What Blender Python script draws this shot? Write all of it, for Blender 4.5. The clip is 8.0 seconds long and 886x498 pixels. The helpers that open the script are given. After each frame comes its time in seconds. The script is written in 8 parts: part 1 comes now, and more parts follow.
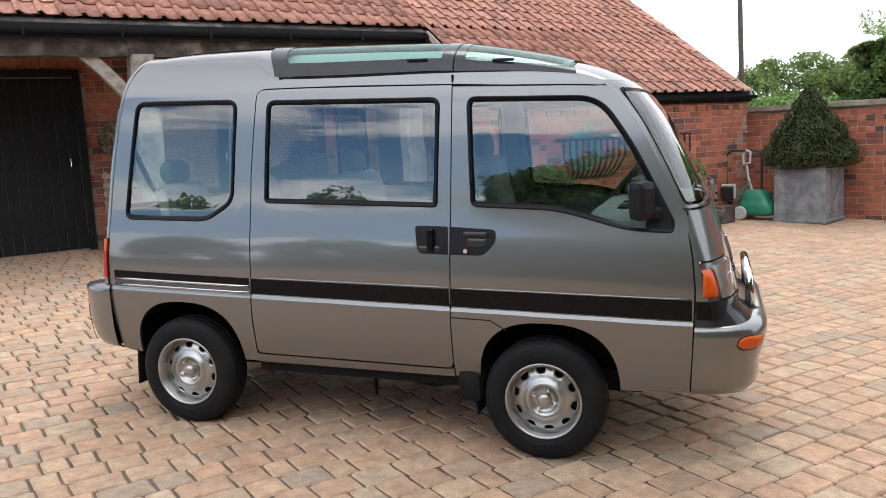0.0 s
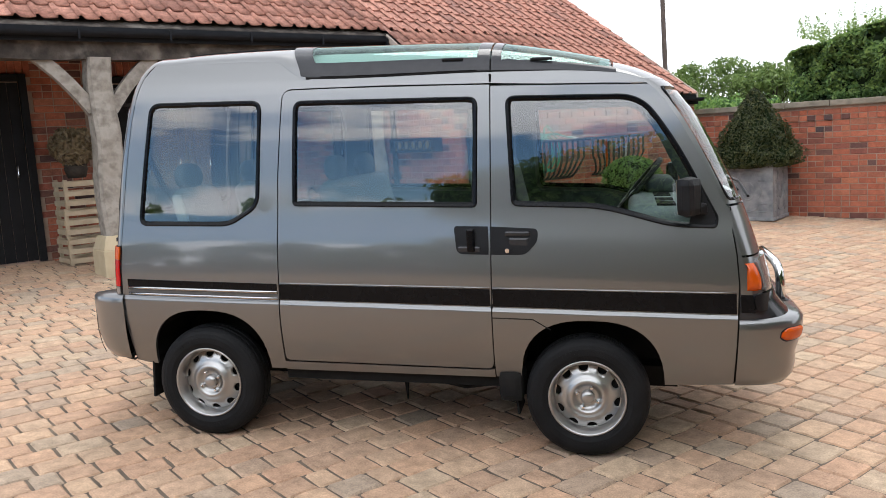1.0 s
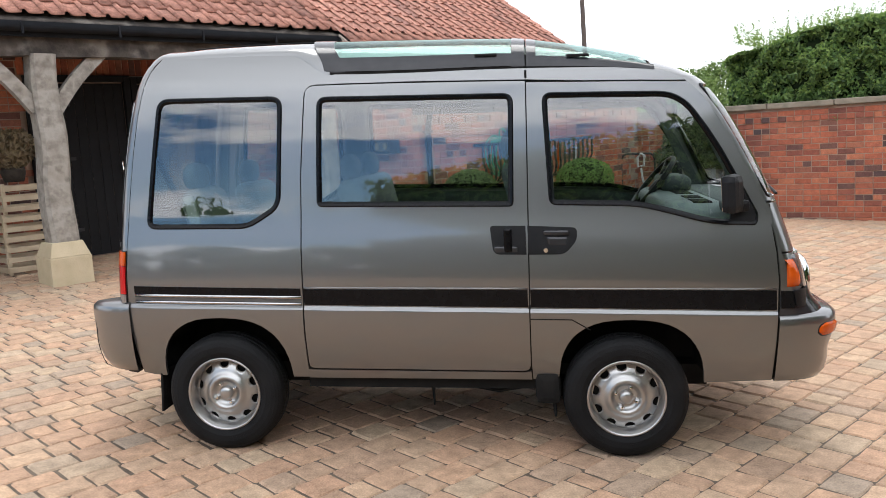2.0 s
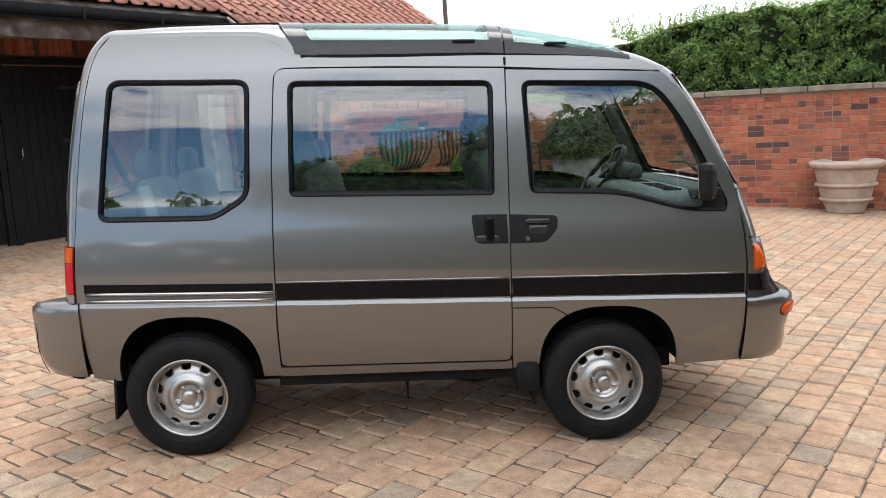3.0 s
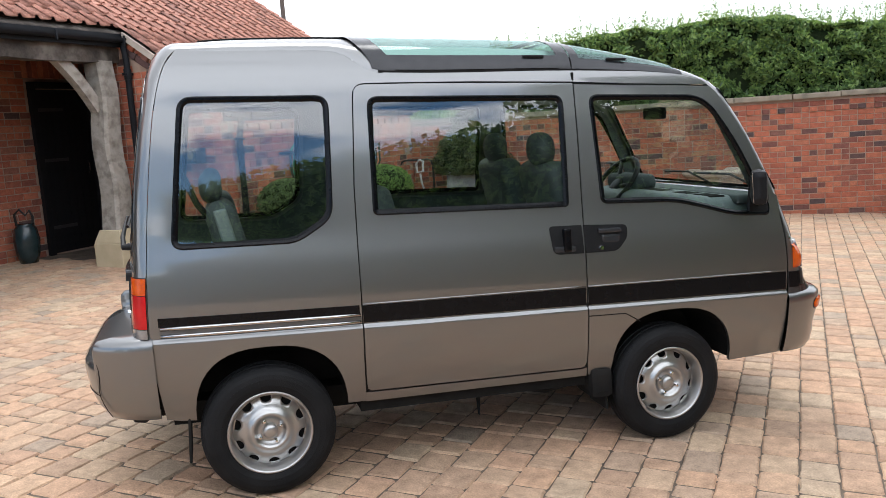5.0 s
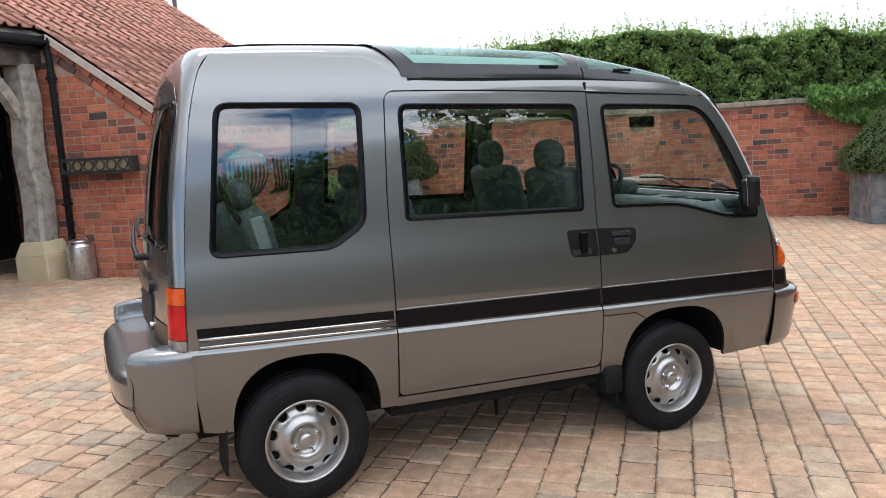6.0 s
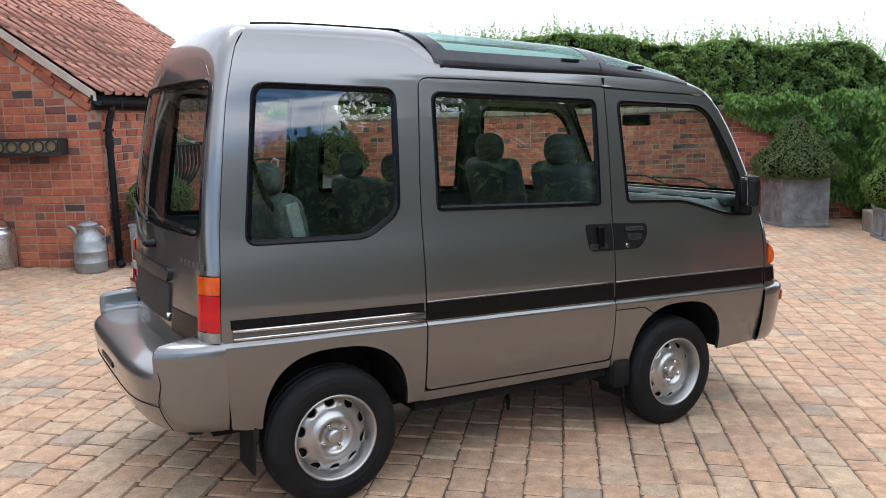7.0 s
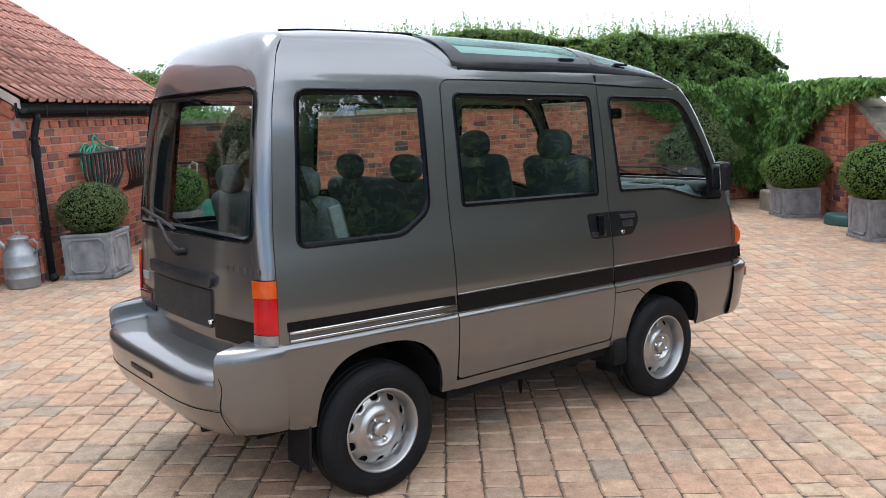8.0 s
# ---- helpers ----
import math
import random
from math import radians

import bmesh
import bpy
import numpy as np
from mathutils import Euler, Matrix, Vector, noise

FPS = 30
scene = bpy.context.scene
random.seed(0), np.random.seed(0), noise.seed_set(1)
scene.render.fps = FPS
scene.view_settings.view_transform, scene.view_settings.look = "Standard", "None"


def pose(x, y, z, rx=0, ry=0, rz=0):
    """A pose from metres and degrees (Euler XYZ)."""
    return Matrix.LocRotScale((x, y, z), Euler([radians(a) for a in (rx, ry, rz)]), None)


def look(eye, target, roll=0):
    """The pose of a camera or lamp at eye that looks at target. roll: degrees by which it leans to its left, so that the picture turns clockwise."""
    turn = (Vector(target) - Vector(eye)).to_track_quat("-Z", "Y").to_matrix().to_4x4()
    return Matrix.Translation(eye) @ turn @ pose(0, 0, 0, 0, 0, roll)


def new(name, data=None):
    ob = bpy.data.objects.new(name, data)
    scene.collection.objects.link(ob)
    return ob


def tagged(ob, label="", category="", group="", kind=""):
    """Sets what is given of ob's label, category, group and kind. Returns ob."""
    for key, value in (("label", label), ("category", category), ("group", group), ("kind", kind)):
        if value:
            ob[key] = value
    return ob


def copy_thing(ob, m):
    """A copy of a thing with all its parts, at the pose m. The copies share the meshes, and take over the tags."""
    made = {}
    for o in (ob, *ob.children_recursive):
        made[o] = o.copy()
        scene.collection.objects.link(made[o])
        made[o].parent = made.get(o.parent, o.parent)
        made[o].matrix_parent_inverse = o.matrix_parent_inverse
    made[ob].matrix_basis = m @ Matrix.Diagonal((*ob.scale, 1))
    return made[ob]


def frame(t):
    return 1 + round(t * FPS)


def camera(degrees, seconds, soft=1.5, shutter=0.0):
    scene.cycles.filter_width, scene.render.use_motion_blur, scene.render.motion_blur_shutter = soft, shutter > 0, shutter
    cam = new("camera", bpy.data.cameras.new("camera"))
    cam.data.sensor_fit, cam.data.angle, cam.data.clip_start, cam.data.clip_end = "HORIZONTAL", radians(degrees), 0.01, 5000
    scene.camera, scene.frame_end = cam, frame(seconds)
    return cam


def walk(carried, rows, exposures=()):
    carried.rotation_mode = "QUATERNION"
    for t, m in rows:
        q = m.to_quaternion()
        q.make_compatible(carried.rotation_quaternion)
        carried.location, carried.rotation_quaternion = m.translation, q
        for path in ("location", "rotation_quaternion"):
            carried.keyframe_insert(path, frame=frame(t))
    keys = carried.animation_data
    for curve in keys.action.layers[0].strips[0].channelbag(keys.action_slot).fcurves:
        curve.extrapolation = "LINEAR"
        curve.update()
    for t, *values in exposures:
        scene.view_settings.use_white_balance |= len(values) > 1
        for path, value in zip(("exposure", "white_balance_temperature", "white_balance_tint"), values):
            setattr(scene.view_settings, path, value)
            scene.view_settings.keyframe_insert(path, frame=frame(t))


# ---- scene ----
cam = camera(56.1, 8.0, 0.6)
PATH = [
    (0, (-0.031, -0.053, 1.429), (-0.654, 1.829, 1.161), -3.0),
    (0.5, (-0.291, -0.174, 1.451), (-0.808, 1.74, 1.187), -3.5),
    (1, (-0.559, -0.167, 1.432), (-1.003, 1.765, 1.167), -3.5),
    (1.2, (-0.65, -0.151, 1.424), (-1.057, 1.789, 1.155), -3.5),
    (2.3, (-1.301, -0.152, 1.441), (-1.453, 1.824, 1.172), -3.5),
    (2.5, (-1.408, -0.107, 1.446), (-1.487, 1.872, 1.17), -3.5),
    (3, (-1.691, -0.088, 1.457), (-1.583, 1.884, 1.145), -3.0),
    (3.5, (-1.978, -0.126, 1.478), (-1.788, 1.841, 1.172), -3.4),
    (4, (-2.211, -0.05, 1.483), (-1.918, 1.908, 1.201), -3.5),
    (4.5, (-2.484, 0.02, 1.486), (-2.071, 1.958, 1.214), -3.3),
    (5, (-2.805, 0.107, 1.506), (-2.282, 2.016, 1.213), -3.8),
    (5.2, (-2.908, 0.136, 1.508), (-2.359, 2.036, 1.212), -4.0),
    (6.3, (-3.551, 0.345, 1.546), (-2.691, 2.125, 1.246), -2.7),
    (6.5, (-3.628, 0.429, 1.531), (-2.726, 2.186, 1.217), -1.9),
    (7, (-3.894, 0.577, 1.532), (-2.891, 2.279, 1.223), -1.5),
    (7.5, (-4.189, 0.669, 1.548), (-3.063, 2.292, 1.238), -1.9),
    (8, (-4.469, 0.791, 1.578), (-3.247, 2.339, 1.247), -3.1),
]
TONE = [(0, 0.08, 6500), (2.5, 0.14, 6530), (3.5, 0.15, 6550), (4.5, 0.20, 6450), (6.5, 0.14, 6250), (8, 0.10, 6050)]  # exposure and white balance: the picture cools on the way
walk(cam, [(t, look(eye, target, roll)) for t, eye, target, roll in PATH], [(t, e, k, 10) for t, e, k in TONE])

# ---- light: a bright, mostly clouded sky and a soft sun ----
SUN_TURN, SUN_UP = radians(4), radians(68)
world = bpy.data.worlds.new("sky")
scene.world = world
world.use_nodes = True
wn = world.node_tree
wn.nodes.clear()
w_out = wn.nodes.new("ShaderNodeOutputWorld")
w_bg = wn.nodes.new("ShaderNodeBackground")
w_sky = wn.nodes.new("ShaderNodeTexSky")
w_sky.sky_type = "NISHITA"
w_sky.sun_disc = False
w_sky.sun_elevation, w_sky.sun_rotation = SUN_UP, SUN_TURN
w_sky.air_density, w_sky.dust_density, w_sky.ozone_density = 1.0, 0.2, 2.0
w_gain = wn.nodes.new("ShaderNodeVectorMath")
w_gain.operation = "SCALE"
w_gain.inputs["Scale"].default_value = 0.25
w_hue = wn.nodes.new("ShaderNodeHueSaturation")
w_hue.inputs["Saturation"].default_value = 1.2
wn.links.new(w_sky.outputs[0], w_hue.inputs["Color"])
wn.links.new(w_hue.outputs[0], w_gain.inputs[0])
w_co = wn.nodes.new("ShaderNodeTexCoord")
w_map = wn.nodes.new("ShaderNodeMapping")
w_map.inputs["Scale"].default_value = (1.7, 1.7, 8.5)
wn.links.new(w_co.outputs["Generated"], w_map.inputs[0])
w_noise = wn.nodes.new("ShaderNodeTexNoise")
w_noise.inputs["Scale"].default_value = 1.7
w_noise.inputs["Detail"].default_value = 9
w_noise.inputs["Roughness"].default_value = 0.58
wn.links.new(w_map.outputs[0], w_noise.inputs["Vector"])
w_cover = wn.nodes.new("ShaderNodeValToRGB")
w_cover.color_ramp.elements[0].position = 0.37
w_cover.color_ramp.elements[0].color = (0, 0, 0, 1)
w_cover.color_ramp.elements[1].position = 0.47
w_cover.color_ramp.elements[1].color = (1, 1, 1, 1)
w_sep = wn.nodes.new("ShaderNodeSeparateXYZ")
wn.links.new(w_co.outputs["Generated"], w_sep.inputs[0])
w_bias = wn.nodes.new("ShaderNodeMath")
w_bias.operation = "MULTIPLY_ADD"
w_clear = wn.nodes.new("ShaderNodeVectorMath")  # the sky is clearest to the south-west
w_clear.operation = "DOT_PRODUCT"
w_clear.inputs[1].default_value = (0.45, 0.89, 0.0)
wn.links.new(w_co.outputs["Generated"], w_clear.inputs[0])
wn.links.new(w_clear.outputs["Value"], w_bias.inputs[0])
w_bias.inputs[1].default_value = 0.235
w_low = wn.nodes.new("ShaderNodeValToRGB")
w_low.color_ramp.elements[0].position, w_low.color_ramp.elements[1].position = 0.105, 0.165
w_low.color_ramp.elements[0].color, w_low.color_ramp.elements[1].color = (0.30, 0.30, 0.30, 1), (0, 0, 0, 1)
wn.links.new(w_sep.outputs["Z"], w_low.inputs[0])
w_high = wn.nodes.new("ShaderNodeMapRange")
w_high.inputs["From Min"].default_value, w_high.inputs["From Max"].default_value = 0.25, 0.42
w_high.inputs["To Max"].default_value = 0.36
wn.links.new(w_sep.outputs["Z"], w_high.inputs["Value"])
w_both = wn.nodes.new("ShaderNodeMath")
w_both.operation = "ADD"
wn.links.new(w_low.outputs[0], w_both.inputs[0])
wn.links.new(w_high.outputs[0], w_both.inputs[1])
w_sum = wn.nodes.new("ShaderNodeMath")
w_sum.operation = "ADD"
wn.links.new(w_both.outputs[0], w_sum.inputs[0])
wn.links.new(w_noise.outputs[0], w_sum.inputs[1])
wn.links.new(w_sum.outputs[0], w_bias.inputs[2])
wn.links.new(w_bias.outputs[0], w_cover.inputs[0])
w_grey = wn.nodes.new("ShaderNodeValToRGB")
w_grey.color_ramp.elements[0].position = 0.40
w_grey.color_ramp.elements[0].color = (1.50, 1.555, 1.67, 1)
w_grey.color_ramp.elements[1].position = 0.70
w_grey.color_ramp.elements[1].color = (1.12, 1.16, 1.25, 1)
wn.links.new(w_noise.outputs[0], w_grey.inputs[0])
w_mix = wn.nodes.new("ShaderNodeMix")
w_mix.data_type = "RGBA"
wn.links.new(w_cover.outputs[0], w_mix.inputs["Factor"])
wn.links.new(w_gain.outputs[0], w_mix.inputs["A"])
# cloud brightness raised toward the south-south-east to light the van's near flank
w_flank_gain = wn.nodes.new("ShaderNodeMapRange")
w_flank_gain.interpolation_type = "SMOOTHSTEP"
w_flank_gain.inputs["From Min"].default_value, w_flank_gain.inputs["From Max"].default_value = -0.95, 0.10
w_flank_gain.inputs["To Min"].default_value, w_flank_gain.inputs["To Max"].default_value = 1.95, 1.0
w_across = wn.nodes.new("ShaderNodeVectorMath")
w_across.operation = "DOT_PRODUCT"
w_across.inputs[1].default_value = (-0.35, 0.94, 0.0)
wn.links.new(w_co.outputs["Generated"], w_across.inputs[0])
wn.links.new(w_across.outputs["Value"], w_flank_gain.inputs["Value"])
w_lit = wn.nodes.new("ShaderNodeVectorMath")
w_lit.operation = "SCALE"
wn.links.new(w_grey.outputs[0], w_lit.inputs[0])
wn.links.new(w_flank_gain.outputs[0], w_lit.inputs["Scale"])
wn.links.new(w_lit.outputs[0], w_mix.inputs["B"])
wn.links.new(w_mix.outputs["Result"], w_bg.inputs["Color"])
w_bg.inputs["Strength"].default_value = 1.0
wn.links.new(w_bg.outputs[0], w_out.inputs["Surface"])

sun_data = bpy.data.lights.new("sun", "SUN")
sun_data.energy, sun_data.angle, sun_data.color = 1.5, radians(32), (1.0, 0.985, 0.96)
sun = new("sun", sun_data)
sun.matrix_world = look((30 * math.sin(SUN_TURN), 30 * math.cos(SUN_TURN), 30 * math.tan(SUN_UP)), (0, 0, 0))

# ---- materials ----


def nodes_of(name):
    m = bpy.data.materials.new(name)
    m.use_nodes = True
    t = m.node_tree
    return m, t, t.nodes["Principled BSDF"]


def surface(name, colours, scale=8.0, rough=(0.6, 0.8), bump=0.2, bump_scale=60.0, metal=0.0, stain=None, per_piece=0.0, coat=0.0, spec=0.5, detail=6, dist=0.01):
    """A worn surface: colours by a broad noise, a fine relief, stains, and a change of tone from piece to piece."""
    m, t, b = nodes_of(name)
    n, l = t.nodes, t.links
    co = n.new("ShaderNodeTexCoord")
    broad = n.new("ShaderNodeTexNoise")
    broad.inputs["Scale"].default_value, broad.inputs["Detail"].default_value = scale, detail
    l.new(co.outputs["Object"], broad.inputs["Vector"])
    ramp = n.new("ShaderNodeValToRGB")
    els = ramp.color_ramp.elements
    while len(els) < len(colours):
        els.new(0.5)
    for i, c in enumerate(colours):
        els[i].position = 0.3 + 0.4 * i / max(1, len(colours) - 1)
        els[i].color = (*c, 1)
    l.new(broad.outputs[0], ramp.inputs[0])
    colour = ramp.outputs[0]
    fine = n.new("ShaderNodeTexNoise")
    fine.inputs["Scale"].default_value, fine.inputs["Detail"].default_value = bump_scale, 5
    l.new(co.outputs["Object"], fine.inputs["Vector"])
    if stain:
        big = n.new("ShaderNodeTexNoise")
        big.inputs["Scale"].default_value, big.inputs["Detail"].default_value = stain[1], 8
        l.new(co.outputs["Object"], big.inputs["Vector"])
        cut = n.new("ShaderNodeMapRange")
        cut.inputs["From Min"].default_value, cut.inputs["From Max"].default_value = 0.48, 0.70
        cut.inputs["To Max"].default_value = stain[2]
        l.new(big.outputs[0], cut.inputs["Value"])
        mix = n.new("ShaderNodeMix")
        mix.data_type = "RGBA"
        l.new(cut.outputs[0], mix.inputs["Factor"])
        l.new(colour, mix.inputs["A"])
        mix.inputs["B"].default_value = (*stain[0], 1)
        colour = mix.outputs["Result"]
    if per_piece:
        info = n.new("ShaderNodeObjectInfo")
        geo = n.new("ShaderNodeNewGeometry")
        add = n.new("ShaderNodeMath")
        add.operation = "ADD"
        l.new(info.outputs["Random"], add.inputs[0])
        l.new(geo.outputs["Random Per Island"], add.inputs[1])
        fr = n.new("ShaderNodeMath")
        fr.operation = "FRACT"
        l.new(add.outputs[0], fr.inputs[0])
        val = n.new("ShaderNodeMapRange")
        val.inputs["To Min"].default_value, val.inputs["To Max"].default_value = 1 - per_piece, 1 + per_piece
        l.new(fr.outputs[0], val.inputs["Value"])
        hue = n.new("ShaderNodeHueSaturation")
        l.new(val.outputs[0], hue.inputs["Value"])
        l.new(colour, hue.inputs["Color"])
        colour = hue.outputs[0]
    l.new(colour, b.inputs["Base Color"])
    rr = n.new("ShaderNodeMapRange")
    rr.inputs["To Min"].default_value, rr.inputs["To Max"].default_value = rough
    l.new(fine.outputs[0], rr.inputs["Value"])
    l.new(rr.outputs[0], b.inputs["Roughness"])
    b.inputs["Metallic"].default_value = metal
    b.inputs["Coat Weight"].default_value = coat
    b.inputs["Specular IOR Level"].default_value = spec
    if bump:
        bp = n.new("ShaderNodeBump")
        bp.inputs["Strength"].default_value, bp.inputs["Distance"].default_value = bump, dist
        l.new(fine.outputs[0], bp.inputs["Height"])
        l.new(bp.outputs[0], b.inputs["Normal"])
    return m


def masonry(name, tones, rough=(0.75, 0.95), bump=0.35, bump_scale=90.0, speck=0.25):
    """Fired clay or concrete pieces: each takes one tone of the list, with its own mottling."""
    m, t, b = nodes_of(name)
    n, l = t.nodes, t.links
    info = n.new("ShaderNodeObjectInfo")
    geo = n.new("ShaderNodeNewGeometry")
    add = n.new("ShaderNodeMath")
    add.operation = "ADD"
    l.new(info.outputs["Random"], add.inputs[0])
    l.new(geo.outputs["Random Per Island"], add.inputs[1])
    fr = n.new("ShaderNodeMath")
    fr.operation = "FRACT"
    l.new(add.outputs[0], fr.inputs[0])
    ramp = n.new("ShaderNodeValToRGB")
    ramp.color_ramp.interpolation = "LINEAR"
    els = ramp.color_ramp.elements
    while len(els) < len(tones):
        els.new(0.5)
    for i, c in enumerate(tones):
        els[i].position = i / (len(tones) - 1)
        els[i].color = (*c, 1)
    l.new(fr.outputs[0], ramp.inputs[0])
    co = n.new("ShaderNodeTexCoord")
    mott = n.new("ShaderNodeTexNoise")
    mott.inputs["Scale"].default_value, mott.inputs["Detail"].default_value, mott.inputs["Roughness"].default_value = 14, 8, 0.65
    l.new(geo.outputs["Position"], mott.inputs["Vector"])
    mr = n.new("ShaderNodeMapRange")
    mr.inputs["From Min"].default_value, mr.inputs["From Max"].default_value = 0.3, 0.7
    mr.inputs["To Min"].default_value, mr.inputs["To Max"].default_value = 1 - speck, 1 + speck
    l.new(mott.outputs[0], mr.inputs["Value"])
    grit = n.new("ShaderNodeTexNoise")
    grit.inputs["Scale"].default_value, grit.inputs["Detail"].default_value, grit.inputs["Roughness"].default_value = 130, 4, 0.7
    l.new(geo.outputs["Position"], grit.inputs["Vector"])
    gr = n.new("ShaderNodeMapRange")
    gr.inputs["From Min"].default_value, gr.inputs["From Max"].default_value = 0.3, 0.7
    gr.inputs["To Min"].default_value, gr.inputs["To Max"].default_value = 1 - 1.1 * speck, 1 + 1.1 * speck
    l.new(grit.outputs[0], gr.inputs["Value"])
    both = n.new("ShaderNodeMath")
    both.operation = "MULTIPLY"
    l.new(mr.outputs[0], both.inputs[0])
    l.new(gr.outputs[0], both.inputs[1])
    hue = n.new("ShaderNodeHueSaturation")
    l.new(ramp.outputs[0], hue.inputs["Color"])
    l.new(both.outputs[0], hue.inputs["Value"])
    l.new(hue.outputs[0], b.inputs["Base Color"])
    fine = n.new("ShaderNodeTexNoise")
    fine.inputs["Scale"].default_value, fine.inputs["Detail"].default_value = bump_scale, 6
    l.new(geo.outputs["Position"], fine.inputs["Vector"])
    rr = n.new("ShaderNodeMapRange")
    rr.inputs["To Min"].default_value, rr.inputs["To Max"].default_value = rough
    l.new(fine.outputs[0], rr.inputs["Value"])
    l.new(rr.outputs[0], b.inputs["Roughness"])
    bp = n.new("ShaderNodeBump")
    bp.inputs["Strength"].default_value, bp.inputs["Distance"].default_value = bump, 0.008
    l.new(fine.outputs[0], bp.inputs["Height"])
    l.new(bp.outputs[0], b.inputs["Normal"])
    return m


def leafy(name, tones, spread=0.35):
    m, t, b = nodes_of(name)
    n, l = t.nodes, t.links
    geo = n.new("ShaderNodeNewGeometry")
    ramp = n.new("ShaderNodeValToRGB")
    els = ramp.color_ramp.elements
    while len(els) < len(tones):
        els.new(0.5)
    for i, c in enumerate(tones):
        els[i].position = i / (len(tones) - 1)
        els[i].color = (*c, 1)
    l.new(geo.outputs["Random Per Island"], ramp.inputs[0])
    l.new(ramp.outputs[0], b.inputs["Base Color"])
    b.inputs["Roughness"].default_value = 0.40
    b.inputs["Specular IOR Level"].default_value = 0.40
    tr = n.new("ShaderNodeBsdfTranslucent")
    l.new(ramp.outputs[0], tr.inputs["Color"])
    mix = n.new("ShaderNodeMixShader")
    mix.inputs[0].default_value = spread
    out = n["Material Output"]
    l.new(b.outputs[0], mix.inputs[1])
    l.new(tr.outputs[0], mix.inputs[2])
    l.new(mix.outputs[0], out.inputs["Surface"])
    return m


def pane_glass(name, tint, ior=1.5, rough=0.0, gloss=(1, 1, 1)):
    """Thin window glass: tinted see-through with a mirror gloss by Fresnel."""
    m, t, b = nodes_of(name)
    n, l = t.nodes, t.links
    n.remove(b)
    tr = n.new("ShaderNodeBsdfTransparent")
    tr.inputs[0].default_value = (*tint, 1)
    gl = n.new("ShaderNodeBsdfGlossy")
    gl.inputs["Roughness"].default_value = rough
    gl.inputs["Color"].default_value = (*gloss, 1)
    lw = n.new("ShaderNodeLayerWeight")
    lw.inputs["Blend"].default_value = 0.5
    pw = n.new("ShaderNodeMath")
    pw.operation = "POWER"
    pw.inputs[1].default_value = 5.0
    l.new(lw.outputs["Facing"], pw.inputs[0])
    fr = n.new("ShaderNodeMapRange")
    fr.inputs["To Min"].default_value = 2 * ((ior - 1) / (ior + 1)) ** 2
    l.new(pw.outputs[0], fr.inputs["Value"])
    mix = n.new("ShaderNodeMixShader")
    l.new(fr.outputs[0], mix.inputs[0])
    l.new(tr.outputs[0], mix.inputs[1])
    l.new(gl.outputs[0], mix.inputs[2])
    l.new(mix.outputs[0], n["Material Output"].inputs["Surface"])
    return m


def car_paint(name, colour, flake=0.75):
    m, t, b = nodes_of(name)
    n, l = t.nodes, t.links
    co = n.new("ShaderNodeTexCoord")
    fl = n.new("ShaderNodeTexNoise")
    fl.inputs["Scale"].default_value, fl.inputs["Detail"].default_value = 900, 2
    l.new(co.outputs["Object"], fl.inputs["Vector"])
    dirt = n.new("ShaderNodeTexNoise")
    dirt.inputs["Scale"].default_value, dirt.inputs["Detail"].default_value = 2.2, 7
    l.new(co.outputs["Object"], dirt.inputs["Vector"])
    mr = n.new("ShaderNodeMapRange")
    mr.inputs["To Min"].default_value, mr.inputs["To Max"].default_value = 0.86, 1.16
    l.new(fl.outputs[0], mr.inputs["Value"])
    hue = n.new("ShaderNodeHueSaturation")
    hue.inputs["Color"].default_value = (*colour, 1)
    l.new(mr.outputs[0], hue.inputs["Value"])
    l.new(hue.outputs[0], b.inputs["Base Color"])
    b.inputs["Metallic"].default_value = flake
    rr = n.new("ShaderNodeMapRange")
    rr.inputs["To Min"].default_value, rr.inputs["To Max"].default_value = 0.37, 0.41
    l.new(dirt.outputs[0], rr.inputs["Value"])
    l.new(rr.outputs[0], b.inputs["Roughness"])
    b.inputs["Coat Weight"].default_value = 1.0
    cr = n.new("ShaderNodeMapRange")
    cr.inputs["To Min"].default_value, cr.inputs["To Max"].default_value = 0.03, 0.10
    l.new(dirt.outputs[0], cr.inputs["Value"])
    l.new(cr.outputs[0], b.inputs["Coat Roughness"])
    b.inputs["Coat IOR"].default_value = 1.75
    return m


M = {}
M["paint"] = car_paint("grey_metallic_paint", (0.156, 0.158, 0.157), 0.88)
M["black_plastic"] = surface("black_plastic", [(0.006, 0.006, 0.007), (0.010, 0.010, 0.011)], 20, (0.35, 0.5), 0.1, 400, spec=0.2)
M["rubber"] = surface("tyre_rubber", [(0.0065, 0.0068, 0.0074), (0.0115, 0.0118, 0.0125)], 9, (0.50, 0.68), 0.25, 250, spec=0.14)
M["seal"] = surface("window_seal", [(0.0025, 0.0028, 0.0038), (0.0045, 0.005, 0.0062)], 20, (0.16, 0.26), 0.03, 300, spec=0.16)
M["void"] = surface("underside", [(0.010, 0.010, 0.010), (0.018, 0.017, 0.016)], 10, (0.8, 0.95), 0.2, 60, spec=0.08)
M["chrome"] = surface("chrome", [(0.72, 0.72, 0.73), (0.80, 0.80, 0.80)], 6, (0.07, 0.11), 0.0, 8, metal=1.0)
M["bright_trim"] = surface("bright_side_trim", [(0.40, 0.39, 0.385), (0.48, 0.47, 0.465)], 4, (0.16, 0.20), 0.0, 8, metal=1.0)
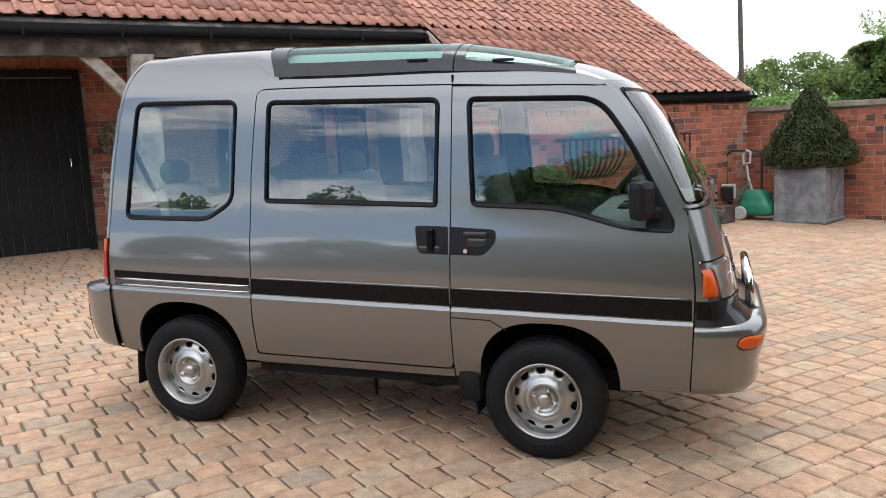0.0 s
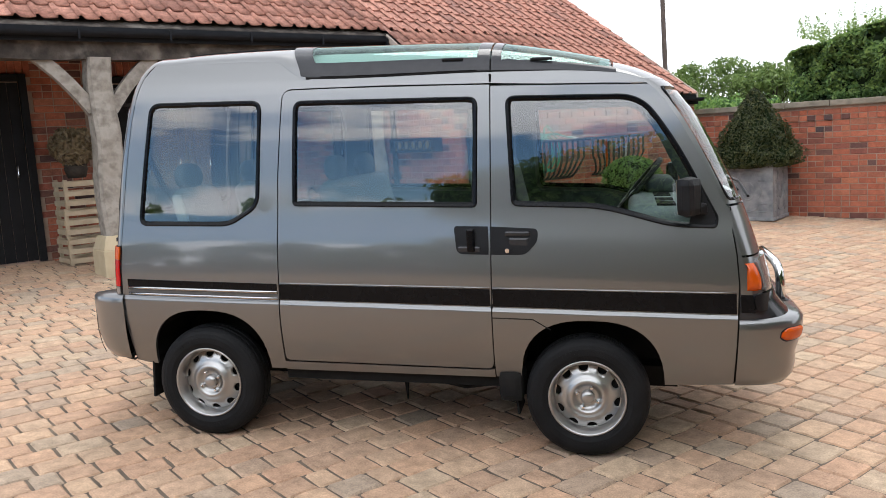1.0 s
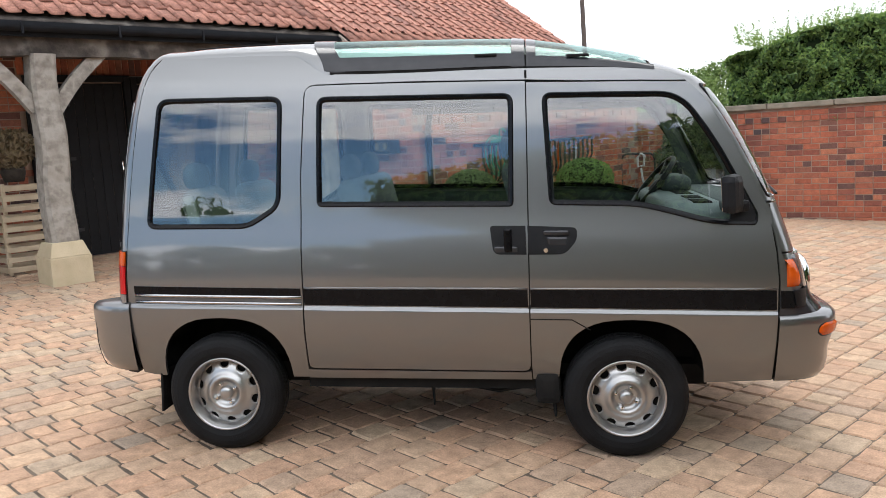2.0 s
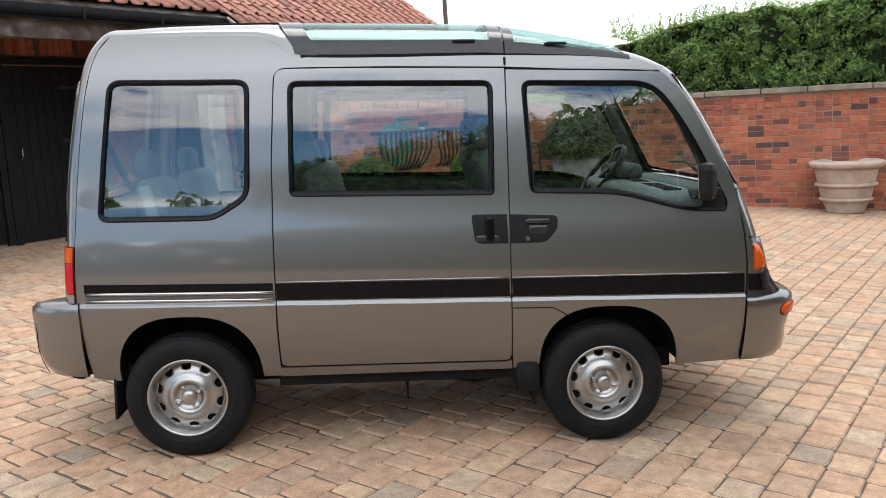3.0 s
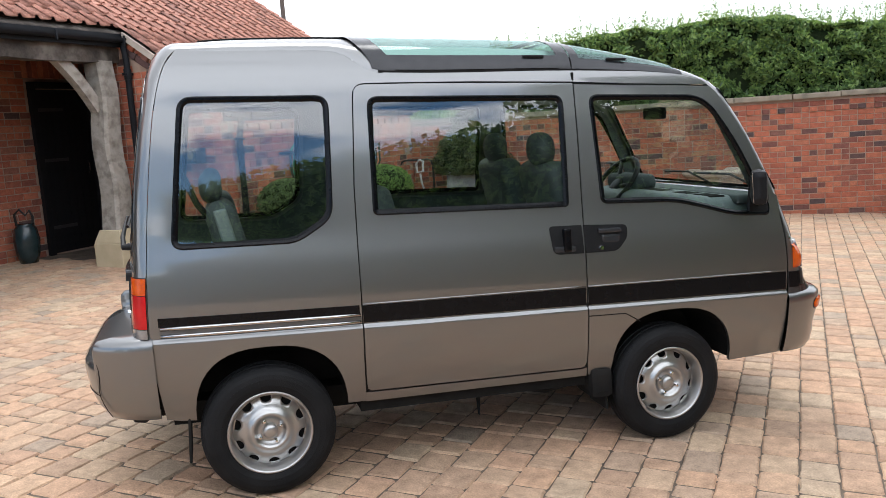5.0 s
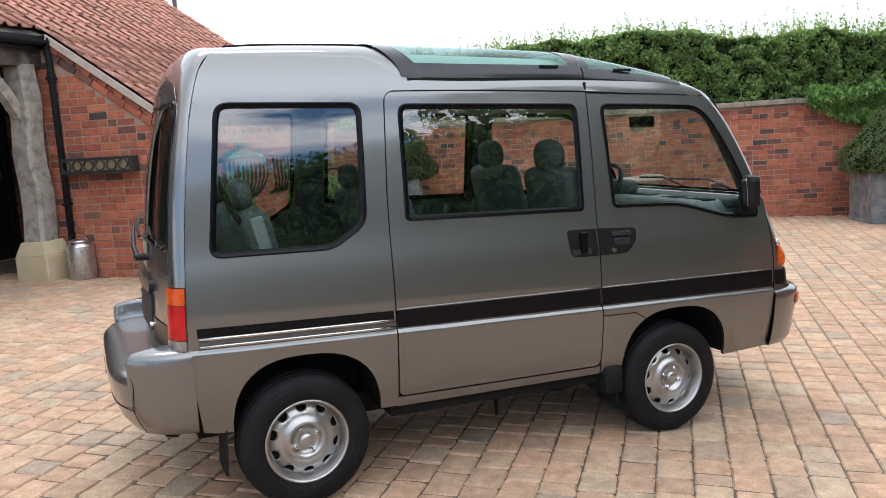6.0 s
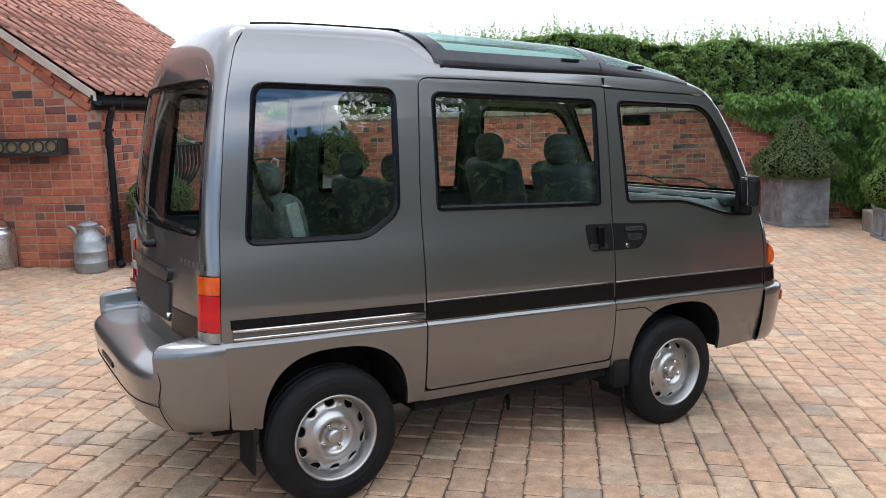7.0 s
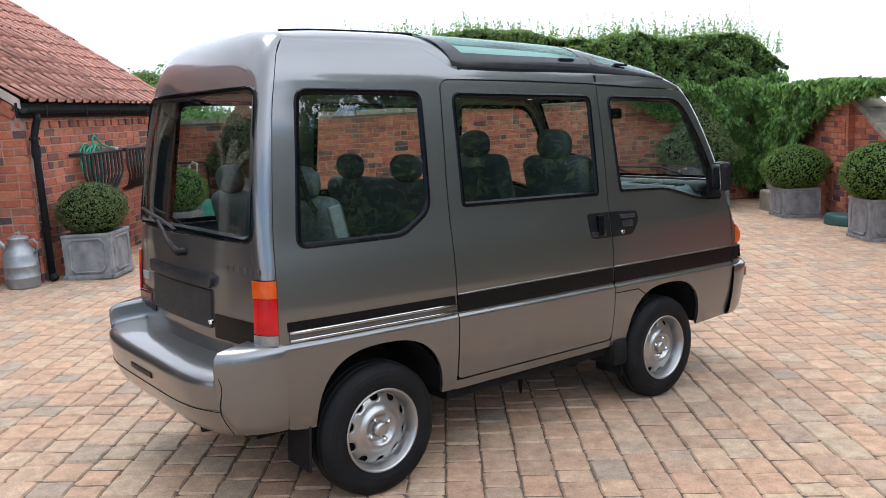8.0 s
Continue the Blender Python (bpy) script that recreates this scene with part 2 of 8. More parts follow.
M["steel_wheel"] = surface("silver_wheel_paint", [(0.37, 0.365, 0.355), (0.43, 0.425, 0.415)], 4, (0.30, 0.35), 0.0, 8, metal=0.85)
M["amber"] = surface("amber_lens", [(0.46, 0.058, 0.002), (0.56, 0.085, 0.004)], 30, (0.16, 0.24), 0.15, 160, coat=0.15, spec=0.3)
M["red_lens"] = surface("red_lens", [(0.36, 0.005, 0.008), (0.56, 0.009, 0.011)], 14, (0.10, 0.18), 0.10, 120, coat=0.35, spec=0.25)
M["dark_lens"] = surface("dark_red_lens", [(0.05, 0.004, 0.005), (0.09, 0.006, 0.007)], 20, (0.08, 0.15), 0.2, 120, coat=0.6, spec=0.3)
M["clear_lens"] = surface("clear_lens", [(0.20, 0.20, 0.205), (0.30, 0.30, 0.30)], 30, (0.06, 0.12), 0.2, 120, metal=0.5, coat=0.8)
M["glass"] = pane_glass("window_glass", (0.83, 0.90, 0.88), 1.66)
M["screen_glass"] = pane_glass("windscreen_glass", (0.80, 0.87, 0.85), 1.75)
M["roof_glass"] = pane_glass("roof_glass", (0.70, 0.86, 0.82), 1.5, gloss=(0.60, 0.76, 0.73))
# dashboard trim, its colour lightened for sun coming through the windscreen
M["dash"] = surface("pale_dash_trim", [(0.12, 0.15, 0.145), (0.17, 0.205, 0.195)], 12, (0.45, 0.6), 0.1, 200)
M["badge"] = surface("dull_badge_metal", [(0.10, 0.10, 0.10), (0.14, 0.14, 0.14)], 12, (0.35, 0.5), 0.0, 200, metal=0.6)
M["sunshade"] = leafy("sunshade_cloth", [(0.36, 0.43, 0.41), (0.42, 0.48, 0.46)], 0.25)
M["sun_black"] = surface("black_roof_enamel", [(0.020, 0.021, 0.024), (0.030, 0.031, 0.034)], 8, (0.12, 0.20), 0.0, 100, coat=0.15, spec=0.30)
M["cloth"] = surface("seat_cloth", [(0.038, 0.050, 0.048), (0.058, 0.071, 0.068)], 30, (0.6, 0.8), 0.08, 120)
M["grey_trim"] = surface("grey_trim", [(0.045, 0.052, 0.050), (0.062, 0.070, 0.067)], 12, (0.6, 0.8), 0.15, 200)
M["pale_trim"] = surface("pale_trim", [(0.24, 0.26, 0.25), (0.29, 0.31, 0.30)], 12, (0.6, 0.8), 0.15, 200)
M["mirror"] = surface("mirror_face", [(0.55, 0.56, 0.57), (0.6, 0.6, 0.6)], 3, (0.01, 0.02), 0.0, metal=1.0)

M["brick"] = masonry("red_brick", [(0.060, 0.042, 0.042), (0.29, 0.084, 0.050), (0.40, 0.116, 0.060), (0.33, 0.096, 0.053), (0.45, 0.140, 0.074), (0.23, 0.072, 0.049), (0.46, 0.158, 0.083), (0.085, 0.050, 0.047)])
M["mortar"] = surface("lime_mortar", [(0.27, 0.185, 0.137), (0.37, 0.268, 0.208)], 10, (0.85, 0.95), 0.5, 120)
M["paver"] = masonry("clay_paver", [(0.342, 0.23, 0.154), (0.422, 0.259, 0.166), (0.452, 0.311, 0.203), (0.371, 0.243, 0.162), (0.442, 0.278, 0.176), (0.311, 0.239, 0.176), (0.432, 0.316, 0.211), (0.402, 0.249, 0.163)], speck=0.26)
M["joint"] = surface("jointing_sand", [(0.065, 0.050, 0.037), (0.15, 0.115, 0.084)], 6, (0.9, 0.98), 0.5, 150)
M["tile"] = masonry("clay_pantile", [(0.27, 0.126, 0.092), (0.37, 0.170, 0.121), (0.31, 0.142, 0.102), (0.40, 0.192, 0.138), (0.23, 0.112, 0.086)], speck=0.42)
M["stone"] = surface("coping_stone", [(0.20, 0.17, 0.13), (0.30, 0.26, 0.20)], 7, (0.8, 0.95), 0.5, 50, stain=((0.10, 0.10, 0.06), 5, 0.5))
M["buff_stone"] = surface("buff_sandstone", [(0.44, 0.36, 0.23), (0.52, 0.43, 0.29)], 6, (0.75, 0.9), 0.35, 70)
M["oak"] = surface("weathered_oak", [(0.19, 0.165, 0.14), (0.33, 0.30, 0.26), (0.26, 0.23, 0.195)], 6, (0.75, 0.9), 0.5, 40, stain=((0.10, 0.085, 0.07), 11, 0.6))
M["old_oak"] = surface("dark_oak_beam", [(0.030, 0.024, 0.020), (0.075, 0.060, 0.050), (0.20, 0.175, 0.15)], 4, (0.75, 0.9), 0.5, 40, stain=((0.018, 0.014, 0.012), 9, 0.8))
M["black_door"] = surface("black_door_paint", [(0.007, 0.007, 0.008), (0.012, 0.012, 0.013)], 6, (0.55, 0.75), 0.2, 60, spec=0.2)
M["gutter"] = surface("black_gutter", [(0.008, 0.009, 0.011), (0.014, 0.015, 0.018)], 8, (0.5, 0.65), 0.05, 100, spec=0.14)
M["lead"] = surface("lead_sheet", [(0.14, 0.150, 0.165), (0.20, 0.207, 0.22), (0.26, 0.263, 0.27)], 9, (0.55, 0.75), 0.25, 60, metal=0.25, stain=((0.40, 0.40, 0.38), 6, 0.5))
M["zinc"] = surface("galvanised_steel", [(0.26, 0.28, 0.29), (0.38, 0.39, 0.40)], 16, (0.45, 0.62), 0.15, 60, metal=0.6, stain=((0.18, 0.19, 0.19), 7, 0.5))
M["steel"] = surface("polished_steel", [(0.50, 0.49, 0.47), (0.58, 0.57, 0.55)], 7, (0.22, 0.36), 0.05, 60, metal=0.9)
M["terracotta"] = surface("weathered_terracotta", [(0.38, 0.29, 0.23), (0.48, 0.38, 0.31), (0.42, 0.33, 0.27)], 5, (0.8, 0.95), 0.3, 60, stain=((0.24, 0.19, 0.15), 3, 0.5))
M["soil"] = surface("potting_soil", [(0.025, 0.019, 0.014), (0.05, 0.038, 0.028)], 20, (0.9, 1.0), 0.8, 80)
M["iron"] = surface("black_iron", [(0.012, 0.012, 0.013), (0.025, 0.023, 0.022)], 20, (0.5, 0.7), 0.2, 100)
M["green_plastic"] = surface("green_plastic", [(0.012, 0.16, 0.095), (0.02, 0.21, 0.125)], 10, (0.35, 0.5), 0.08, 90)
M["hose_green"] = surface("hose_green", [(0.02, 0.24, 0.15), (0.03, 0.33, 0.21)], 10, (0.35, 0.5), 0.0, 90)
M["grey_plastic"] = surface("grey_plastic", [(0.42, 0.42, 0.40), (0.5, 0.5, 0.48)], 10, (0.4, 0.55), 0.05, 90)
M["pallet_wood"] = surface("pale_crate_wood", [(0.36, 0.28, 0.19), (0.48, 0.39, 0.27)], 5, (0.75, 0.9), 0.3, 60)
M["straw"] = leafy("dried_grass", [(0.20, 0.15, 0.085), (0.30, 0.23, 0.13), (0.14, 0.10, 0.06)], 0.2)
M["box_leaf"] = leafy("box_leaf", [(0.054, 0.084, 0.026), (0.096, 0.138, 0.043), (0.15, 0.198, 0.07), (0.074, 0.106, 0.036)])
M["yew_leaf"] = leafy("dark_yew_leaf", [(0.020, 0.032, 0.011), (0.048, 0.062, 0.019), (0.098, 0.105, 0.034), (0.034, 0.046, 0.015)])
M["bright_leaf"] = leafy("bright_box_leaf", [(0.07, 0.135, 0.026), (0.13, 0.22, 0.045), (0.18, 0.28, 0.06)])
M["hedge_leaf"] = leafy("hedge_leaf", [(0.04, 0.083, 0.027), (0.095, 0.174, 0.051), (0.165, 0.271, 0.078), (0.25, 0.372, 0.116)])
M["hedge_tip"] = leafy("hedge_tip_leaf", [(0.165, 0.275, 0.066), (0.264, 0.385, 0.099), (0.352, 0.473, 0.143)], 0.6)
M["ivy_leaf"] = leafy("ivy_leaf", [(0.045, 0.115, 0.030), (0.11, 0.225, 0.055), (0.185, 0.335, 0.075), (0.27, 0.43, 0.11)])
M["far_leaf"] = leafy("far_leaf", [(0.11, 0.17, 0.045), (0.17, 0.25, 0.07), (0.23, 0.31, 0.10), (0.075, 0.125, 0.036)], 0.45)
M["twig"] = surface("twig_bark", [(0.05, 0.04, 0.03), (0.09, 0.07, 0.05)], 10, (0.8, 0.95), 0.3, 80)
# near-black core: the shade between leaves is put into this colour
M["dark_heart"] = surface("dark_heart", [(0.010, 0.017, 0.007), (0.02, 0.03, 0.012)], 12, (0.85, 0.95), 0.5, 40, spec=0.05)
M["verge"] = surface("verge_mortar", [(0.36, 0.30, 0.25), (0.46, 0.39, 0.33)], 8, (0.85, 0.95), 0.4, 60)
M["pole_wood"] = surface("pole_wood", [(0.060, 0.042, 0.034), (0.095, 0.070, 0.056)], 6, (0.8, 0.95), 0.3, 50)

# ---- building tools ----


def ground_z(x, y):
    """The yard falls gently to the east and rises a little to the north."""
    return -0.036 * (x + 2.665) + 0.012 * (y - 3.5)


def mesh_of(name, bm, material, smooth=False):
    me = bpy.data.meshes.new(name)
    bmesh.ops.recalc_face_normals(bm, faces=bm.faces)
    bm.to_mesh(me)
    bm.free()
    for m in material if isinstance(material, (list, tuple)) else [material]:
        me.materials.append(m)
    if smooth:
        me.shade_smooth()
    return me


def part(name, bm, material, parent=None, label="", smooth=False):
    """One mesh object, under a thing or a part."""
    me = bm if isinstance(bm, bpy.types.Mesh) else mesh_of(name, bm, material, smooth)
    ob = new(name, me)
    if parent:
        ob.parent = parent
    if label:
        ob["label"] = label
    return ob


def thing(name, m, label, category, group="", kind=""):
    ob = new(name)
    ob.empty_display_size = 0.1
    ob.matrix_world = m
    return tagged(ob, label, category, group, kind)


def add_box(bm, c, s, m=None, bevel=0.0, taper=1.0):
    """A box at centre c with sizes s; taper: the foot's size against the head's."""
    vs = []
    for z in (-1, 1):
        k = taper if z < 0 else 1.0
        for x, y in ((-1, -1), (1, -1), (1, 1), (-1, 1)):
            vs.append(bm.verts.new((c[0] + k * x * s[0] / 2, c[1] + k * y * s[1] / 2, c[2] + z * s[2] / 2)))
    fs = [bm.faces.new([vs[i] for i in q]) for q in ((3, 2, 1, 0), (4, 5, 6, 7), (0, 1, 5, 4), (1, 2, 6, 5), (2, 3, 7, 6), (3, 0, 4, 7))]
    if bevel:
        es = {e for f in fs for e in f.edges}
        r = bmesh.ops.bevel(bm, geom=list(es), offset=bevel, segments=2, profile=0.6, affect="EDGES")
        vs = list({v for f in r["faces"] for v in f.verts} | {v for v in vs if v.is_valid})
    if m is not None:
        bmesh.ops.transform(bm, matrix=m, verts=[v for v in vs if v.is_valid])
    return vs


def box(c, s, m=None, bevel=0.0, taper=1.0):
    bm = bmesh.new()
    add_box(bm, c, s, m, bevel, taper)
    return bm


def add_lathe(bm, profile, seg=32, c=(0, 0, 0), axis="z"):
    """Turns (radius, height) pairs round an axis."""
    rings = []
    for r, h in profile:
        ring = []
        for i in range(seg):
            a = 2 * math.pi * i / seg
            p = (r * math.cos(a), r * math.sin(a), h)
            if axis == "y":
                p = (p[0], p[2], p[1])
            elif axis == "x":
                p = (p[2], p[0], p[1])
            ring.append(bm.verts.new((c[0] + p[0], c[1] + p[1], c[2] + p[2])))
        rings.append(ring)
    for a, b in zip(rings, rings[1:]):
        for i in range(seg):
            bm.faces.new((a[i], a[(i + 1) % seg], b[(i + 1) % seg], b[i]))
    for ring in (rings[0], rings[-1]):
        bm.faces.new(ring)
    return bm


def lathe(profile, seg=32, c=(0, 0, 0), axis="z"):
    return add_lathe(bmesh.new(), profile, seg, c, axis)


def add_tube(bm, path, r, seg=8, closed=False):
    """A round bar along a path of points."""
    pts = [Vector(p) for p in path]
    n = len(pts)
    rings = []
    up = Vector((0.31, 0.17, 0.93))
    for i, p in enumerate(pts):
        a = pts[(i - 1) % n] if closed or i else p
        b = pts[(i + 1) % n] if closed or i < n - 1 else p
        d = (b - a).normalized()
        s = d.cross(up).normalized()
        t = s.cross(d)
        k = r[i] if isinstance(r, (list, tuple)) else r
        rings.append([bm.verts.new(p + k * (math.cos(2 * math.pi * j / seg) * s + math.sin(2 * math.pi * j / seg) * t)) for j in range(seg)])
    pairs = list(zip(rings, rings[1:])) + ([(rings[-1], rings[0])] if closed else [])
    for a, b in pairs:
        for j in range(seg):
            bm.faces.new((a[j], a[(j + 1) % seg], b[(j + 1) % seg], b[j]))
    if not closed:
        bm.faces.new(rings[0])
        bm.faces.new(rings[-1])
    return bm


def tube(path, r, seg=8, closed=False):
    return add_tube(bmesh.new(), path, r, seg, closed)


def frame_at(x, y, z, deg):
    """A place whose own x axis runs at deg degrees."""
    return pose(x, y, z, 0, 0, deg)


# the two directions of the yard: U along the outbuilding's eaves, V out of it
AU = 51.0
KX, KY = -2.55, 9.75
UX, UY = math.cos(radians(AU)), math.sin(radians(AU))
VX, VY = UY, -UX


def yard(u, v):
    return KX + u * UX + v * VX, KY + u * UY + v * VY


def yard_pose(u, v, z=None, turn=0.0):
    x, y = yard(u, v)
    return pose(x, y, ground_z(x, y) if z is None else z, 0, 0, AU + turn)


# the garden wall
AW = -26.0
WX, WY = 3.3, 12.45
WDX, WDY = math.cos(radians(AW)), math.sin(radians(AW))


def along_wall(s, off=0.0):
    """s along the garden wall, off in front of it."""
    return WX + s * WDX + off * WDY, WY + s * WDY - off * WDX


rng = random.Random(4)


def brick_mesh(name, lx, ly, lz, material, bev=0.006, wob=0.0, seed=0):
    r = random.Random(seed)
    bm = bmesh.new()
    add_box(bm, (0, 0, 0), (lx, ly, lz))
    for v in bm.verts:
        v.co += Vector((r.uniform(-wob, wob), r.uniform(-wob, wob), r.uniform(-wob, wob)))
    # only the outer arrises are rounded
    es = [e for e in bm.edges if all(v.co.y < 0 for v in e.verts)]
    bmesh.ops.bevel(bm, geom=es, offset=bev, segments=1, affect="EDGES")
    return mesh_of(name, bm, material)


COURSE, BRICK_L = 0.084, 0.232
PIECES = []  # laid at the end of the file


def wall_bricks(wall, m, length, base, top, holes=(), near=(0, 0), skip=None, phase=0):
    """Notes a brick skin for later. m: the skin's frame (x along, -y out, z up); base and top: functions of x."""
    PIECES.append((wall, m, length, base, top, holes, near, skip, phase))


# ---- the ground ----
def ground_sheet():
    bm = bmesh.new()
    n = 24
    grid = [[None] * (n + 1) for _ in range(n + 1)]
    for i in range(n + 1):
        for j in range(n + 1):
            a, b = (i / n - 0.5) * 2, (j / n - 0.5) * 2
            x, y = 90 * math.copysign(abs(a) ** 2.2, a), 5 + 90 * math.copysign(abs(b) ** 2.2, b)
            d = max(0.0, math.hypot(x, y - 6) - 14)
            k = 1 / (1 + d * 0.25)
            grid[i][j] = bm.verts.new((x, y, ground_z(x, y) * k - 0.0085))
    for i in range(n):
        for j in range(n):
            bm.faces.new((grid[i][j], grid[i + 1][j], grid[i + 1][j + 1], grid[i][j + 1]))
    return bm


ground = tagged(part("ground", ground_sheet(), M["joint"]), "sandy jointing bed under the block paving of the yard", "ground", kind="structure")

# ---- the outbuilding ----
EAVE_B, EAVE_S = 1.80, 2.74      # heights of the two eaves
ROOF_SLOPE = 0.685
SHED_V = -1.36                   # the shed's fascia
B_LEN, RIDGE_V = 4.72, -5.2


def roof_z(v):
    return EAVE_B + 0.025 - ROOF_SLOPE * (v - 0.12)


def wall_slab(name, u0, v0, u1, v1, h0, h1, thick, label, low=-0.6):
    """A plain backing wall between two places of the yard, with a sloping or level head."""
    a, b = Vector((*yard(u0, v0), 0)), Vector((*yard(u1, v1), 0))
    d = (b - a).normalized()
    n = Vector((d.y, -d.x, 0))
    bm = bmesh.new()
    low_z = [bm.verts.new((*(p - n * k).xy, low)) for p, k in ((a, 0.005), (b, 0.005), (b, thick), (a, thick))]
    top_z = [bm.verts.new((*(p - n * k).xy, h)) for p, k, h in ((a, 0.005, h0), (b, 0.005, h1), (b, thick, h1), (a, thick, h0))]
    for q in ((0, 1, 2, 3),):
        bm.faces.new([low_z[i] for i in q])
        bm.faces.new([top_z[i] for i in q])
    for i in range(4):
        j = (i + 1) % 4
        bm.faces.new((low_z[i], low_z[j], top_z[j], top_z[i]))
    ob = part(name, bm, M["mortar"])
    tagged(ob, label, "wall", kind="structure")
    m = Matrix.Translation(a) @ Matrix.Rotation(math.atan2(d.y, d.x), 4, "Z")
    return ob, m, (b - a).length


wall_eave, m_eave, l_eave = wall_slab("wall_east", 0.06, 0, B_LEN, 0, EAVE_B, EAVE_B, 0.25, "low red brick wall under the tiled eaves")
m_eave, l_eave = m_eave @ Matrix.Translation((-0.06, 0, 0)), l_eave + 0.06
wall_gable, m_gable, l_gable = wall_slab("wall_gable", 0, -1.95, 0, 0, roof_z(-1.95) - 0.06, roof_z(0) - 0.06, 0.25, "red brick gable wall with a sloping tiled verge")
wall_far, m_far, l_far = wall_slab("wall_north", B_LEN, 0, B_LEN, -7.0, roof_z(0) - 0.06, roof_z(-5.2) - 0.06, 0.25, "plain red brick end wall of the outbuilding")
BACK_V = -3.10
wall_back, m_back, l_back = wall_slab("wall_shed_back", -8.4, BACK_V, 1.25, BACK_V, 3.2, 3.2, 0.25, "shaded red brick wall at the back of the open shed")
wall_cheek, m_cheek, l_cheek = wall_slab("wall_shed_side", 1.25, BACK_V, 1.25, -1.95, 3.3, 2.8, 0.2, "red brick return wall inside the open shed")
wall_lobby, m_lobby, l_lobby = wall_slab("wall_lobby", 1.25, -1.95, -0.01, -1.95, 2.8, 2.8, 0.2, "red brick lobby wall behind the gable")


def on_ground(m):
    """The ground under a wall's frame, as a function of the way along it."""
    def f(x):
        p = m @ Vector((x, 0, 0))
        return ground_z(p.x, p.y) - 0.05
    return f


wall_bricks(wall_eave, m_eave, l_eave + 0.11, on_ground(m_eave), lambda x: EAVE_B, near=(0, 4.7), phase=0)
wall_bricks(wall_gable, m_gable, l_gable, on_ground(m_gable), lambda x: roof_z(-1.95 + x) - 0.265, near=(0.2, 1.95), phase=1)
wall_bricks(wall_cheek, m_cheek, l_cheek, on_ground(m_cheek), lambda x: 2.7, near=(0.6, 1.1), phase=1)
wall_bricks(wall_back, m_back, l_back, on_ground(m_back), lambda x: 2.75, holes=((0.0, 4.35, 2.26), (5.05, 7.60, 2.26), (8.50, 9.50, 2.26)), near=(7.6, 8.5))


def roof_slab():
    """The boarding under the tiles: one plane over shed and outbuilding, with the shed's eave set back."""
    bm = bmesh.new()
    pts = [(-9.0, SHED_V), (0.0, SHED_V), (-0.04, 0.02), (B_LEN + 0.05, 0.02), (B_LEN + 0.05, RIDGE_V), (-9.0, RIDGE_V)]
    top = [bm.verts.new((*yard(u, v), roof_z(v) - 0.035)) for u, v in pts]
    bot = [bm.verts.new((*yard(u, v), roof_z(v) - 0.10)) for u, v in pts]
    bm.faces.new(top)
    bm.faces.new(bot)
    for i in range(6):
        j = (i + 1) % 6
        bm.faces.new((top[i], top[j], bot[j], bot[i]))
    # the far slope behind the ridge
    a = [bm.verts.new((*yard(u, v), z)) for u, v, z in ((-9.0, RIDGE_V, roof_z(RIDGE_V) - 0.035), (B_LEN + 0.05, RIDGE_V, roof_z(RIDGE_V) - 0.035), (B_LEN + 0.05, RIDGE_V - 4.5, 2.0), (-9.0, RIDGE_V - 4.5, 2.0))]
    bm.faces.new(a)
    return bm


roof = tagged(part("roof", roof_slab(), M["old_oak"]), "pitched roof of weathered red clay pantiles over shed and outbuilding", "roof", kind="structure")


def verge(u, v0, v1, out):
    bm = bmesh.new()
    p = [(u, v0), (u + out, v0), (u + out, v1), (u, v1)]
    lo = [bm.verts.new((*yard(a, b), roof_z(b) - 0.075)) for a, b in p]
    hi = [bm.verts.new((*yard(a, b), roof_z(b) + 0.012)) for a, b in p]
    bm.faces.new(lo)
    bm.faces.new(hi)
    for i in range(4):
        bm.faces.new((lo[i], lo[(i + 1) % 4], hi[(i + 1) % 4], hi[i]))
    return bm


part("verge", verge(-0.065, 0.045, SHED_V + 0.06, 0.03), M["verge"], roof, "pale mortared verge")
part("verge", verge(B_LEN + 0.05, 0.045, RIDGE_V, 0.03), M["verge"], roof, "pale mortared verge")


def gutter(name, u0, u1, v, z, label):
    """A half-round gutter with its board behind."""
    bm = bmesh.new()
    prof = [(0.055 * math.cos(a), 0.055 * math.sin(a)) for a in [math.pi + math.pi * i / 8 for i in range(9)]]
    inner = [(0.048 * math.cos(a), 0.048 * math.sin(a)) for a in [2 * math.pi - math.pi * i / 8 for i in range(9)]]
    ring = prof + inner
    ends = []
    for u in (u0, u1):
        ends.append([bm.verts.new((*yard(u, v + 0.07 + a), z + b)) for a, b in ring])
    n = len(ring)
    for i in range(n):
        bm.faces.new((ends[0][i], ends[0][(i + 1) % n], ends[1][(i + 1) % n], ends[1][i]))
    for e in ends:
        for i in range(8):
            bm.faces.new((e[i], e[i + 1], e[n - 2 - i], e[n - 1 - i]))
    g = tagged(part(name, bm, M["gutter"]), label, "gutter", kind="structure")
    bm = bmesh.new()
    c = Vector((*yard((u0 + u1) / 2, v), z - 0.02))
    add_box(bm, (0, 0, 0), (abs(u1 - u0), 0.025, 0.15), Matrix.Translation(c) @ Matrix.Rotation(radians(AU), 4, "Z"))
    part("fascia", bm, M["gutter"], g, "black fascia board")
    u = u0 + 0.35
    while u < u1:
        bm = bmesh.new()
        add_box(bm, (0, 0, 0), (0.022, 0.02, 0.11), Matrix.Translation((*yard(u, v + 0.122), z - 0.03)) @ Matrix.Rotation(radians(AU), 4, "Z"), 0.003)
        part("bracket", bm, M["gutter"], g)
        u += 0.95
    return g


gutter("gutter_low", -0.07, B_LEN + 0.1, 0.015, EAVE_B + 0.005, "black half-round gutter along the low tiled eaves")
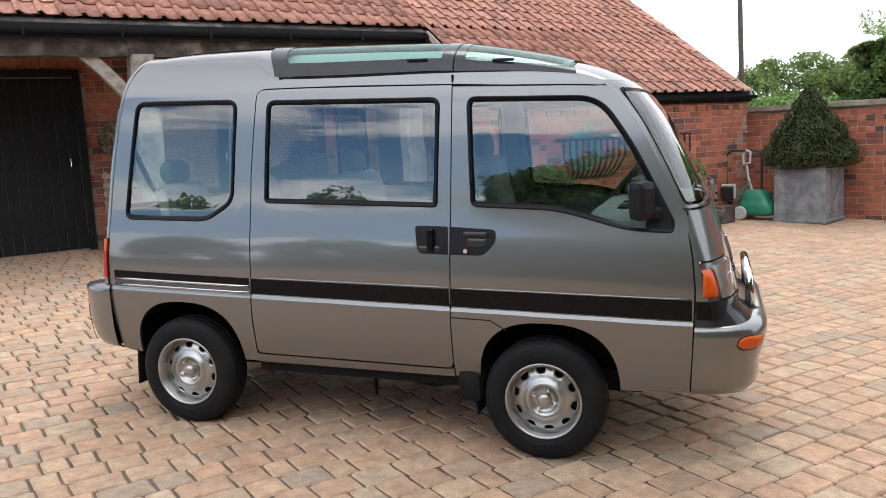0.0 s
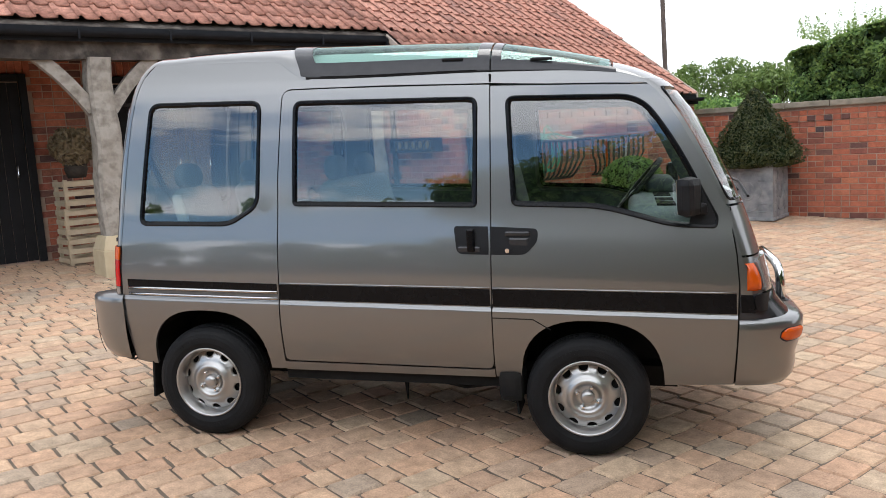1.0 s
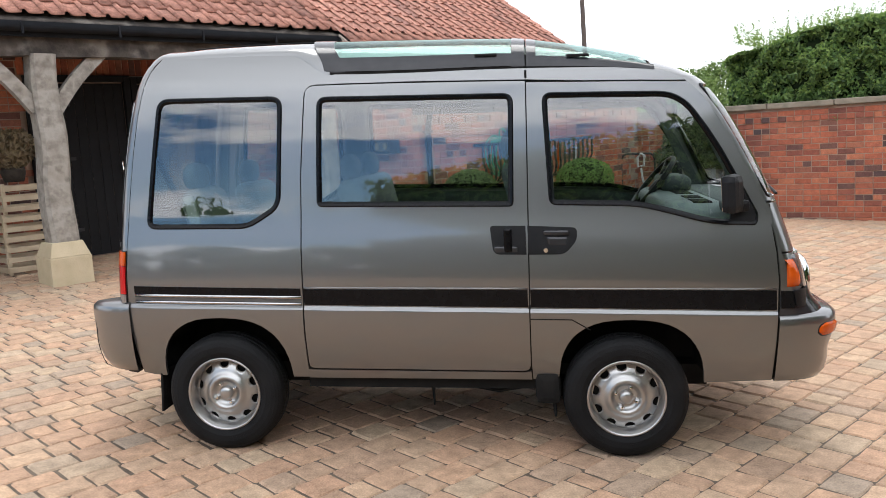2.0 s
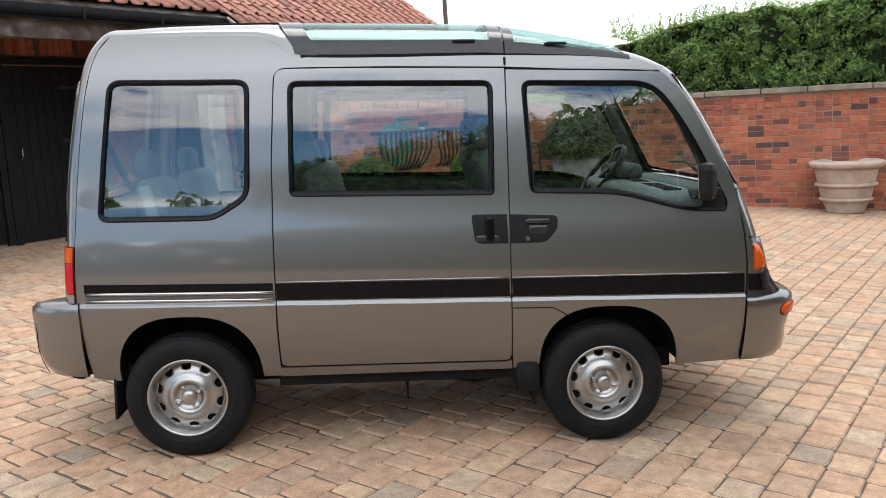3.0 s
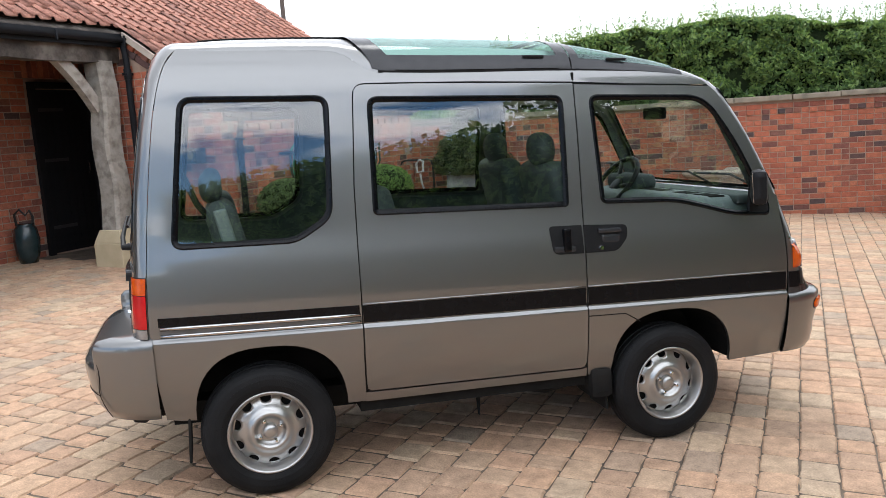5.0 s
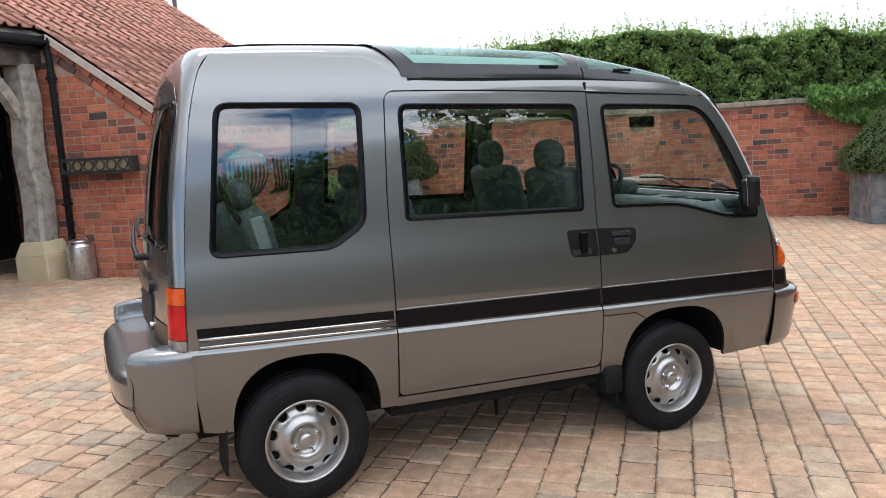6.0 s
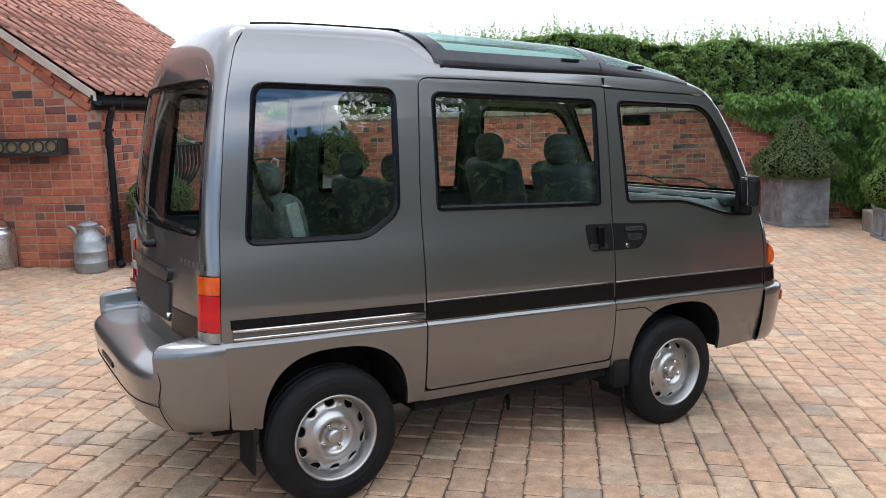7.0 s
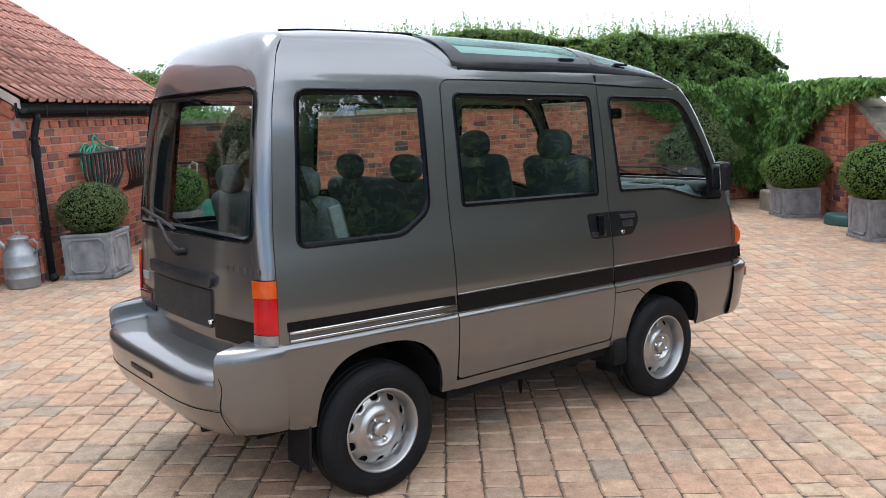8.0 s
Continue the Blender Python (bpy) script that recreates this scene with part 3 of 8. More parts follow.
gutter("gutter_shed", -9.0, 0.05, SHED_V, EAVE_S - 0.005, "black half-round gutter along the shed's higher eaves")


def downpipe(u, v, z1, label, kink):
    """A black rainwater pipe with a hopper bend and two clips."""
    x, y = yard(u, v)
    z0 = ground_z(x, y)
    kx, ky = kink
    g = thing("downpipe", Matrix.Translation((x, y, z0)), label, "downpipe", kind="structure")
    h = z1 - z0
    part("pipe", tube([(0, 0, 0.02), (0, 0, h - 0.32), (0, 0, h - 0.22), (kx * 0.5, ky * 0.5, h - 0.12), (kx, ky, h - 0.05), (kx, ky, h)], 0.036, 12), M["gutter"], g, smooth=True)
    part("collar", tube([(0, 0, h - 0.42), (0, 0, h - 0.30)], 0.044, 12), M["gutter"], g)
    part("shoe", tube([(0, 0, 0.06), (0.02, -0.03, 0.02)], 0.044, 12), M["gutter"], g)
    for k in (0.32, 0.86):
        part("clip", box((0, 0, h * k), (0.13, 0.05, 0.03), Matrix.Rotation(radians(AU), 4, "Z"), 0.004), M["gutter"], g)
    return g


downpipe(0.10, 0.07, EAVE_B - 0.06, "black cast rainwater pipe at the outbuilding's corner", (0.05 * VX, 0.05 * VY))
downpipe(-0.065, -1.275, EAVE_S - 0.05, "black rainwater pipe beside the oak post", (-0.02 * VX, -0.02 * VY))


# ---- the open shed: posts, beams, doors ----
def oak_post(u, v, label, w=0.255, sides=(-1, 1)):
    x, y = yard(u, v)
    z0 = ground_z(x, y)
    p = thing("oak_post", pose(x, y, z0, 0, 0, AU), label, "post", "oak posts of the shed")
    h = EAVE_S - 0.25 - z0
    bm = bmesh.new()
    r = random.Random(int(u * 10))
    rings = []
    n = 14
    for i in range(n + 1):
        z = 0.42 + (h - 0.42) * i / n
        o = Vector((0.012 * math.sin(i * 0.7 + u), 0.012 * math.cos(i * 0.9 + u), 0))
        k = w / 2 * (1.08 - 0.10 * i / n)
        c = 0.75
        ring = []
        for sx, sy in ((-1, -c), (-c, -1), (c, -1), (1, -c), (1, c), (c, 1), (-c, 1), (-1, c)):
            ring.append(bm.verts.new(o + Vector((k * sx + r.uniform(-0.004, 0.004), k * sy + r.uniform(-0.004, 0.004), z))))
        rings.append(ring)
    for a, b in zip(rings, rings[1:]):
        for j in range(8):
            bm.faces.new((a[j], a[(j + 1) % 8], b[(j + 1) % 8], b[j]))
    bm.faces.new(rings[0])
    bm.faces.new(rings[-1])
    part("shaft", bm, M["oak"], p)
    bm = bmesh.new()
    add_box(bm, (0, 0, 0.13), (0.42, 0.42, 0.30), bevel=0.014)
    add_box(bm, (0, 0, 0.355), (0.31, 0.31, 0.15), taper=1.32, bevel=0.008)
    part("pad_stone", bm, M["buff_stone"], p, "chamfered buff sandstone pad")
    for s in sides:
        bm = bmesh.new()
        a, b = Vector((s * 0.10, 0, h - 0.54)), Vector((s * 0.60, 0, h + 0.02))
        pts = [a.lerp(b, k / 6) + Vector((s * -0.02, 0, 0.02)) * math.sin(math.pi * k / 6) for k in range(7)]
        d = (b - a).normalized()
        nrm = Vector((-d.z, 0, d.x))
        rr = []
        for q in pts:
            rr.append([bm.verts.new(q + nrm * i * 0.065 + Vector((0, j * 0.05, 0))) for i, j in ((-1, -1), (1, -1), (1, 1), (-1, 1))])
        for a1, b1 in zip(rr, rr[1:]):
            for j in range(4):
                bm.faces.new((a1[j], a1[(j + 1) % 4], b1[(j + 1) % 4], b1[j]))
        bm.faces.new(rr[0])
        bm.faces.new(rr[-1])
        part("brace", bm, M["oak"], p)
    return p


POST_V = -1.54
oak_post(-3.67, POST_V, "weathered grey oak post with braces on a buff stone pad")
oak_post(-0.22, POST_V, "weathered grey oak post with one brace by the brick gable", sides=(-1,))
oak_post(-7.02, POST_V, "weathered grey oak post with braces on a buff stone pad")

bm = bmesh.new()
n = 40
rr = random.Random(2)
rings = []
for i in range(n + 1):
    u = -9.0 + 9.05 * i / n
    x, y = yard(u, POST_V)
    ring = []
    for j, (a, b) in enumerate(((-0.10, 0), (0.10, 0), (0.10, 0.20), (-0.10, 0.20))):
        w = rr.uniform(-0.010, 0.010)
        ring.append(bm.verts.new((x + a * VX + w * VX, y + a * VY + w * VY, EAVE_S - 0.27 + b + rr.uniform(-0.012, 0.008))))
    rings.append(ring)
for a, b in zip(rings, rings[1:]):
    for j in range(4):
        bm.faces.new((a[j], a[(j + 1) % 4], b[(j + 1) % 4], b[j]))
bm.faces.new(rings[0])
bm.faces.new(rings[-1])
tagged(part("oak_beam", bm, M["old_oak"]), "long weathered oak eaves beam carried on the posts", "beam", kind="structure")

# rafters under the tiles
for i in range(19):
    u = -8.7 + i * 0.46
    bm = bmesh.new()
    a, b = (SHED_V - 0.30, -3.25)
    va, vb = Vector((*yard(u, a), roof_z(a) - 0.16)), Vector((*yard(u, b), roof_z(b) - 0.16))
    d = (vb - va)
    ang = math.atan2(d.z, math.hypot(d.x, d.y))
    add_box(bm, (0, 0, 0), (d.length, 0.06, 0.11), Matrix.Translation((va + vb) / 2) @ Matrix.Rotation(math.atan2(d.y, d.x), 4, "Z") @ Matrix.Rotation(-ang, 4, "Y"))
    part("rafter", bm, M["old_oak"], roof)


def plank_door(u0, u1, v, h, label, hinge_side=1):
    """Ledged doors of upright boards with iron furniture, standing in the shed's back wall."""
    x, y = yard((u0 + u1) / 2, v)
    z0 = ground_z(x, y)
    w = u1 - u0
    d = thing("plank_door", pose(x, y, z0, 0, 0, AU), label, "door", "doors of the shed", "structure")
    part("backing", box((0, 0.045, h / 2), (w - 0.02, 0.012, h - 0.02)), M["black_door"], d)
    for s in (-1, 1):
        part("frame_post", box((s * (w / 2 - 0.04), 0, h / 2), (0.08, 0.12, h), bevel=0.004), M["black_door"], d)
    part("lintel", box((0, 0, h - 0.04), (w - 0.17, 0.12, 0.08), bevel=0.004), M["black_door"], d)
    n = max(3, round((w - 0.16) / 0.125))
    bw = (w - 0.17) / n
    board = mesh_of("board", box((0, 0, (h - 0.10) / 2 + 0.01), (bw - 0.004, 0.03, h - 0.11), bevel=0.0015), M["black_door"])
    for i in range(n):
        b = part("board", board, None, d)
        b.location = (-(w - 0.17) / 2 + bw * (i + 0.5), 0.01, 0)
    for z in (0.35, h * 0.55, h - 0.35):
        part("hinge", box((hinge_side * (w / 2 - 0.30), -0.012, z), (0.42, 0.008, 0.04), bevel=0.002), M["iron"], d)
    part("latch", tube([(-hinge_side * (w / 2 - 0.20), -0.03, 1.02), (-hinge_side * (w / 2 - 0.20), -0.06, 1.05), (-hinge_side * (w / 2 - 0.20), -0.06, 1.15), (-hinge_side * (w / 2 - 0.20), -0.03, 1.18)], 0.008, 6), M["chrome"], d, "small bright latch")
    return d


plank_door(-8.3, -6.22, BACK_V, 2.22, "wide black boarded garage door in the shed", 1)
plank_door(-6.18, -4.05, BACK_V, 2.22, "wide black boarded garage door in the shed", -1)
plank_door(-3.35, -2.085, BACK_V, 2.22, "black boarded leaf of a double door inside the open shed", -1)
plank_door(-2.075, -0.80, BACK_V, 2.22, "black boarded leaf of a double door inside the open shed", 1)
plank_door(0.10, 1.10, BACK_V, 2.22, "black boarded door with a bright latch", -1)

# ---- the garden wall, and what closes the yard ----
WALL_TOP = 1.55


def garden_wall(name, s0, s1, label):
    x0, y0 = along_wall(s0)
    m = pose(x0, y0, 0, 0, 0, AW)
    bm = bmesh.new()
    add_box(bm, ((s1 - s0) / 2, 0.13, WALL_TOP / 2 - 0.35), (s1 - s0, 0.249, WALL_TOP + 0.7 - 0.004), m)
    w = tagged(part(name, bm, M["mortar"]), label, "wall", kind="structure")
    wall_bricks(w, m, s1 - s0, on_ground(m), lambda x: WALL_TOP, near=(0.5, 4.8))
    # coping of long flat stones
    r = random.Random(9)
    s = 0.0
    while s < s1 - s0:
        l = min(r.uniform(0.62, 0.95), s1 - s0 - s)
        bm = bmesh.new()
        add_box(bm, (s + l / 2, 0.12, WALL_TOP + 0.043 + r.uniform(-0.004, 0.004)), (l - 0.01, 0.36, 0.085), m, 0.014)
        part("coping_stone", bm, M["stone"], w)
        s += l
    return w


garden = garden_wall("wall_garden", -3.18, 7.50, "red brick garden wall with a dentil course and stone coping")

# ---- the van ----
# its own frame: x forward from the rear axle, y inward from the near flank, z up from the paving
VAN_W = 1.41
MID = VAN_W / 2
van = thing("van", pose(-2.665, 3.525, 0.0, 0, 0, 0), "small dark grey metallic high-roof van parked on block paving", "van")


def table(x, xs, ys):
    """Smooth interpolation in a short table."""
    if x <= xs[0]:
        return ys[0]
    for i in range(len(xs) - 1):
        if x <= xs[i + 1]:
            k = (x - xs[i]) / (xs[i + 1] - xs[i])
            m0 = (ys[i + 1] - ys[max(0, i - 1)]) / (xs[i + 1] - xs[max(0, i - 1)])
            m1 = (ys[min(len(xs) - 1, i + 2)] - ys[i]) / (xs[min(len(xs) - 1, i + 2)] - xs[i])
            h = xs[i + 1] - xs[i]
            return (2 * k**3 - 3 * k**2 + 1) * ys[i] + (k**3 - 2 * k**2 + k) * h * m0 + (-2 * k**3 + 3 * k**2) * ys[i + 1] + (k**3 - k**2) * h * m1
    return ys[-1]


def step(a, b, x):
    k = min(1, max(0, (x - a) / (b - a)))
    return k * k * (3 - 2 * k)


NOSE_Z, NOSE_X = (0.36, 0.62, 0.80, 0.95, 1.174, 1.284, 1.494, 1.63, 1.706, 1.75), (2.62, 2.66, 2.645, 2.605, 2.535, 2.49, 2.385, 2.30, 2.225, 2.15)
TAIL_Z, TAIL_X = (0.70, 0.98, 1.23, 1.45, 1.60, 1.72, 1.82, 1.87, 1.92), (-0.475, -0.445, -0.412, -0.372, -0.338, -0.298, -0.24, -0.185, -0.05)
SEAM_Z, SEAM_X = (0.70, 0.87, 0.97, 1.116, 1.29, 1.51, 1.64, 1.775, 1.843, 1.888), (-0.436, -0.428, -0.419, -0.405, -0.383, -0.350, -0.325, -0.285, -0.250, -0.205)


def nose(z):
    return table(z, NOSE_Z, NOSE_X)


def tail(z):
    return table(z, TAIL_Z, TAIL_X)


def seam(z):
    return table(z, SEAM_Z, SEAM_X)


def flank(x, z, ledge=True):
    """How far the flank lies inside the widest line."""
    lean = max(0.0, z - 0.80) ** 2 / 0.24 if z < 0.92 else z - 0.86
    s = 0.105 * lean + 0.07 * max(0.0, z - 1.25) ** 2 + 0.40 * max(0.0, 0.69 - z) ** 2
    s += 0.009 * step(0.96, 1.14, z)  # a soft shoulder below the windows
    s += 1.6 * max(0.0, z - 1.70) ** 2
    s += 0.011 * (step(0.692, 0.712, z + 0.0123 * (x - 0.43)) if ledge else 1.0)
    s += 0.06 * max(0.0, x - 2.3) ** 2
    s += 0.06 * max(0.0, -0.05 - x) ** 2
    return s


def side_map(x, z):
    return Vector((x, flank(x, z), z))


def side_flat(x, z):
    return Vector((x, flank(x, z, False), z))


def side_far(x, z):
    return Vector((x, VAN_W - flank(x, z), z))


def rounded(pts, seg=6):
    """A closed outline from (u, v, radius) corners."""
    out = []
    n = len(pts)
    for i in range(n):
        p, a, b = Vector(pts[i][:2]), Vector(pts[i - 1][:2]), Vector(pts[(i + 1) % n][:2])
        r = pts[i][2] if len(pts[i]) > 2 else 0
        if r <= 0:
            out.append(p)
            continue
        da, db = (a - p), (b - p)
        t = min(r, 0.48 * da.length, 0.48 * db.length)
        s, e = p + da.normalized() * t, p + db.normalized() * t
        for k in range(seg + 1):
            w = k / seg
            out.append((1 - w) ** 2 * s + 2 * w * (1 - w) * p + w * w * e)
    return [(q.x, q.y) for q in out]


def inset(loop, d):
    """The outline moved inward by d."""
    n = len(loop)
    area = sum(loop[i][0] * loop[(i + 1) % n][1] - loop[(i + 1) % n][0] * loop[i][1] for i in range(n))
    sgn = 1 if area > 0 else -1
    out = []
    for i in range(n):
        a, p, b = Vector(loop[i - 1]), Vector(loop[i]), Vector(loop[(i + 1) % n])
        t1, t2 = (p - a), (b - p)
        t1 = t1.normalized() if t1.length > 1e-9 else t2.normalized()
        t2 = t2.normalized() if t2.length > 1e-9 else t1
        n1, n2 = Vector((-t1.y, t1.x)) * sgn, Vector((-t2.y, t2.x)) * sgn
        m = (n1 + n2)
        if m.length < 1e-6:
            m = n1
        m.normalize()
        k = min(2.0, 1 / max(0.4, m.dot(n1)))
        q = p + m * d * k
        out.append((q.x, q.y))
    return out


def dense(loop, step_len):
    out = []
    n = len(loop)
    for i in range(n):
        a, b = Vector(loop[i]), Vector(loop[(i + 1) % n])
        k = max(1, int((b - a).length / step_len))
        for j in range(k):
            q = a.lerp(b, j / k)
            out.append((q.x, q.y))
    return out


def spread(a, b, d):
    n = max(1, int((b - a) / d))
    return [a + (b - a) * i / n for i in range(1, n)]


def sheet(name, outline, holes, us, vs, fmap, material, parent, hem=0.016, label="", lift=0.0, out_sign=1):
    """A pressed panel: an outline with holes in a flat (u, v) plane, cut finely, laid on a curved surface, its rims turned inward.
    The surface's own normals are kept, so that highlights run smoothly over it."""
    bm = bmesh.new()
    edges = []
    for loop in [outline] + list(holes):
        ring = [bm.verts.new((u, v, 0)) for u, v in loop]
        edges += [bm.edges.new((ring[i], ring[(i + 1) % len(ring)])) for i in range(len(ring))]
    bmesh.ops.triangle_fill(bm, use_beauty=True, use_dissolve=False, edges=edges, normal=(0, 0, 1))
    for u in us:
        bmesh.ops.bisect_plane(bm, geom=bm.verts[:] + bm.edges[:] + bm.faces[:], plane_co=(u, 0, 0), plane_no=(1, 0, 0))
    for v in vs:
        bmesh.ops.bisect_plane(bm, geom=bm.verts[:] + bm.edges[:] + bm.faces[:], plane_co=(0, v, 0), plane_no=(0, 1, 0))
    flat = {}
    bm.normal_update()
    for f in bm.faces:
        if f.normal.z * out_sign < 0:
            f.normal_flip()
    rim = [e for e in bm.edges if len(e.link_faces) == 1]
    for v in bm.verts:
        flat[v] = v.co.copy()
    e0 = 0.0015

    def normal_at(u, v):
        a = fmap(u + e0, v) - fmap(u - e0, v)
        b = fmap(u, v + e0) - fmap(u, v - e0)
        return a.cross(b).normalized() * out_sign

    normals = {}
    for v in list(bm.verts):
        c = flat[v]
        nn = normal_at(c.x, c.y)
        normals[v] = nn
        v.co = fmap(c.x, c.y) + nn * lift
    outer = set(bm.faces)
    for e in rim:
        e.smooth = False
    if hem:
        inner = {}
        for e in rim:
            for v in e.verts:
                if v not in inner:
                    inner[v] = bm.verts.new(v.co - normals[v] * hem)
        for e in rim:
            a, b = e.verts
            bm.faces.new((a, b, inner[b], inner[a]))
    bm.verts.index_update()
    bm.faces.index_update()
    keep = {f.index for f in outer}
    vn = {v.index: normals[v] for v in normals}
    me = bpy.data.meshes.new(name)
    bm.to_mesh(me)
    bm.free()
    me.materials.append(material)
    me.shade_smooth()
    loops = [None] * len(me.loops)
    for p in me.polygons:
        for li in p.loop_indices:
            vi = me.loops[li].vertex_index
            loops[li] = vn[vi] if p.index in keep else p.normal.copy()
    me.normals_split_custom_set(loops)
    ob = new(name, me)
    ob.parent = parent
    if label:
        ob["label"] = label
    return ob


def ring_frame(name, outer, w, fmap, material, parent, proud=0.007, out_sign=1, label="", back=0.006):
    """A rubber seal or trim that follows an outline: raised in its middle."""
    loops = [outer, inset(outer, w * 0.22), inset(outer, w * 0.6), inset(outer, w)]
    lifts = [0.0005, proud, proud * 0.8, -back]
    bm = bmesh.new()
    rings = []
    for loop, h in zip(loops, lifts):
        ring = []
        for u, v in loop:
            e0 = 0.0015
            nn = (fmap(u + e0, v) - fmap(u - e0, v)).cross(fmap(u, v + e0) - fmap(u, v - e0)).normalized() * out_sign
            ring.append(bm.verts.new(fmap(u, v) + nn * h))
        rings.append(ring)
    n = len(outer)
    for a, b in zip(rings, rings[1:]):
        for i in range(n):
            bm.faces.new((a[i], a[(i + 1) % n], b[(i + 1) % n], b[i]))
    me = mesh_of(name, bm, material)
    ob = new(name, me)
    ob.parent = parent
    if label:
        ob["label"] = label
    return ob


def roof_top(x):
    return table(x, (-0.165, 0.0, 0.3, 0.6, 1.4, 1.6, 1.95, 2.13, 2.20), (1.925, 1.938, 1.945, 1.945, 1.928, 1.908, 1.838, 1.778, 1.73))


def roof_edge(x):
    return table(x, (-0.2, 0.38, 0.46, 0.53, 0.60, 1.5, 1.9, 2.13, 2.2), (1.868, 1.868, 1.850, 1.800, 1.768, 1.766, 1.752, 1.728, 1.712))


# outlines in the flank's (x, z) plane
Q_WIN = rounded([(-0.232, 1.682, 0.06), (0.375, 1.678, 0.06), (0.343, 1.165, 0.06), (0.185, 1.070, 0.05), (-0.318, 1.072, 0.055)])
S_WIN = rounded([(0.535, 1.670, 0.05), (1.437, 1.661, 0.05), (1.417, 1.155, 0.025), (0.513, 1.166, 0.03)])
F_WIN = rounded([(1.560, 1.660, 0.05), (2.165, 1.650, 0.10), (2.305, 1.450, 0.12), (2.475, 1.108, 0.02), (2.465, 1.060, 0.02), (2.275, 1.065, 0.10), (2.10, 1.115, 0.12), (1.96, 1.149, 0.12), (1.575, 1.160, 0.035)])
GAP = 0.0027


def arch(cx, r, z0, squash=1.0, n=22, left=-0.33, right=0.33):
    """A wheel opening, from its front foot over the top to its rear foot."""
    pts = []
    for i in range(n + 1):
        a = math.pi * i / n
        k = 2.6
        c, s = math.cos(a), math.sin(a)
        x = cx + (right if c > 0 else -left) * math.copysign(abs(c) ** (2 / k), c)
        z = z0 + r * abs(s) ** (2 / k)
        pts.append((x, z))
    return pts


R_ARCH = arch(0.015, 0.315, 0.340, left=-0.305, right=0.325)
F_ARCH = arch(1.915, 0.305, 0.343, left=-0.325, right=0.315)
LOW = 0.36
# the quarter panel, behind the sliding door
quarter = [(seam(0.71), 0.712)] + [(seam(z), z) for z in (0.85, 1.0, 1.15, 1.3, 1.45, 1.6, 1.70, 1.76, 1.81, 1.868)]
quarter = [(x + GAP, z) for x, z in quarter]
quarter += [(x, roof_edge(x)) for x in (-0.05, 0.1, 0.25, 0.38, 0.42, 0.46, 0.50, 0.53, 0.57, 0.60, 0.62)] + [(0.62, 1.7265), (0.53, 1.7258), (0.507, 1.721), (0.490, 1.709), (0.478, 1.690), (0.474, 1.665), (0.466, 1.58), (0.442, 1.30), (0.430, 1.00), (0.424, 0.75), (0.418, 0.58), (0.418, 0.44)]
quarter += [(0.418, 0.362), (0.34, 0.362)] + [p for p in R_ARCH if p[1] > 0.345] + [(-0.290, 0.362), (-0.350, 0.366), (-0.405, 0.378), (-0.430, 0.60)]
# sliding door
slide = [(0.424, 0.75), (0.430, 1.0), (0.442, 1.30), (0.466, 1.58), (0.474, 1.665), (0.4765, 1.683)]
slide = [(x + 2 * GAP, z) for x, z in slide] + [(0.4845, 1.697), (0.496, 1.710), (0.511, 1.7175), (0.53, 1.720), (0.75, 1.721), (1.0, 1.719), (1.25, 1.716), (1.494 - GAP, 1.712), (1.488 - GAP, 1.45), (1.478 - GAP, 1.06), (1.468 - GAP, 0.68), (1.464 - GAP, 0.43)]
slide += [(1.452, 0.408), (1.435, 0.402), (0.445, 0.408), (0.428, 0.418), (0.4255, 0.44), (0.4255, 0.58)]
# front door with its fender
front = [(1.464 + GAP, 0.43), (1.468 + GAP, 0.68), (1.478 + GAP, 1.06), (1.488 + GAP, 1.45), (1.494 + GAP, 1.706), (1.75, 1.700), (2.0, 1.695), (2.13, 1.690), (nose(1.69) - 0.047, 1.689)]
front += [(nose(z) - 0.045, z) for z in (1.66, 1.60, 1.494, 1.40, 1.284, 1.20)] + [(2.512, 1.15), (2.525, 1.06), (2.540, 0.95), (2.548, 0.82), (2.543, 0.70), (2.535, 0.55), (2.522, 0.366)]
front += [(2.230, 0.352)] + [p for p in F_ARCH if p[1] > 0.348] + [(1.585, 0.362), (1.47, 0.362)]
sill = [(0.4183, 0.358), (0.4183, 0.402), (0.445, 0.400), (1.435, 0.394), (1.462, 0.40), (1.464, 0.358)]
header = [(0.62, 1.727), (1.0, 1.727), (1.494, 1.719), (1.75, 1.707), (2.0, 1.702), (2.13, 1.697), (nose(1.697) - 0.047, 1.6965), (nose(1.714) - 0.047, 1.714), (2.13, 1.730), (2.06, 1.747), (1.9, 1.760), (1.5, 1.775), (0.62, 1.776)]

U_CUTS = spread(-0.45, 2.60, 0.10)
V_CUTS = sorted(spread(0.36, 1.87, 0.075) + [0.656 + 0.0052 * i for i in range(16)] + [1.70, 1.735, 1.77])


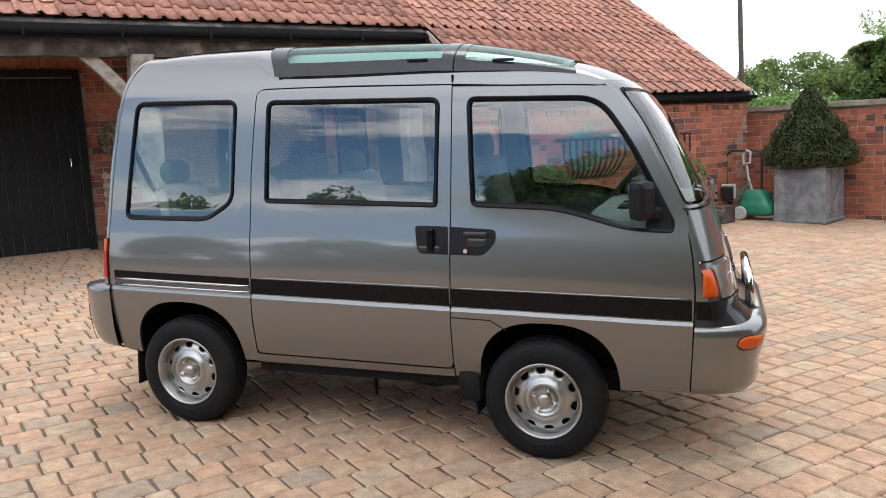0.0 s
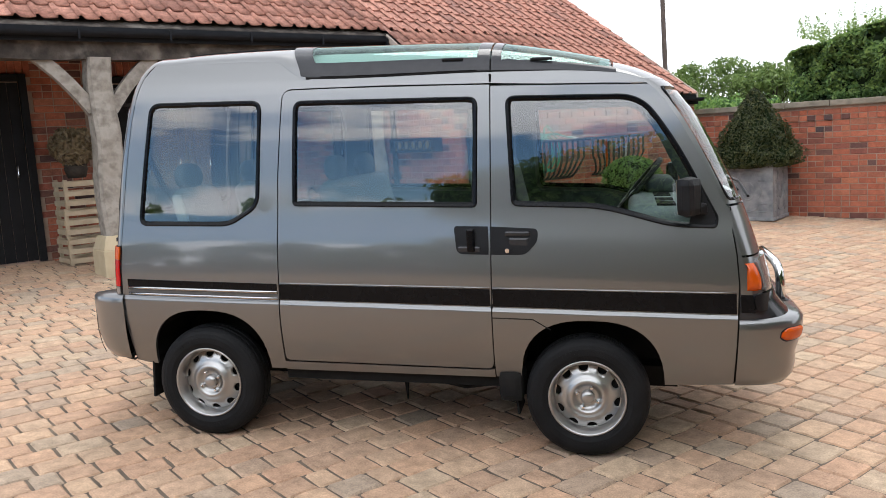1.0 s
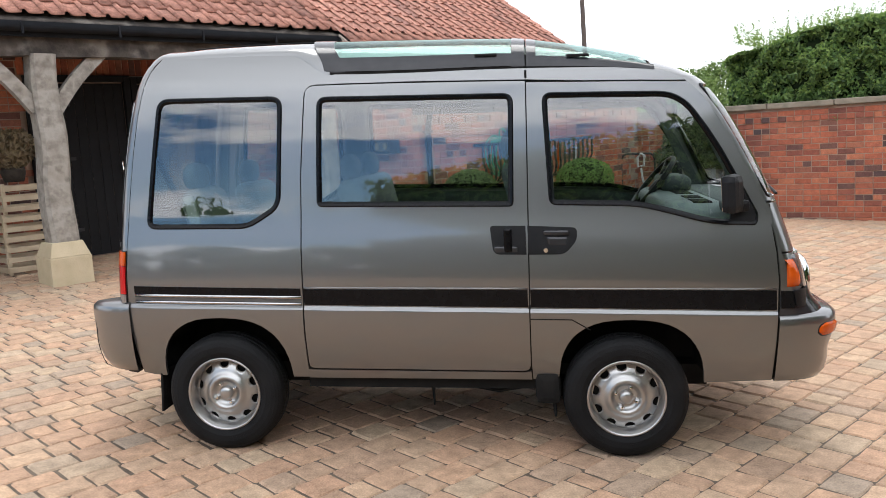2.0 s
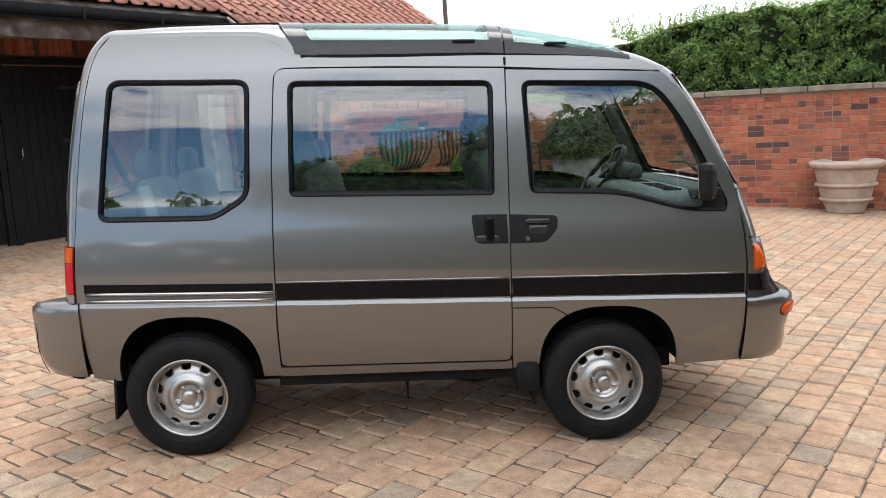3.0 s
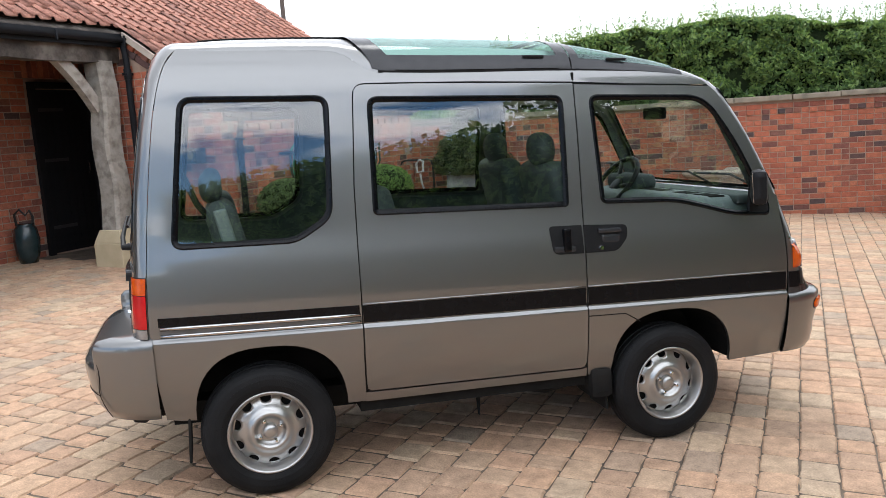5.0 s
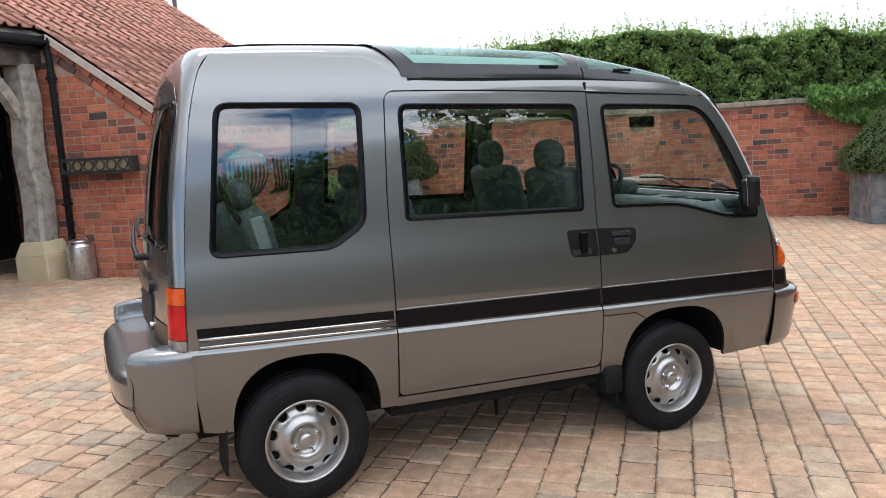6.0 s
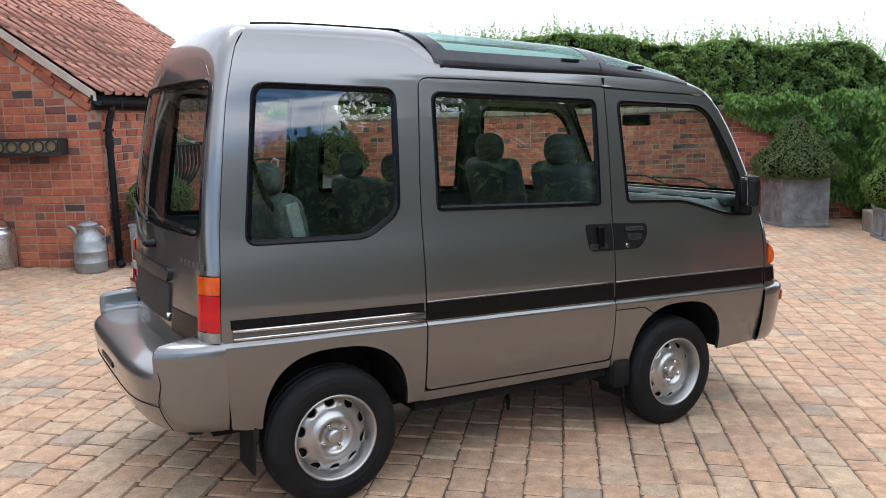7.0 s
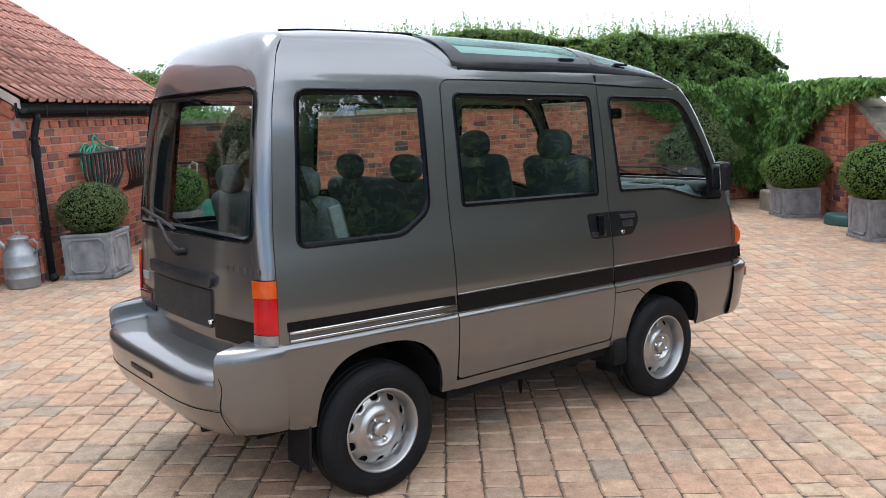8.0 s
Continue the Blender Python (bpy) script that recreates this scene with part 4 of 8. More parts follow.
def flank_panels(fmap, sign, near):
    names = "quarter_panel sliding_door front_door sill_panel roof_header".split()
    obs = []
    for nm, o, h in zip(names, (quarter, slide, front, sill, header), ([Q_WIN], [S_WIN], [F_WIN], [], [])):
        us = [u for u in U_CUTS if min(p[0] for p in o) < u < max(p[0] for p in o)]
        vs = [v for v in V_CUTS if min(p[1] for p in o) < v < max(p[1] for p in o)]
        obs.append(sheet(nm, o, h, us, vs, fmap, M["paint"], van, 0.018, out_sign=sign))
    for nm, o, host, gm in (("window_seal", Q_WIN, 0, "glass"), ("window_seal", S_WIN, 1, "glass"), ("window_seal", F_WIN, 2, "glass")):
        ring_frame(nm, o, 0.026, fmap, M["seal"], obs[host], out_sign=sign, label="black rubber window seal")
        g = inset(o, 0.020)
        pane = sheet("window_pane", g, [], spread(-0.3, 2.5, 0.16), spread(1.0, 1.7, 0.12), fmap, M[gm], obs[host], 0.0, "tinted window glass", lift=-0.005, out_sign=sign)
    return obs


near_side = flank_panels(side_map, 1, True)
far_side = flank_panels(side_far, -1, False)


# ---- roof ----
def roof_map(x, q):
    e = roof_edge(x)
    s = flank(x, e)
    t = max(-1, min(1, q))
    a = abs(t)
    rise = (1 - a ** 4.0) ** 0.55 if a < 1 else 0.0
    return Vector((x, MID + t * (MID - s), e + (roof_top(x) - e) * rise))


def roof_panel(name, x0, x1, q0, q1, material, parent, lift=0.0, nx=24, nq=28, label="", skew=None):
    bm = bmesh.new()
    grid = []
    for i in range(nx + 1):
        x = x0 + (x1 - x0) * i / nx
        row = []
        for j in range(nq + 1):
            t = q0 + (q1 - q0) * j / nq
            t = math.copysign(1 - (1 - abs(t)) ** 1.6, t) if q0 == -1 else t
            xx = x
            if skew:
                a0 = skew(t)
                xx = a0 + (x1 - a0) * i / nx
            p = roof_map(xx, t)
            row.append(bm.verts.new(p + Vector((0, 0, lift))))
        grid.append(row)
    for a, b in zip(grid, grid[1:]):
        for j in range(nq):
            bm.faces.new((a[j], a[j + 1], b[j + 1], b[j]))
    return part(name, bm, material, parent, label, smooth=True)


roof_skin = roof_panel("roof_skin", -0.165, 0.60, -1, 1, M["paint"], van, nx=30, nq=44, skew=lambda t: seam(min(1.88, roof_map(-0.165, t).z)))


def roof_strip(name, rows, material, parent, lift, label=""):
    """A strip of roof between two lines; rows: functions of k in 0..1 giving (x, q)."""
    bm = bmesh.new()
    n = 30
    grid = []
    for i in range(n + 1):
        pts = [f(i / n) for f in rows]
        grid.append([bm.verts.new(roof_map(*p) + Vector((0, 0, lift))) for p in pts])
    for a, b in zip(grid, grid[1:]):
        for j in range(len(rows) - 1):
            bm.faces.new((a[j], a[j + 1], b[j + 1], b[j]))
    return part(name, bm, material, parent, label, smooth=True)


def rear_line(q):
    return 0.49 + 0.085 * abs(q) ** 8


sun_black = new("sunroof")
sun_black.parent = van
sun_black["label"] = "two-piece greenish glass sunroof in a black surround"
SIDE_Q = [0.9995, 0.993, 0.985, 0.975, 0.963, 0.950]
for sgn in (-1, 1):
    roof_strip("sunroof_edge", [(lambda k, q=q: (rear_line(q) + (1.494 - rear_line(q)) * k, sgn * q)) for q in SIDE_Q], M["sun_black"], sun_black, 0.010, "black sunroof edge")
    roof_strip("sunroof_edge", [(lambda k, q=q: (1.501 + (2.06 - 1.501) * k, sgn * (0.9995 - (0.9995 - q) * (1.7 - 0.9 * k**3)))) for q in SIDE_Q], M["sun_black"], sun_black, 0.006, "black sunroof edge")
for a, b, lift in ((None, 0.10, 0.010), (1.435, 1.494, 0.010), (1.501, 1.545, 0.009), (1.985, 2.035, -0.006)):
    def cross(k0):
        def f(k):
            q = (0.93 if a == 1.985 else 0.9995) * (2 * k - 1)
            q = math.copysign(1 - (1 - abs(q)) ** 1.6, q)
            x0 = rear_line(q) if a is None else a
            x1 = x0 + b if a is None else b
            return x0 + (x1 - x0) * k0, q
        return f
    roof_strip("sunroof_bar", [cross(0), cross(0.35), cross(0.7), cross(1)], M["sun_black"], sun_black, lift + 0.001, "black sunroof cross bar")
roof_panel("sunroof_glass", 0.55, 1.455, -0.96, 0.96, M["roof_glass"], sun_black, 0.0085, nq=40, label="greenish sunroof glass")
roof_panel("sunroof_glass", 1.52, 2.03, -0.96, 0.96, M["roof_glass"], sun_black, 0.0075, nq=40, label="greenish sunroof glass")
roof_panel("sunshade", 0.53, 2.06, -0.955, 0.955, M["sunshade"], sun_black, -0.03, nq=30, label="pale green sunshade under the glass")
# dark strips added to close the see-through gap under the sunroof's edge
for sgn in (-1, 1):
    roof_strip("roof_channel", [(lambda k, q=q: (0.60 + 1.52 * k, sgn * q)) for q in (1.0, 0.996, 0.98, 0.955, 0.93)], M["void"], van, -0.006, "dark strip added to close the gap beside the sunroof")
part("roof_moulding", tube([roof_map(-0.13 + 0.66 * k / 10, -0.62) + Vector((0, 0, 0.003)) for k in range(11)], 0.005, 6), M["void"], van, "black roof moulding")
for x0, q in ((1.27, 0.968), (1.68, 0.968)):
    for s in (-1, 1):
        p = roof_map(x0, s * q)
        part("roof_catch", box((x0 + 0.05, p.y, p.z + 0.016), (0.10, 0.014, 0.014), bevel=0.005), M["black_plastic"], sun_black)


# ---- tail: rounded corner pillars and the tailgate ----
def arch_point(k):
    """Along the rear section, from the near flank's foot over the roof to the far foot: y, z."""
    if k < 0.4:
        z = 0.70 + (1.868 - 0.70) * k / 0.4
        return flank(seam(z), z), z
    if k > 0.6:
        y, z = arch_point(1 - k)
        return VAN_W - y, z
    t = (k - 0.5) / 0.1
    t = math.copysign(1 - (1 - abs(t)) ** 1.7, t)
    p = roof_map(seam(min(1.88, roof_map(-0.165, t).z)), t)
    return p.y, p.z


def gate_x(y, z):
    """The tailgate's surface: leaning forward with height, bowed backward in the middle."""
    t = (y - MID) / (MID - 0.08)
    zz = min(z, 1.86)
    base = table(zz, (0.62, 0.70, 0.98, 1.23, 1.45, 1.60, 1.72, 1.80, 1.86), (-0.494, -0.490, -0.468, -0.441, -0.404, -0.370, -0.338, -0.312, -0.280))
    return base - 0.052 * (1 - t * t)


def tail_cap():
    bm = bmesh.new()
    n, m = 120, 12
    rings = []
    for j in range(m + 1):
        ring = []
        for i in range(n + 1):
            k = i / n
            y, z = arch_point(k)
            yf = MID + (y - MID) * (1 - 0.075 / MID)
            zf = z - 0.140 * step(1.62, 1.93, z)
            depth = seam(min(z, 1.88)) - gate_x(yf, zf) - 0.001
            most = radians(82 - 22 * step(1.6, 1.9, z))
            a = most * j / m
            w = (1 - math.cos(a)) / (1 - math.cos(most))
            ring.append(bm.verts.new((seam(min(z, 1.88)) - depth * math.sin(a) / math.sin(most), y + (yf - y) * w, z + (zf - z) * w)))
        rings.append(ring)
    for a, b in zip(rings, rings[1:]):
        for i in range(n):
            bm.faces.new((a[i], a[i + 1], b[i + 1], b[i]))
    last = [v.co.copy() for v in rings[-1]]
    return bm, last


cap_bm, cap_edge = tail_cap()
tail_shell = part("rear_pillar", cap_bm, M["paint"], van, "rounded grey rear corner pillar", smooth=True)


def gate_map(y, z):
    return Vector((gate_x(y, z), y, z))


edge = [(v.y, v.z) for v in cap_edge]
gate_out = [(y, z) for y, z in edge[::2]]
G_WIN = rounded([(0.150, 1.692, 0.07), (VAN_W - 0.150, 1.692, 0.07), (VAN_W - 0.098, 1.10, 0.07), (0.098, 1.10, 0.07)])
gate = sheet("tailgate", gate_out, [G_WIN], spread(0.05, 1.35, 0.1), spread(0.62, 1.88, 0.09), gate_map, M["paint"], van, 0.02, out_sign=-1)
ring_frame("window_seal", G_WIN, 0.030, gate_map, M["seal"], gate, out_sign=-1, label="black rubber window seal")
sheet("window_pane", inset(G_WIN, 0.024), [], spread(0.1, 1.3, 0.2), spread(1.1, 1.7, 0.12), gate_map, M["glass"], gate, 0.0, "tinted rear window glass", lift=-0.005, out_sign=-1)


# ---- front: windscreen frame, bonnet panel, lamps ----
def front_edge(z):
    return nose(z) - 0.045


def front_map(k, z):
    """k runs from the near corner (-1) to the far one (1)."""
    xe = front_edge(z)
    s = flank(xe, z)
    a = min(1.0, abs(k))
    return Vector((xe + 0.115 * (1 - a ** 4.5) ** 0.6, MID + k * (MID - s), z))


def brow():
    """The roof's front lip, from the sunroof down to the windscreen's head."""
    bm = bmesh.new()
    n, m = 44, 8
    rings = []
    for j in range(m + 1):
        ring = []
        for i in range(n + 1):
            q = -1 + 2 * i / n
            q = math.copysign(1 - (1 - abs(q)) ** 1.7, q)
            a, b = roof_map(2.045, q), front_map(q, 1.712)
            w = j / m
            p = a.lerp(b, w)
            p.z += 0.012 * math.sin(math.pi * w) * (1 - 0.7 * abs(q) ** 6)
            ring.append(bm.verts.new(p))
        rings.append(ring)
    for a, b in zip(rings, rings[1:]):
        for i in range(n):
            bm.faces.new((a[i], a[i + 1], b[i + 1], b[i]))
    return bm


part("roof_brow", brow(), M["paint"], van, "painted roof lip above the windscreen", True)
W_SCREEN = rounded([(-0.983, 1.680, 0.03), (0.983, 1.680, 0.03), (0.986, 1.178, 0.03), (-0.986, 1.178, 0.03)])
K_CUTS = [-0.995, -0.98, -0.95, -0.91, -0.85, -0.75, -0.6, -0.4, -0.2, 0, 0.2, 0.4, 0.6, 0.75, 0.85, 0.91, 0.95, 0.98, 0.995]
screen_frame = sheet("windscreen_frame", dense([(-1, 1.165), (1, 1.165), (1, 1.715), (-1, 1.715)], 0.08), [W_SCREEN], K_CUTS, spread(1.165, 1.72, 0.08), front_map, M["paint"], van, 0.02, out_sign=1)
ring_frame("window_seal", W_SCREEN, 0.018, front_map, M["seal"], screen_frame, out_sign=1, label="black rubber windscreen seal")
sheet("windscreen", inset(W_SCREEN, 0.014), [], K_CUTS[1:-1], spread(1.18, 1.66, 0.07), front_map, M["screen_glass"], screen_frame, 0.0, "clear windscreen glass", lift=-0.004, out_sign=1)
LAMP_Z0, LAMP_Z1 = 0.785, 0.925
bonnet = sheet("bonnet_panel", dense([(-1, 0.945), (1, 0.945), (1, 1.155), (-1, 1.155)], 0.08), [], K_CUTS, spread(0.945, 1.155, 0.06), front_map, M["paint"], van, 0.02, out_sign=1)
grille = sheet("front_panel", dense([(-1, 0.72), (1, 0.72), (1, 0.937), (-1, 0.937)], 0.08), [], K_CUTS, spread(0.72, 0.93, 0.05), front_map, M["paint"], van, 0.02, out_sign=1, lift=-0.003)
corner_rear = [(2.519, 1.15), (2.532, 1.06), (2.547, 0.95), (2.555, 0.82), (2.552, 0.70)]
corner = corner_rear + [(front_edge(z), z) for z in (0.70, 0.78, 0.86, 0.94, 1.02, 1.08, 1.15)]
for fm, sg in ((side_map, 1), (side_far, -1)):
    sheet("front_corner", corner, [], [2.56, 2.58], spread(0.70, 1.15, 0.06), fm, M["paint"], van, 0.018, "painted front corner panel", out_sign=sg)
    sheet("black_corner", dense([(2.556, 0.698), (front_edge(0.70), 0.698), (front_edge(0.77), 0.775), (2.556, 0.775)], 0.05), [], [], [], fm, M["seal"], van, 0.012, "black corner panel under the indicator", lift=0.006, out_sign=sg)
for s in (-1, 1):
    def lamp(k0, k1, z0, z1, name, mat, lab, r=0.02):
        o = rounded([(s * k0, z0, r), (s * k1, z0, r), (s * k1, z1, r), (s * k0, z1, r)])
        if s < 0:
            o = o[::-1]
        return sheet(name, dense(o, 0.03), [], [c for c in K_CUTS if min(s * k0, s * k1) < c < max(s * k0, s * k1)], spread(z0, z1, 0.05), front_map, mat, van, 0.02, lab, lift=0.012)
    # the amber lens wraps the corner and swells outward
    bm = bmesh.new()
    grid = []
    for i in range(17):
        p = i / 16
        row = []
        for j in range(11):
            w = j / 10
            z = 0.793 + 0.118 * w
            xe = front_edge(z)
            if p < 0.5:
                q = Vector((2.582 + (xe - 2.582) * 2 * p, 0, z))
                q.y = flank(q.x, z)
            else:
                q = front_map(-1 + 0.045 * (2 * p - 1), z)
            turn = radians(-85 + 70 * p)
            swell = (0.003 + 0.020 * math.sin(math.pi * w) ** 0.6 * math.sin(math.pi * min(1, 0.12 + 0.8 * p)) ** 0.8) if 0 < j < 10 and 0 < i < 16 else 0.0
            q += Vector((math.cos(turn), math.sin(turn), 0)) * swell
            row.append(bm.verts.new((q.x, q.y if s < 0 else VAN_W - q.y, z)))
        grid.append(row)
    for a, b in zip(grid, grid[1:]):
        for j in range(10):
            bm.faces.new((a[j], a[j + 1], b[j + 1], b[j]))
    part("front_indicator", bm, M["amber"], van, "amber front indicator lens wrapping the corner", True)
    lamp(0.56, 0.945, 0.785, 0.925, "headlamp", M["clear_lens"], "clear glass headlamp")
    lamp(0.40, 0.9998, 0.705, 0.778, "lamp_surround", M["black_plastic"], "black plastic panel under the headlamp", 0.01)


# ---- bumpers ----
def bumper(name, x0, sgn, zs, depths, power, wide, label, top=None, extra=(), block=0.0):
    """A moulded bumper: a section swept round the van's end."""
    bm = bmesh.new()
    half = sorted({1 - (1 - i / 26) ** 1.8 for i in range(27)} | set(extra))
    ks = [-k for k in half[:0:-1]] + half
    grid = []
    for k in ks:
        row = []
        for j, (z, d, w) in enumerate(zip(zs, depths, wide)):
            a = abs(k)
            zz = z + (top(k) if top and j >= len(zs) - 5 else 0.0)
            y = MID + k * (MID + w)
            d += block * step(0.838, 0.846, a)
            x = x0 + (0.066 * (zz - 0.366) if sgn > 0 else 0.0) + sgn * d * (1 - a ** power) ** 0.55
            row.append(bm.verts.new((x, y, zz)))
        grid.append(row)
    for a, b in zip(grid, grid[1:]):
        for j in range(len(zs) - 1):
            bm.faces.new((a[j], a[j + 1], b[j + 1], b[j]))
    return part(name, bm, M["paint"], van, label, smooth=True)


f_bump = bumper("front_bumper", 2.528, 1, (0.40, 0.362, 0.368, 0.40, 0.45, 0.50, 0.56, 0.615, 0.645, 0.662, 0.668, 0.668), (0.05, 0.16, 0.258, 0.282, 0.286, 0.282, 0.298, 0.308, 0.304, 0.280, 0.20, 0.05), 8.0, (-0.06, -0.045, -0.028, -0.018, -0.009, -0.002, 0.002, 0.004, 0.004, -0.004, -0.03, -0.06), "grey moulded front bumper", lambda k: 0.012 * (1 - abs(k) ** 5.5) ** 0.55)
f_top = bumper("bumper_top", 2.528, 1, (0.664, 0.690, 0.720, 0.750, 0.776, 0.780, 0.780), (0.250, 0.227, 0.200, 0.180, 0.168, 0.155, 0.05), 8.0, (-0.012, -0.010, -0.010, -0.012, -0.014, -0.018, -0.05), "black plastic panel between lamps and bumper")
f_top.data.materials[0] = M["sun_black"]


def front_face(k, z):
    """A place on the front bumper's face."""
    d = table(z, (0.45, 0.50, 0.56, 0.615, 0.645), (0.286, 0.282, 0.298, 0.308, 0.304))
    return Vector((2.528 + 0.066 * (z - 0.366) + d * (1 - abs(k) ** 8.0) ** 0.55, MID + k * (MID + 0.003), z))


for s in (-1, 1):
    for nm, k0, k1, half, up, mat, lab in (("indicator_base", 0.950, 0.795, 0.039, 0.003, "black_plastic", "black base of the indicator"), ("bumper_indicator", 0.946, 0.802, 0.033, 0.009, "amber", "amber bumper indicator")):
        bm = bmesh.new()
        grid = []
        for i in range(17):
            e = abs(i / 8 - 1)
            k = s * (k0 + (k1 - k0) * i / 16)
            row = []
            for j in range(7):
                z = 0.598 + half * (j / 3 - 1) * max(0.25, 1 - e ** 7)
                q = front_face(k, z)
                d = front_face(k - s * 0.004, z) - q
                n = Vector((-d.y, d.x, 0)).normalized() * s
                row.append(bm.verts.new(q + n * (-0.003 if i in (0, 16) or j in (0, 6) else up)))
            grid.append(row)
        for p, q in zip(grid, grid[1:]):
            for j in range(6):
                bm.faces.new((p[j], p[j + 1], q[j + 1], q[j]))
        part(nm, bm, M[mat], f_bump, lab, True)
bar = [(2.785, 0.43, 0.63), (2.783, 0.43, 0.755), (2.780, 0.435, 0.805), (2.775, 0.455, 0.833), (2.772, 0.50, 0.845), (2.772, MID, 0.847)]
bar = bar + [(x, VAN_W - y, z) for x, y, z in bar[-2::-1]]
hoop = part("nudge_bar", tube(bar, 0.0215, 12), M["chrome"], van, "bright steel nudge bar on the front bumper", smooth=True)
for y in (0.43, VAN_W - 0.43):
    part("bar_foot", lathe([(0.01, 0.0), (0.034, 0.0), (0.036, 0.004), (0.034, 0.010), (0.02, 0.012)], 20, (2.785, y, 0.668)), M["black_plastic"], hoop)


def rear_top(k):
    return 0.088 * step(0.828, 0.848, abs(k))


r_bump = bumper("rear_bumper", -0.424, -1, (0.42, 0.385, 0.390, 0.43, 0.49, 0.55, 0.585, 0.612, 0.630, 0.640, 0.648), (0.03, 0.10, 0.25, 0.280, 0.298, 0.307, 0.310, 0.305, 0.280, 0.19, 0.05), 5.3, (-0.06, -0.045, -0.026, -0.014, -0.004, 0.001, 0.003, 0.004, -0.004, -0.02, -0.05), "grey moulded rear bumper with raised corners", rear_top, (0.822, 0.828, 0.833, 0.838, 0.842, 0.846, 0.852), 0.012)


def rear_face(k, z):
    """A place on the rear bumper's face, a little proud of it."""
    d = table(z, (0.39, 0.43, 0.49, 0.55, 0.612), (0.25, 0.280, 0.298, 0.307, 0.305)) + 0.0005 + 0.012 * step(0.838, 0.846, abs(k))
    return (-0.424 - d * (1 - abs(k) ** 5.3) ** 0.55, MID + k * (MID + 0.003), z)


for s in (-1, 1):
    part("panel_gap", tube([rear_face(s * (0.862 + 0.01 * math.sin(i)), 0.625 - 0.028 * i) for i in range(9)], 0.0018, 6), M["void"], r_bump)
part("panel_gap", tube([rear_face(-0.85 + 1.70 * i / 24, 0.492) for i in range(25)], 0.0018, 6), M["void"], r_bump)
part("tow_slot", box((-0.728, MID, 0.545), (0.016, 0.24, 0.026), bevel=0.006), M["black_plastic"], r_bump, "dark slot in the bumper")

# ---- tail lamps, number plate recess, wiper ----
def corner_map(s):
    """The rear corner: p runs from the flank's seam (0) round to the tailgate's edge (1) and on along the tailgate."""
    def f(p, z):
        xs, ys = seam(z), flank(seam(z), z)
        yf = MID + (ys - MID) * (1 - 0.075 / MID)
        xe = gate_x(yf, z)
        most = radians(82)
        a = most * min(1.0, p)
        q = max(0.0, p - 1.0) * 0.1
        y = ys + (yf - ys) * (1 - math.cos(a)) / (1 - math.cos(most)) + q
        return Vector((xs + (xe - xs) * math.sin(a) / math.sin(most), y if s < 0 else VAN_W - y, z))
    return f


for s in (-1, 1):
    cm = corner_map(s)
    cuts = [0.15, 0.3, 0.45, 0.6, 0.75, 0.9]

    def lens(name, z0, z1, mat, parent, lift, hem, label="", p0=0.04, p1=0.99):
        return sheet(name, rounded([(p0, z0, 0.012), (p1, z0, 0.012), (p1, z1, 0.012), (p0, z1, 0.012)], 3), [], cuts, [(z0 + z1) / 2], cm, mat, parent, hem, label, lift=lift, out_sign=s)
    holder = lens("tail_lamp", 0.722, 0.972, M["black_plastic"], van, 0.003, 0.012, "three-colour tail lamp cluster", 0.02, 1.0)
    lens("amber_lens", 0.903, 0.968, M["amber"], holder, 0.011, 0.010)
    lens("red_lens", 0.768, 0.900, M["red_lens"], holder, 0.011, 0.010)
    lens("clear_lens", 0.726, 0.765, M["clear_lens"], holder, 0.011, 0.010)
rec = rounded([(0.37, 0.958, 0.03), (1.07, 0.958, 0.03), (1.05, 0.905, 0.02), (0.39, 0.905, 0.02)])
sheet("plate_lamp_bar", rec, [], spread(0.37, 1.07, 0.12), [0.93], gate_map, M["sun_black"], gate, 0.02, "glossy black number plate lamp bar", lift=0.020, out_sign=-1)
sheet("number_plate", rounded([(0.40, 0.895, 0.01), (1.04, 0.895, 0.01), (1.04, 0.742, 0.01), (0.40, 0.742, 0.01)]), [], spread(0.4, 1.04, 0.12), [0.8], gate_map, M["iron"], gate, 0.008, "blank dark number plate panel", lift=0.008, out_sign=-1)
for y0, y1 in ((0.09, 0.375), (VAN_W - 0.375, VAN_W - 0.09)):
    sheet("lower_garnish", rounded([(y0, 0.806, 0.01), (y1, 0.806, 0.01), (y1, 0.71, 0.01), (y0, 0.71, 0.01)]), [], [(y0 + y1) / 2], [0.75], gate_map, M["seal"], gate, 0.008, "dark lower tailgate garnish", lift=0.005, out_sign=-1)
for i, (y, w) in enumerate(((0.075, 0.030), (0.117, 0.030), (0.159, 0.030), (0.201, 0.030), (0.243, 0.030), (0.278, 0.022))):
    part("badge_mark", box((gate_x(y, 1.0) - 0.001, y, 1.0), (0.004, w * 0.62, 0.020), bevel=0.001), M["badge"], gate, "plain dull badge bar")
part("badge_mark", box((gate_x(1.19, 0.862) - 0.006, 1.19, 0.862), (0.006, 0.075, 0.04), bevel=0.003), M["pale_trim"], gate, "small pale sticker")
sheet("lower_valance", dense([(0.085, 0.60), (VAN_W - 0.085, 0.60), (VAN_W - 0.085, 0.697), (0.085, 0.697)], 0.1), [], spread(0.09, 1.32, 0.12), [0.65], gate_map, M["paint"], van, 0.02, "painted panel below the tailgate", out_sign=-1, lift=-0.004)
part("fog_lamp", box((gate_x(1.17, 0.765) - 0.010, 1.17, 0.765), (0.014, 0.15, 0.058), bevel=0.008), M["dark_lens"], gate, "dark red fog lamp")
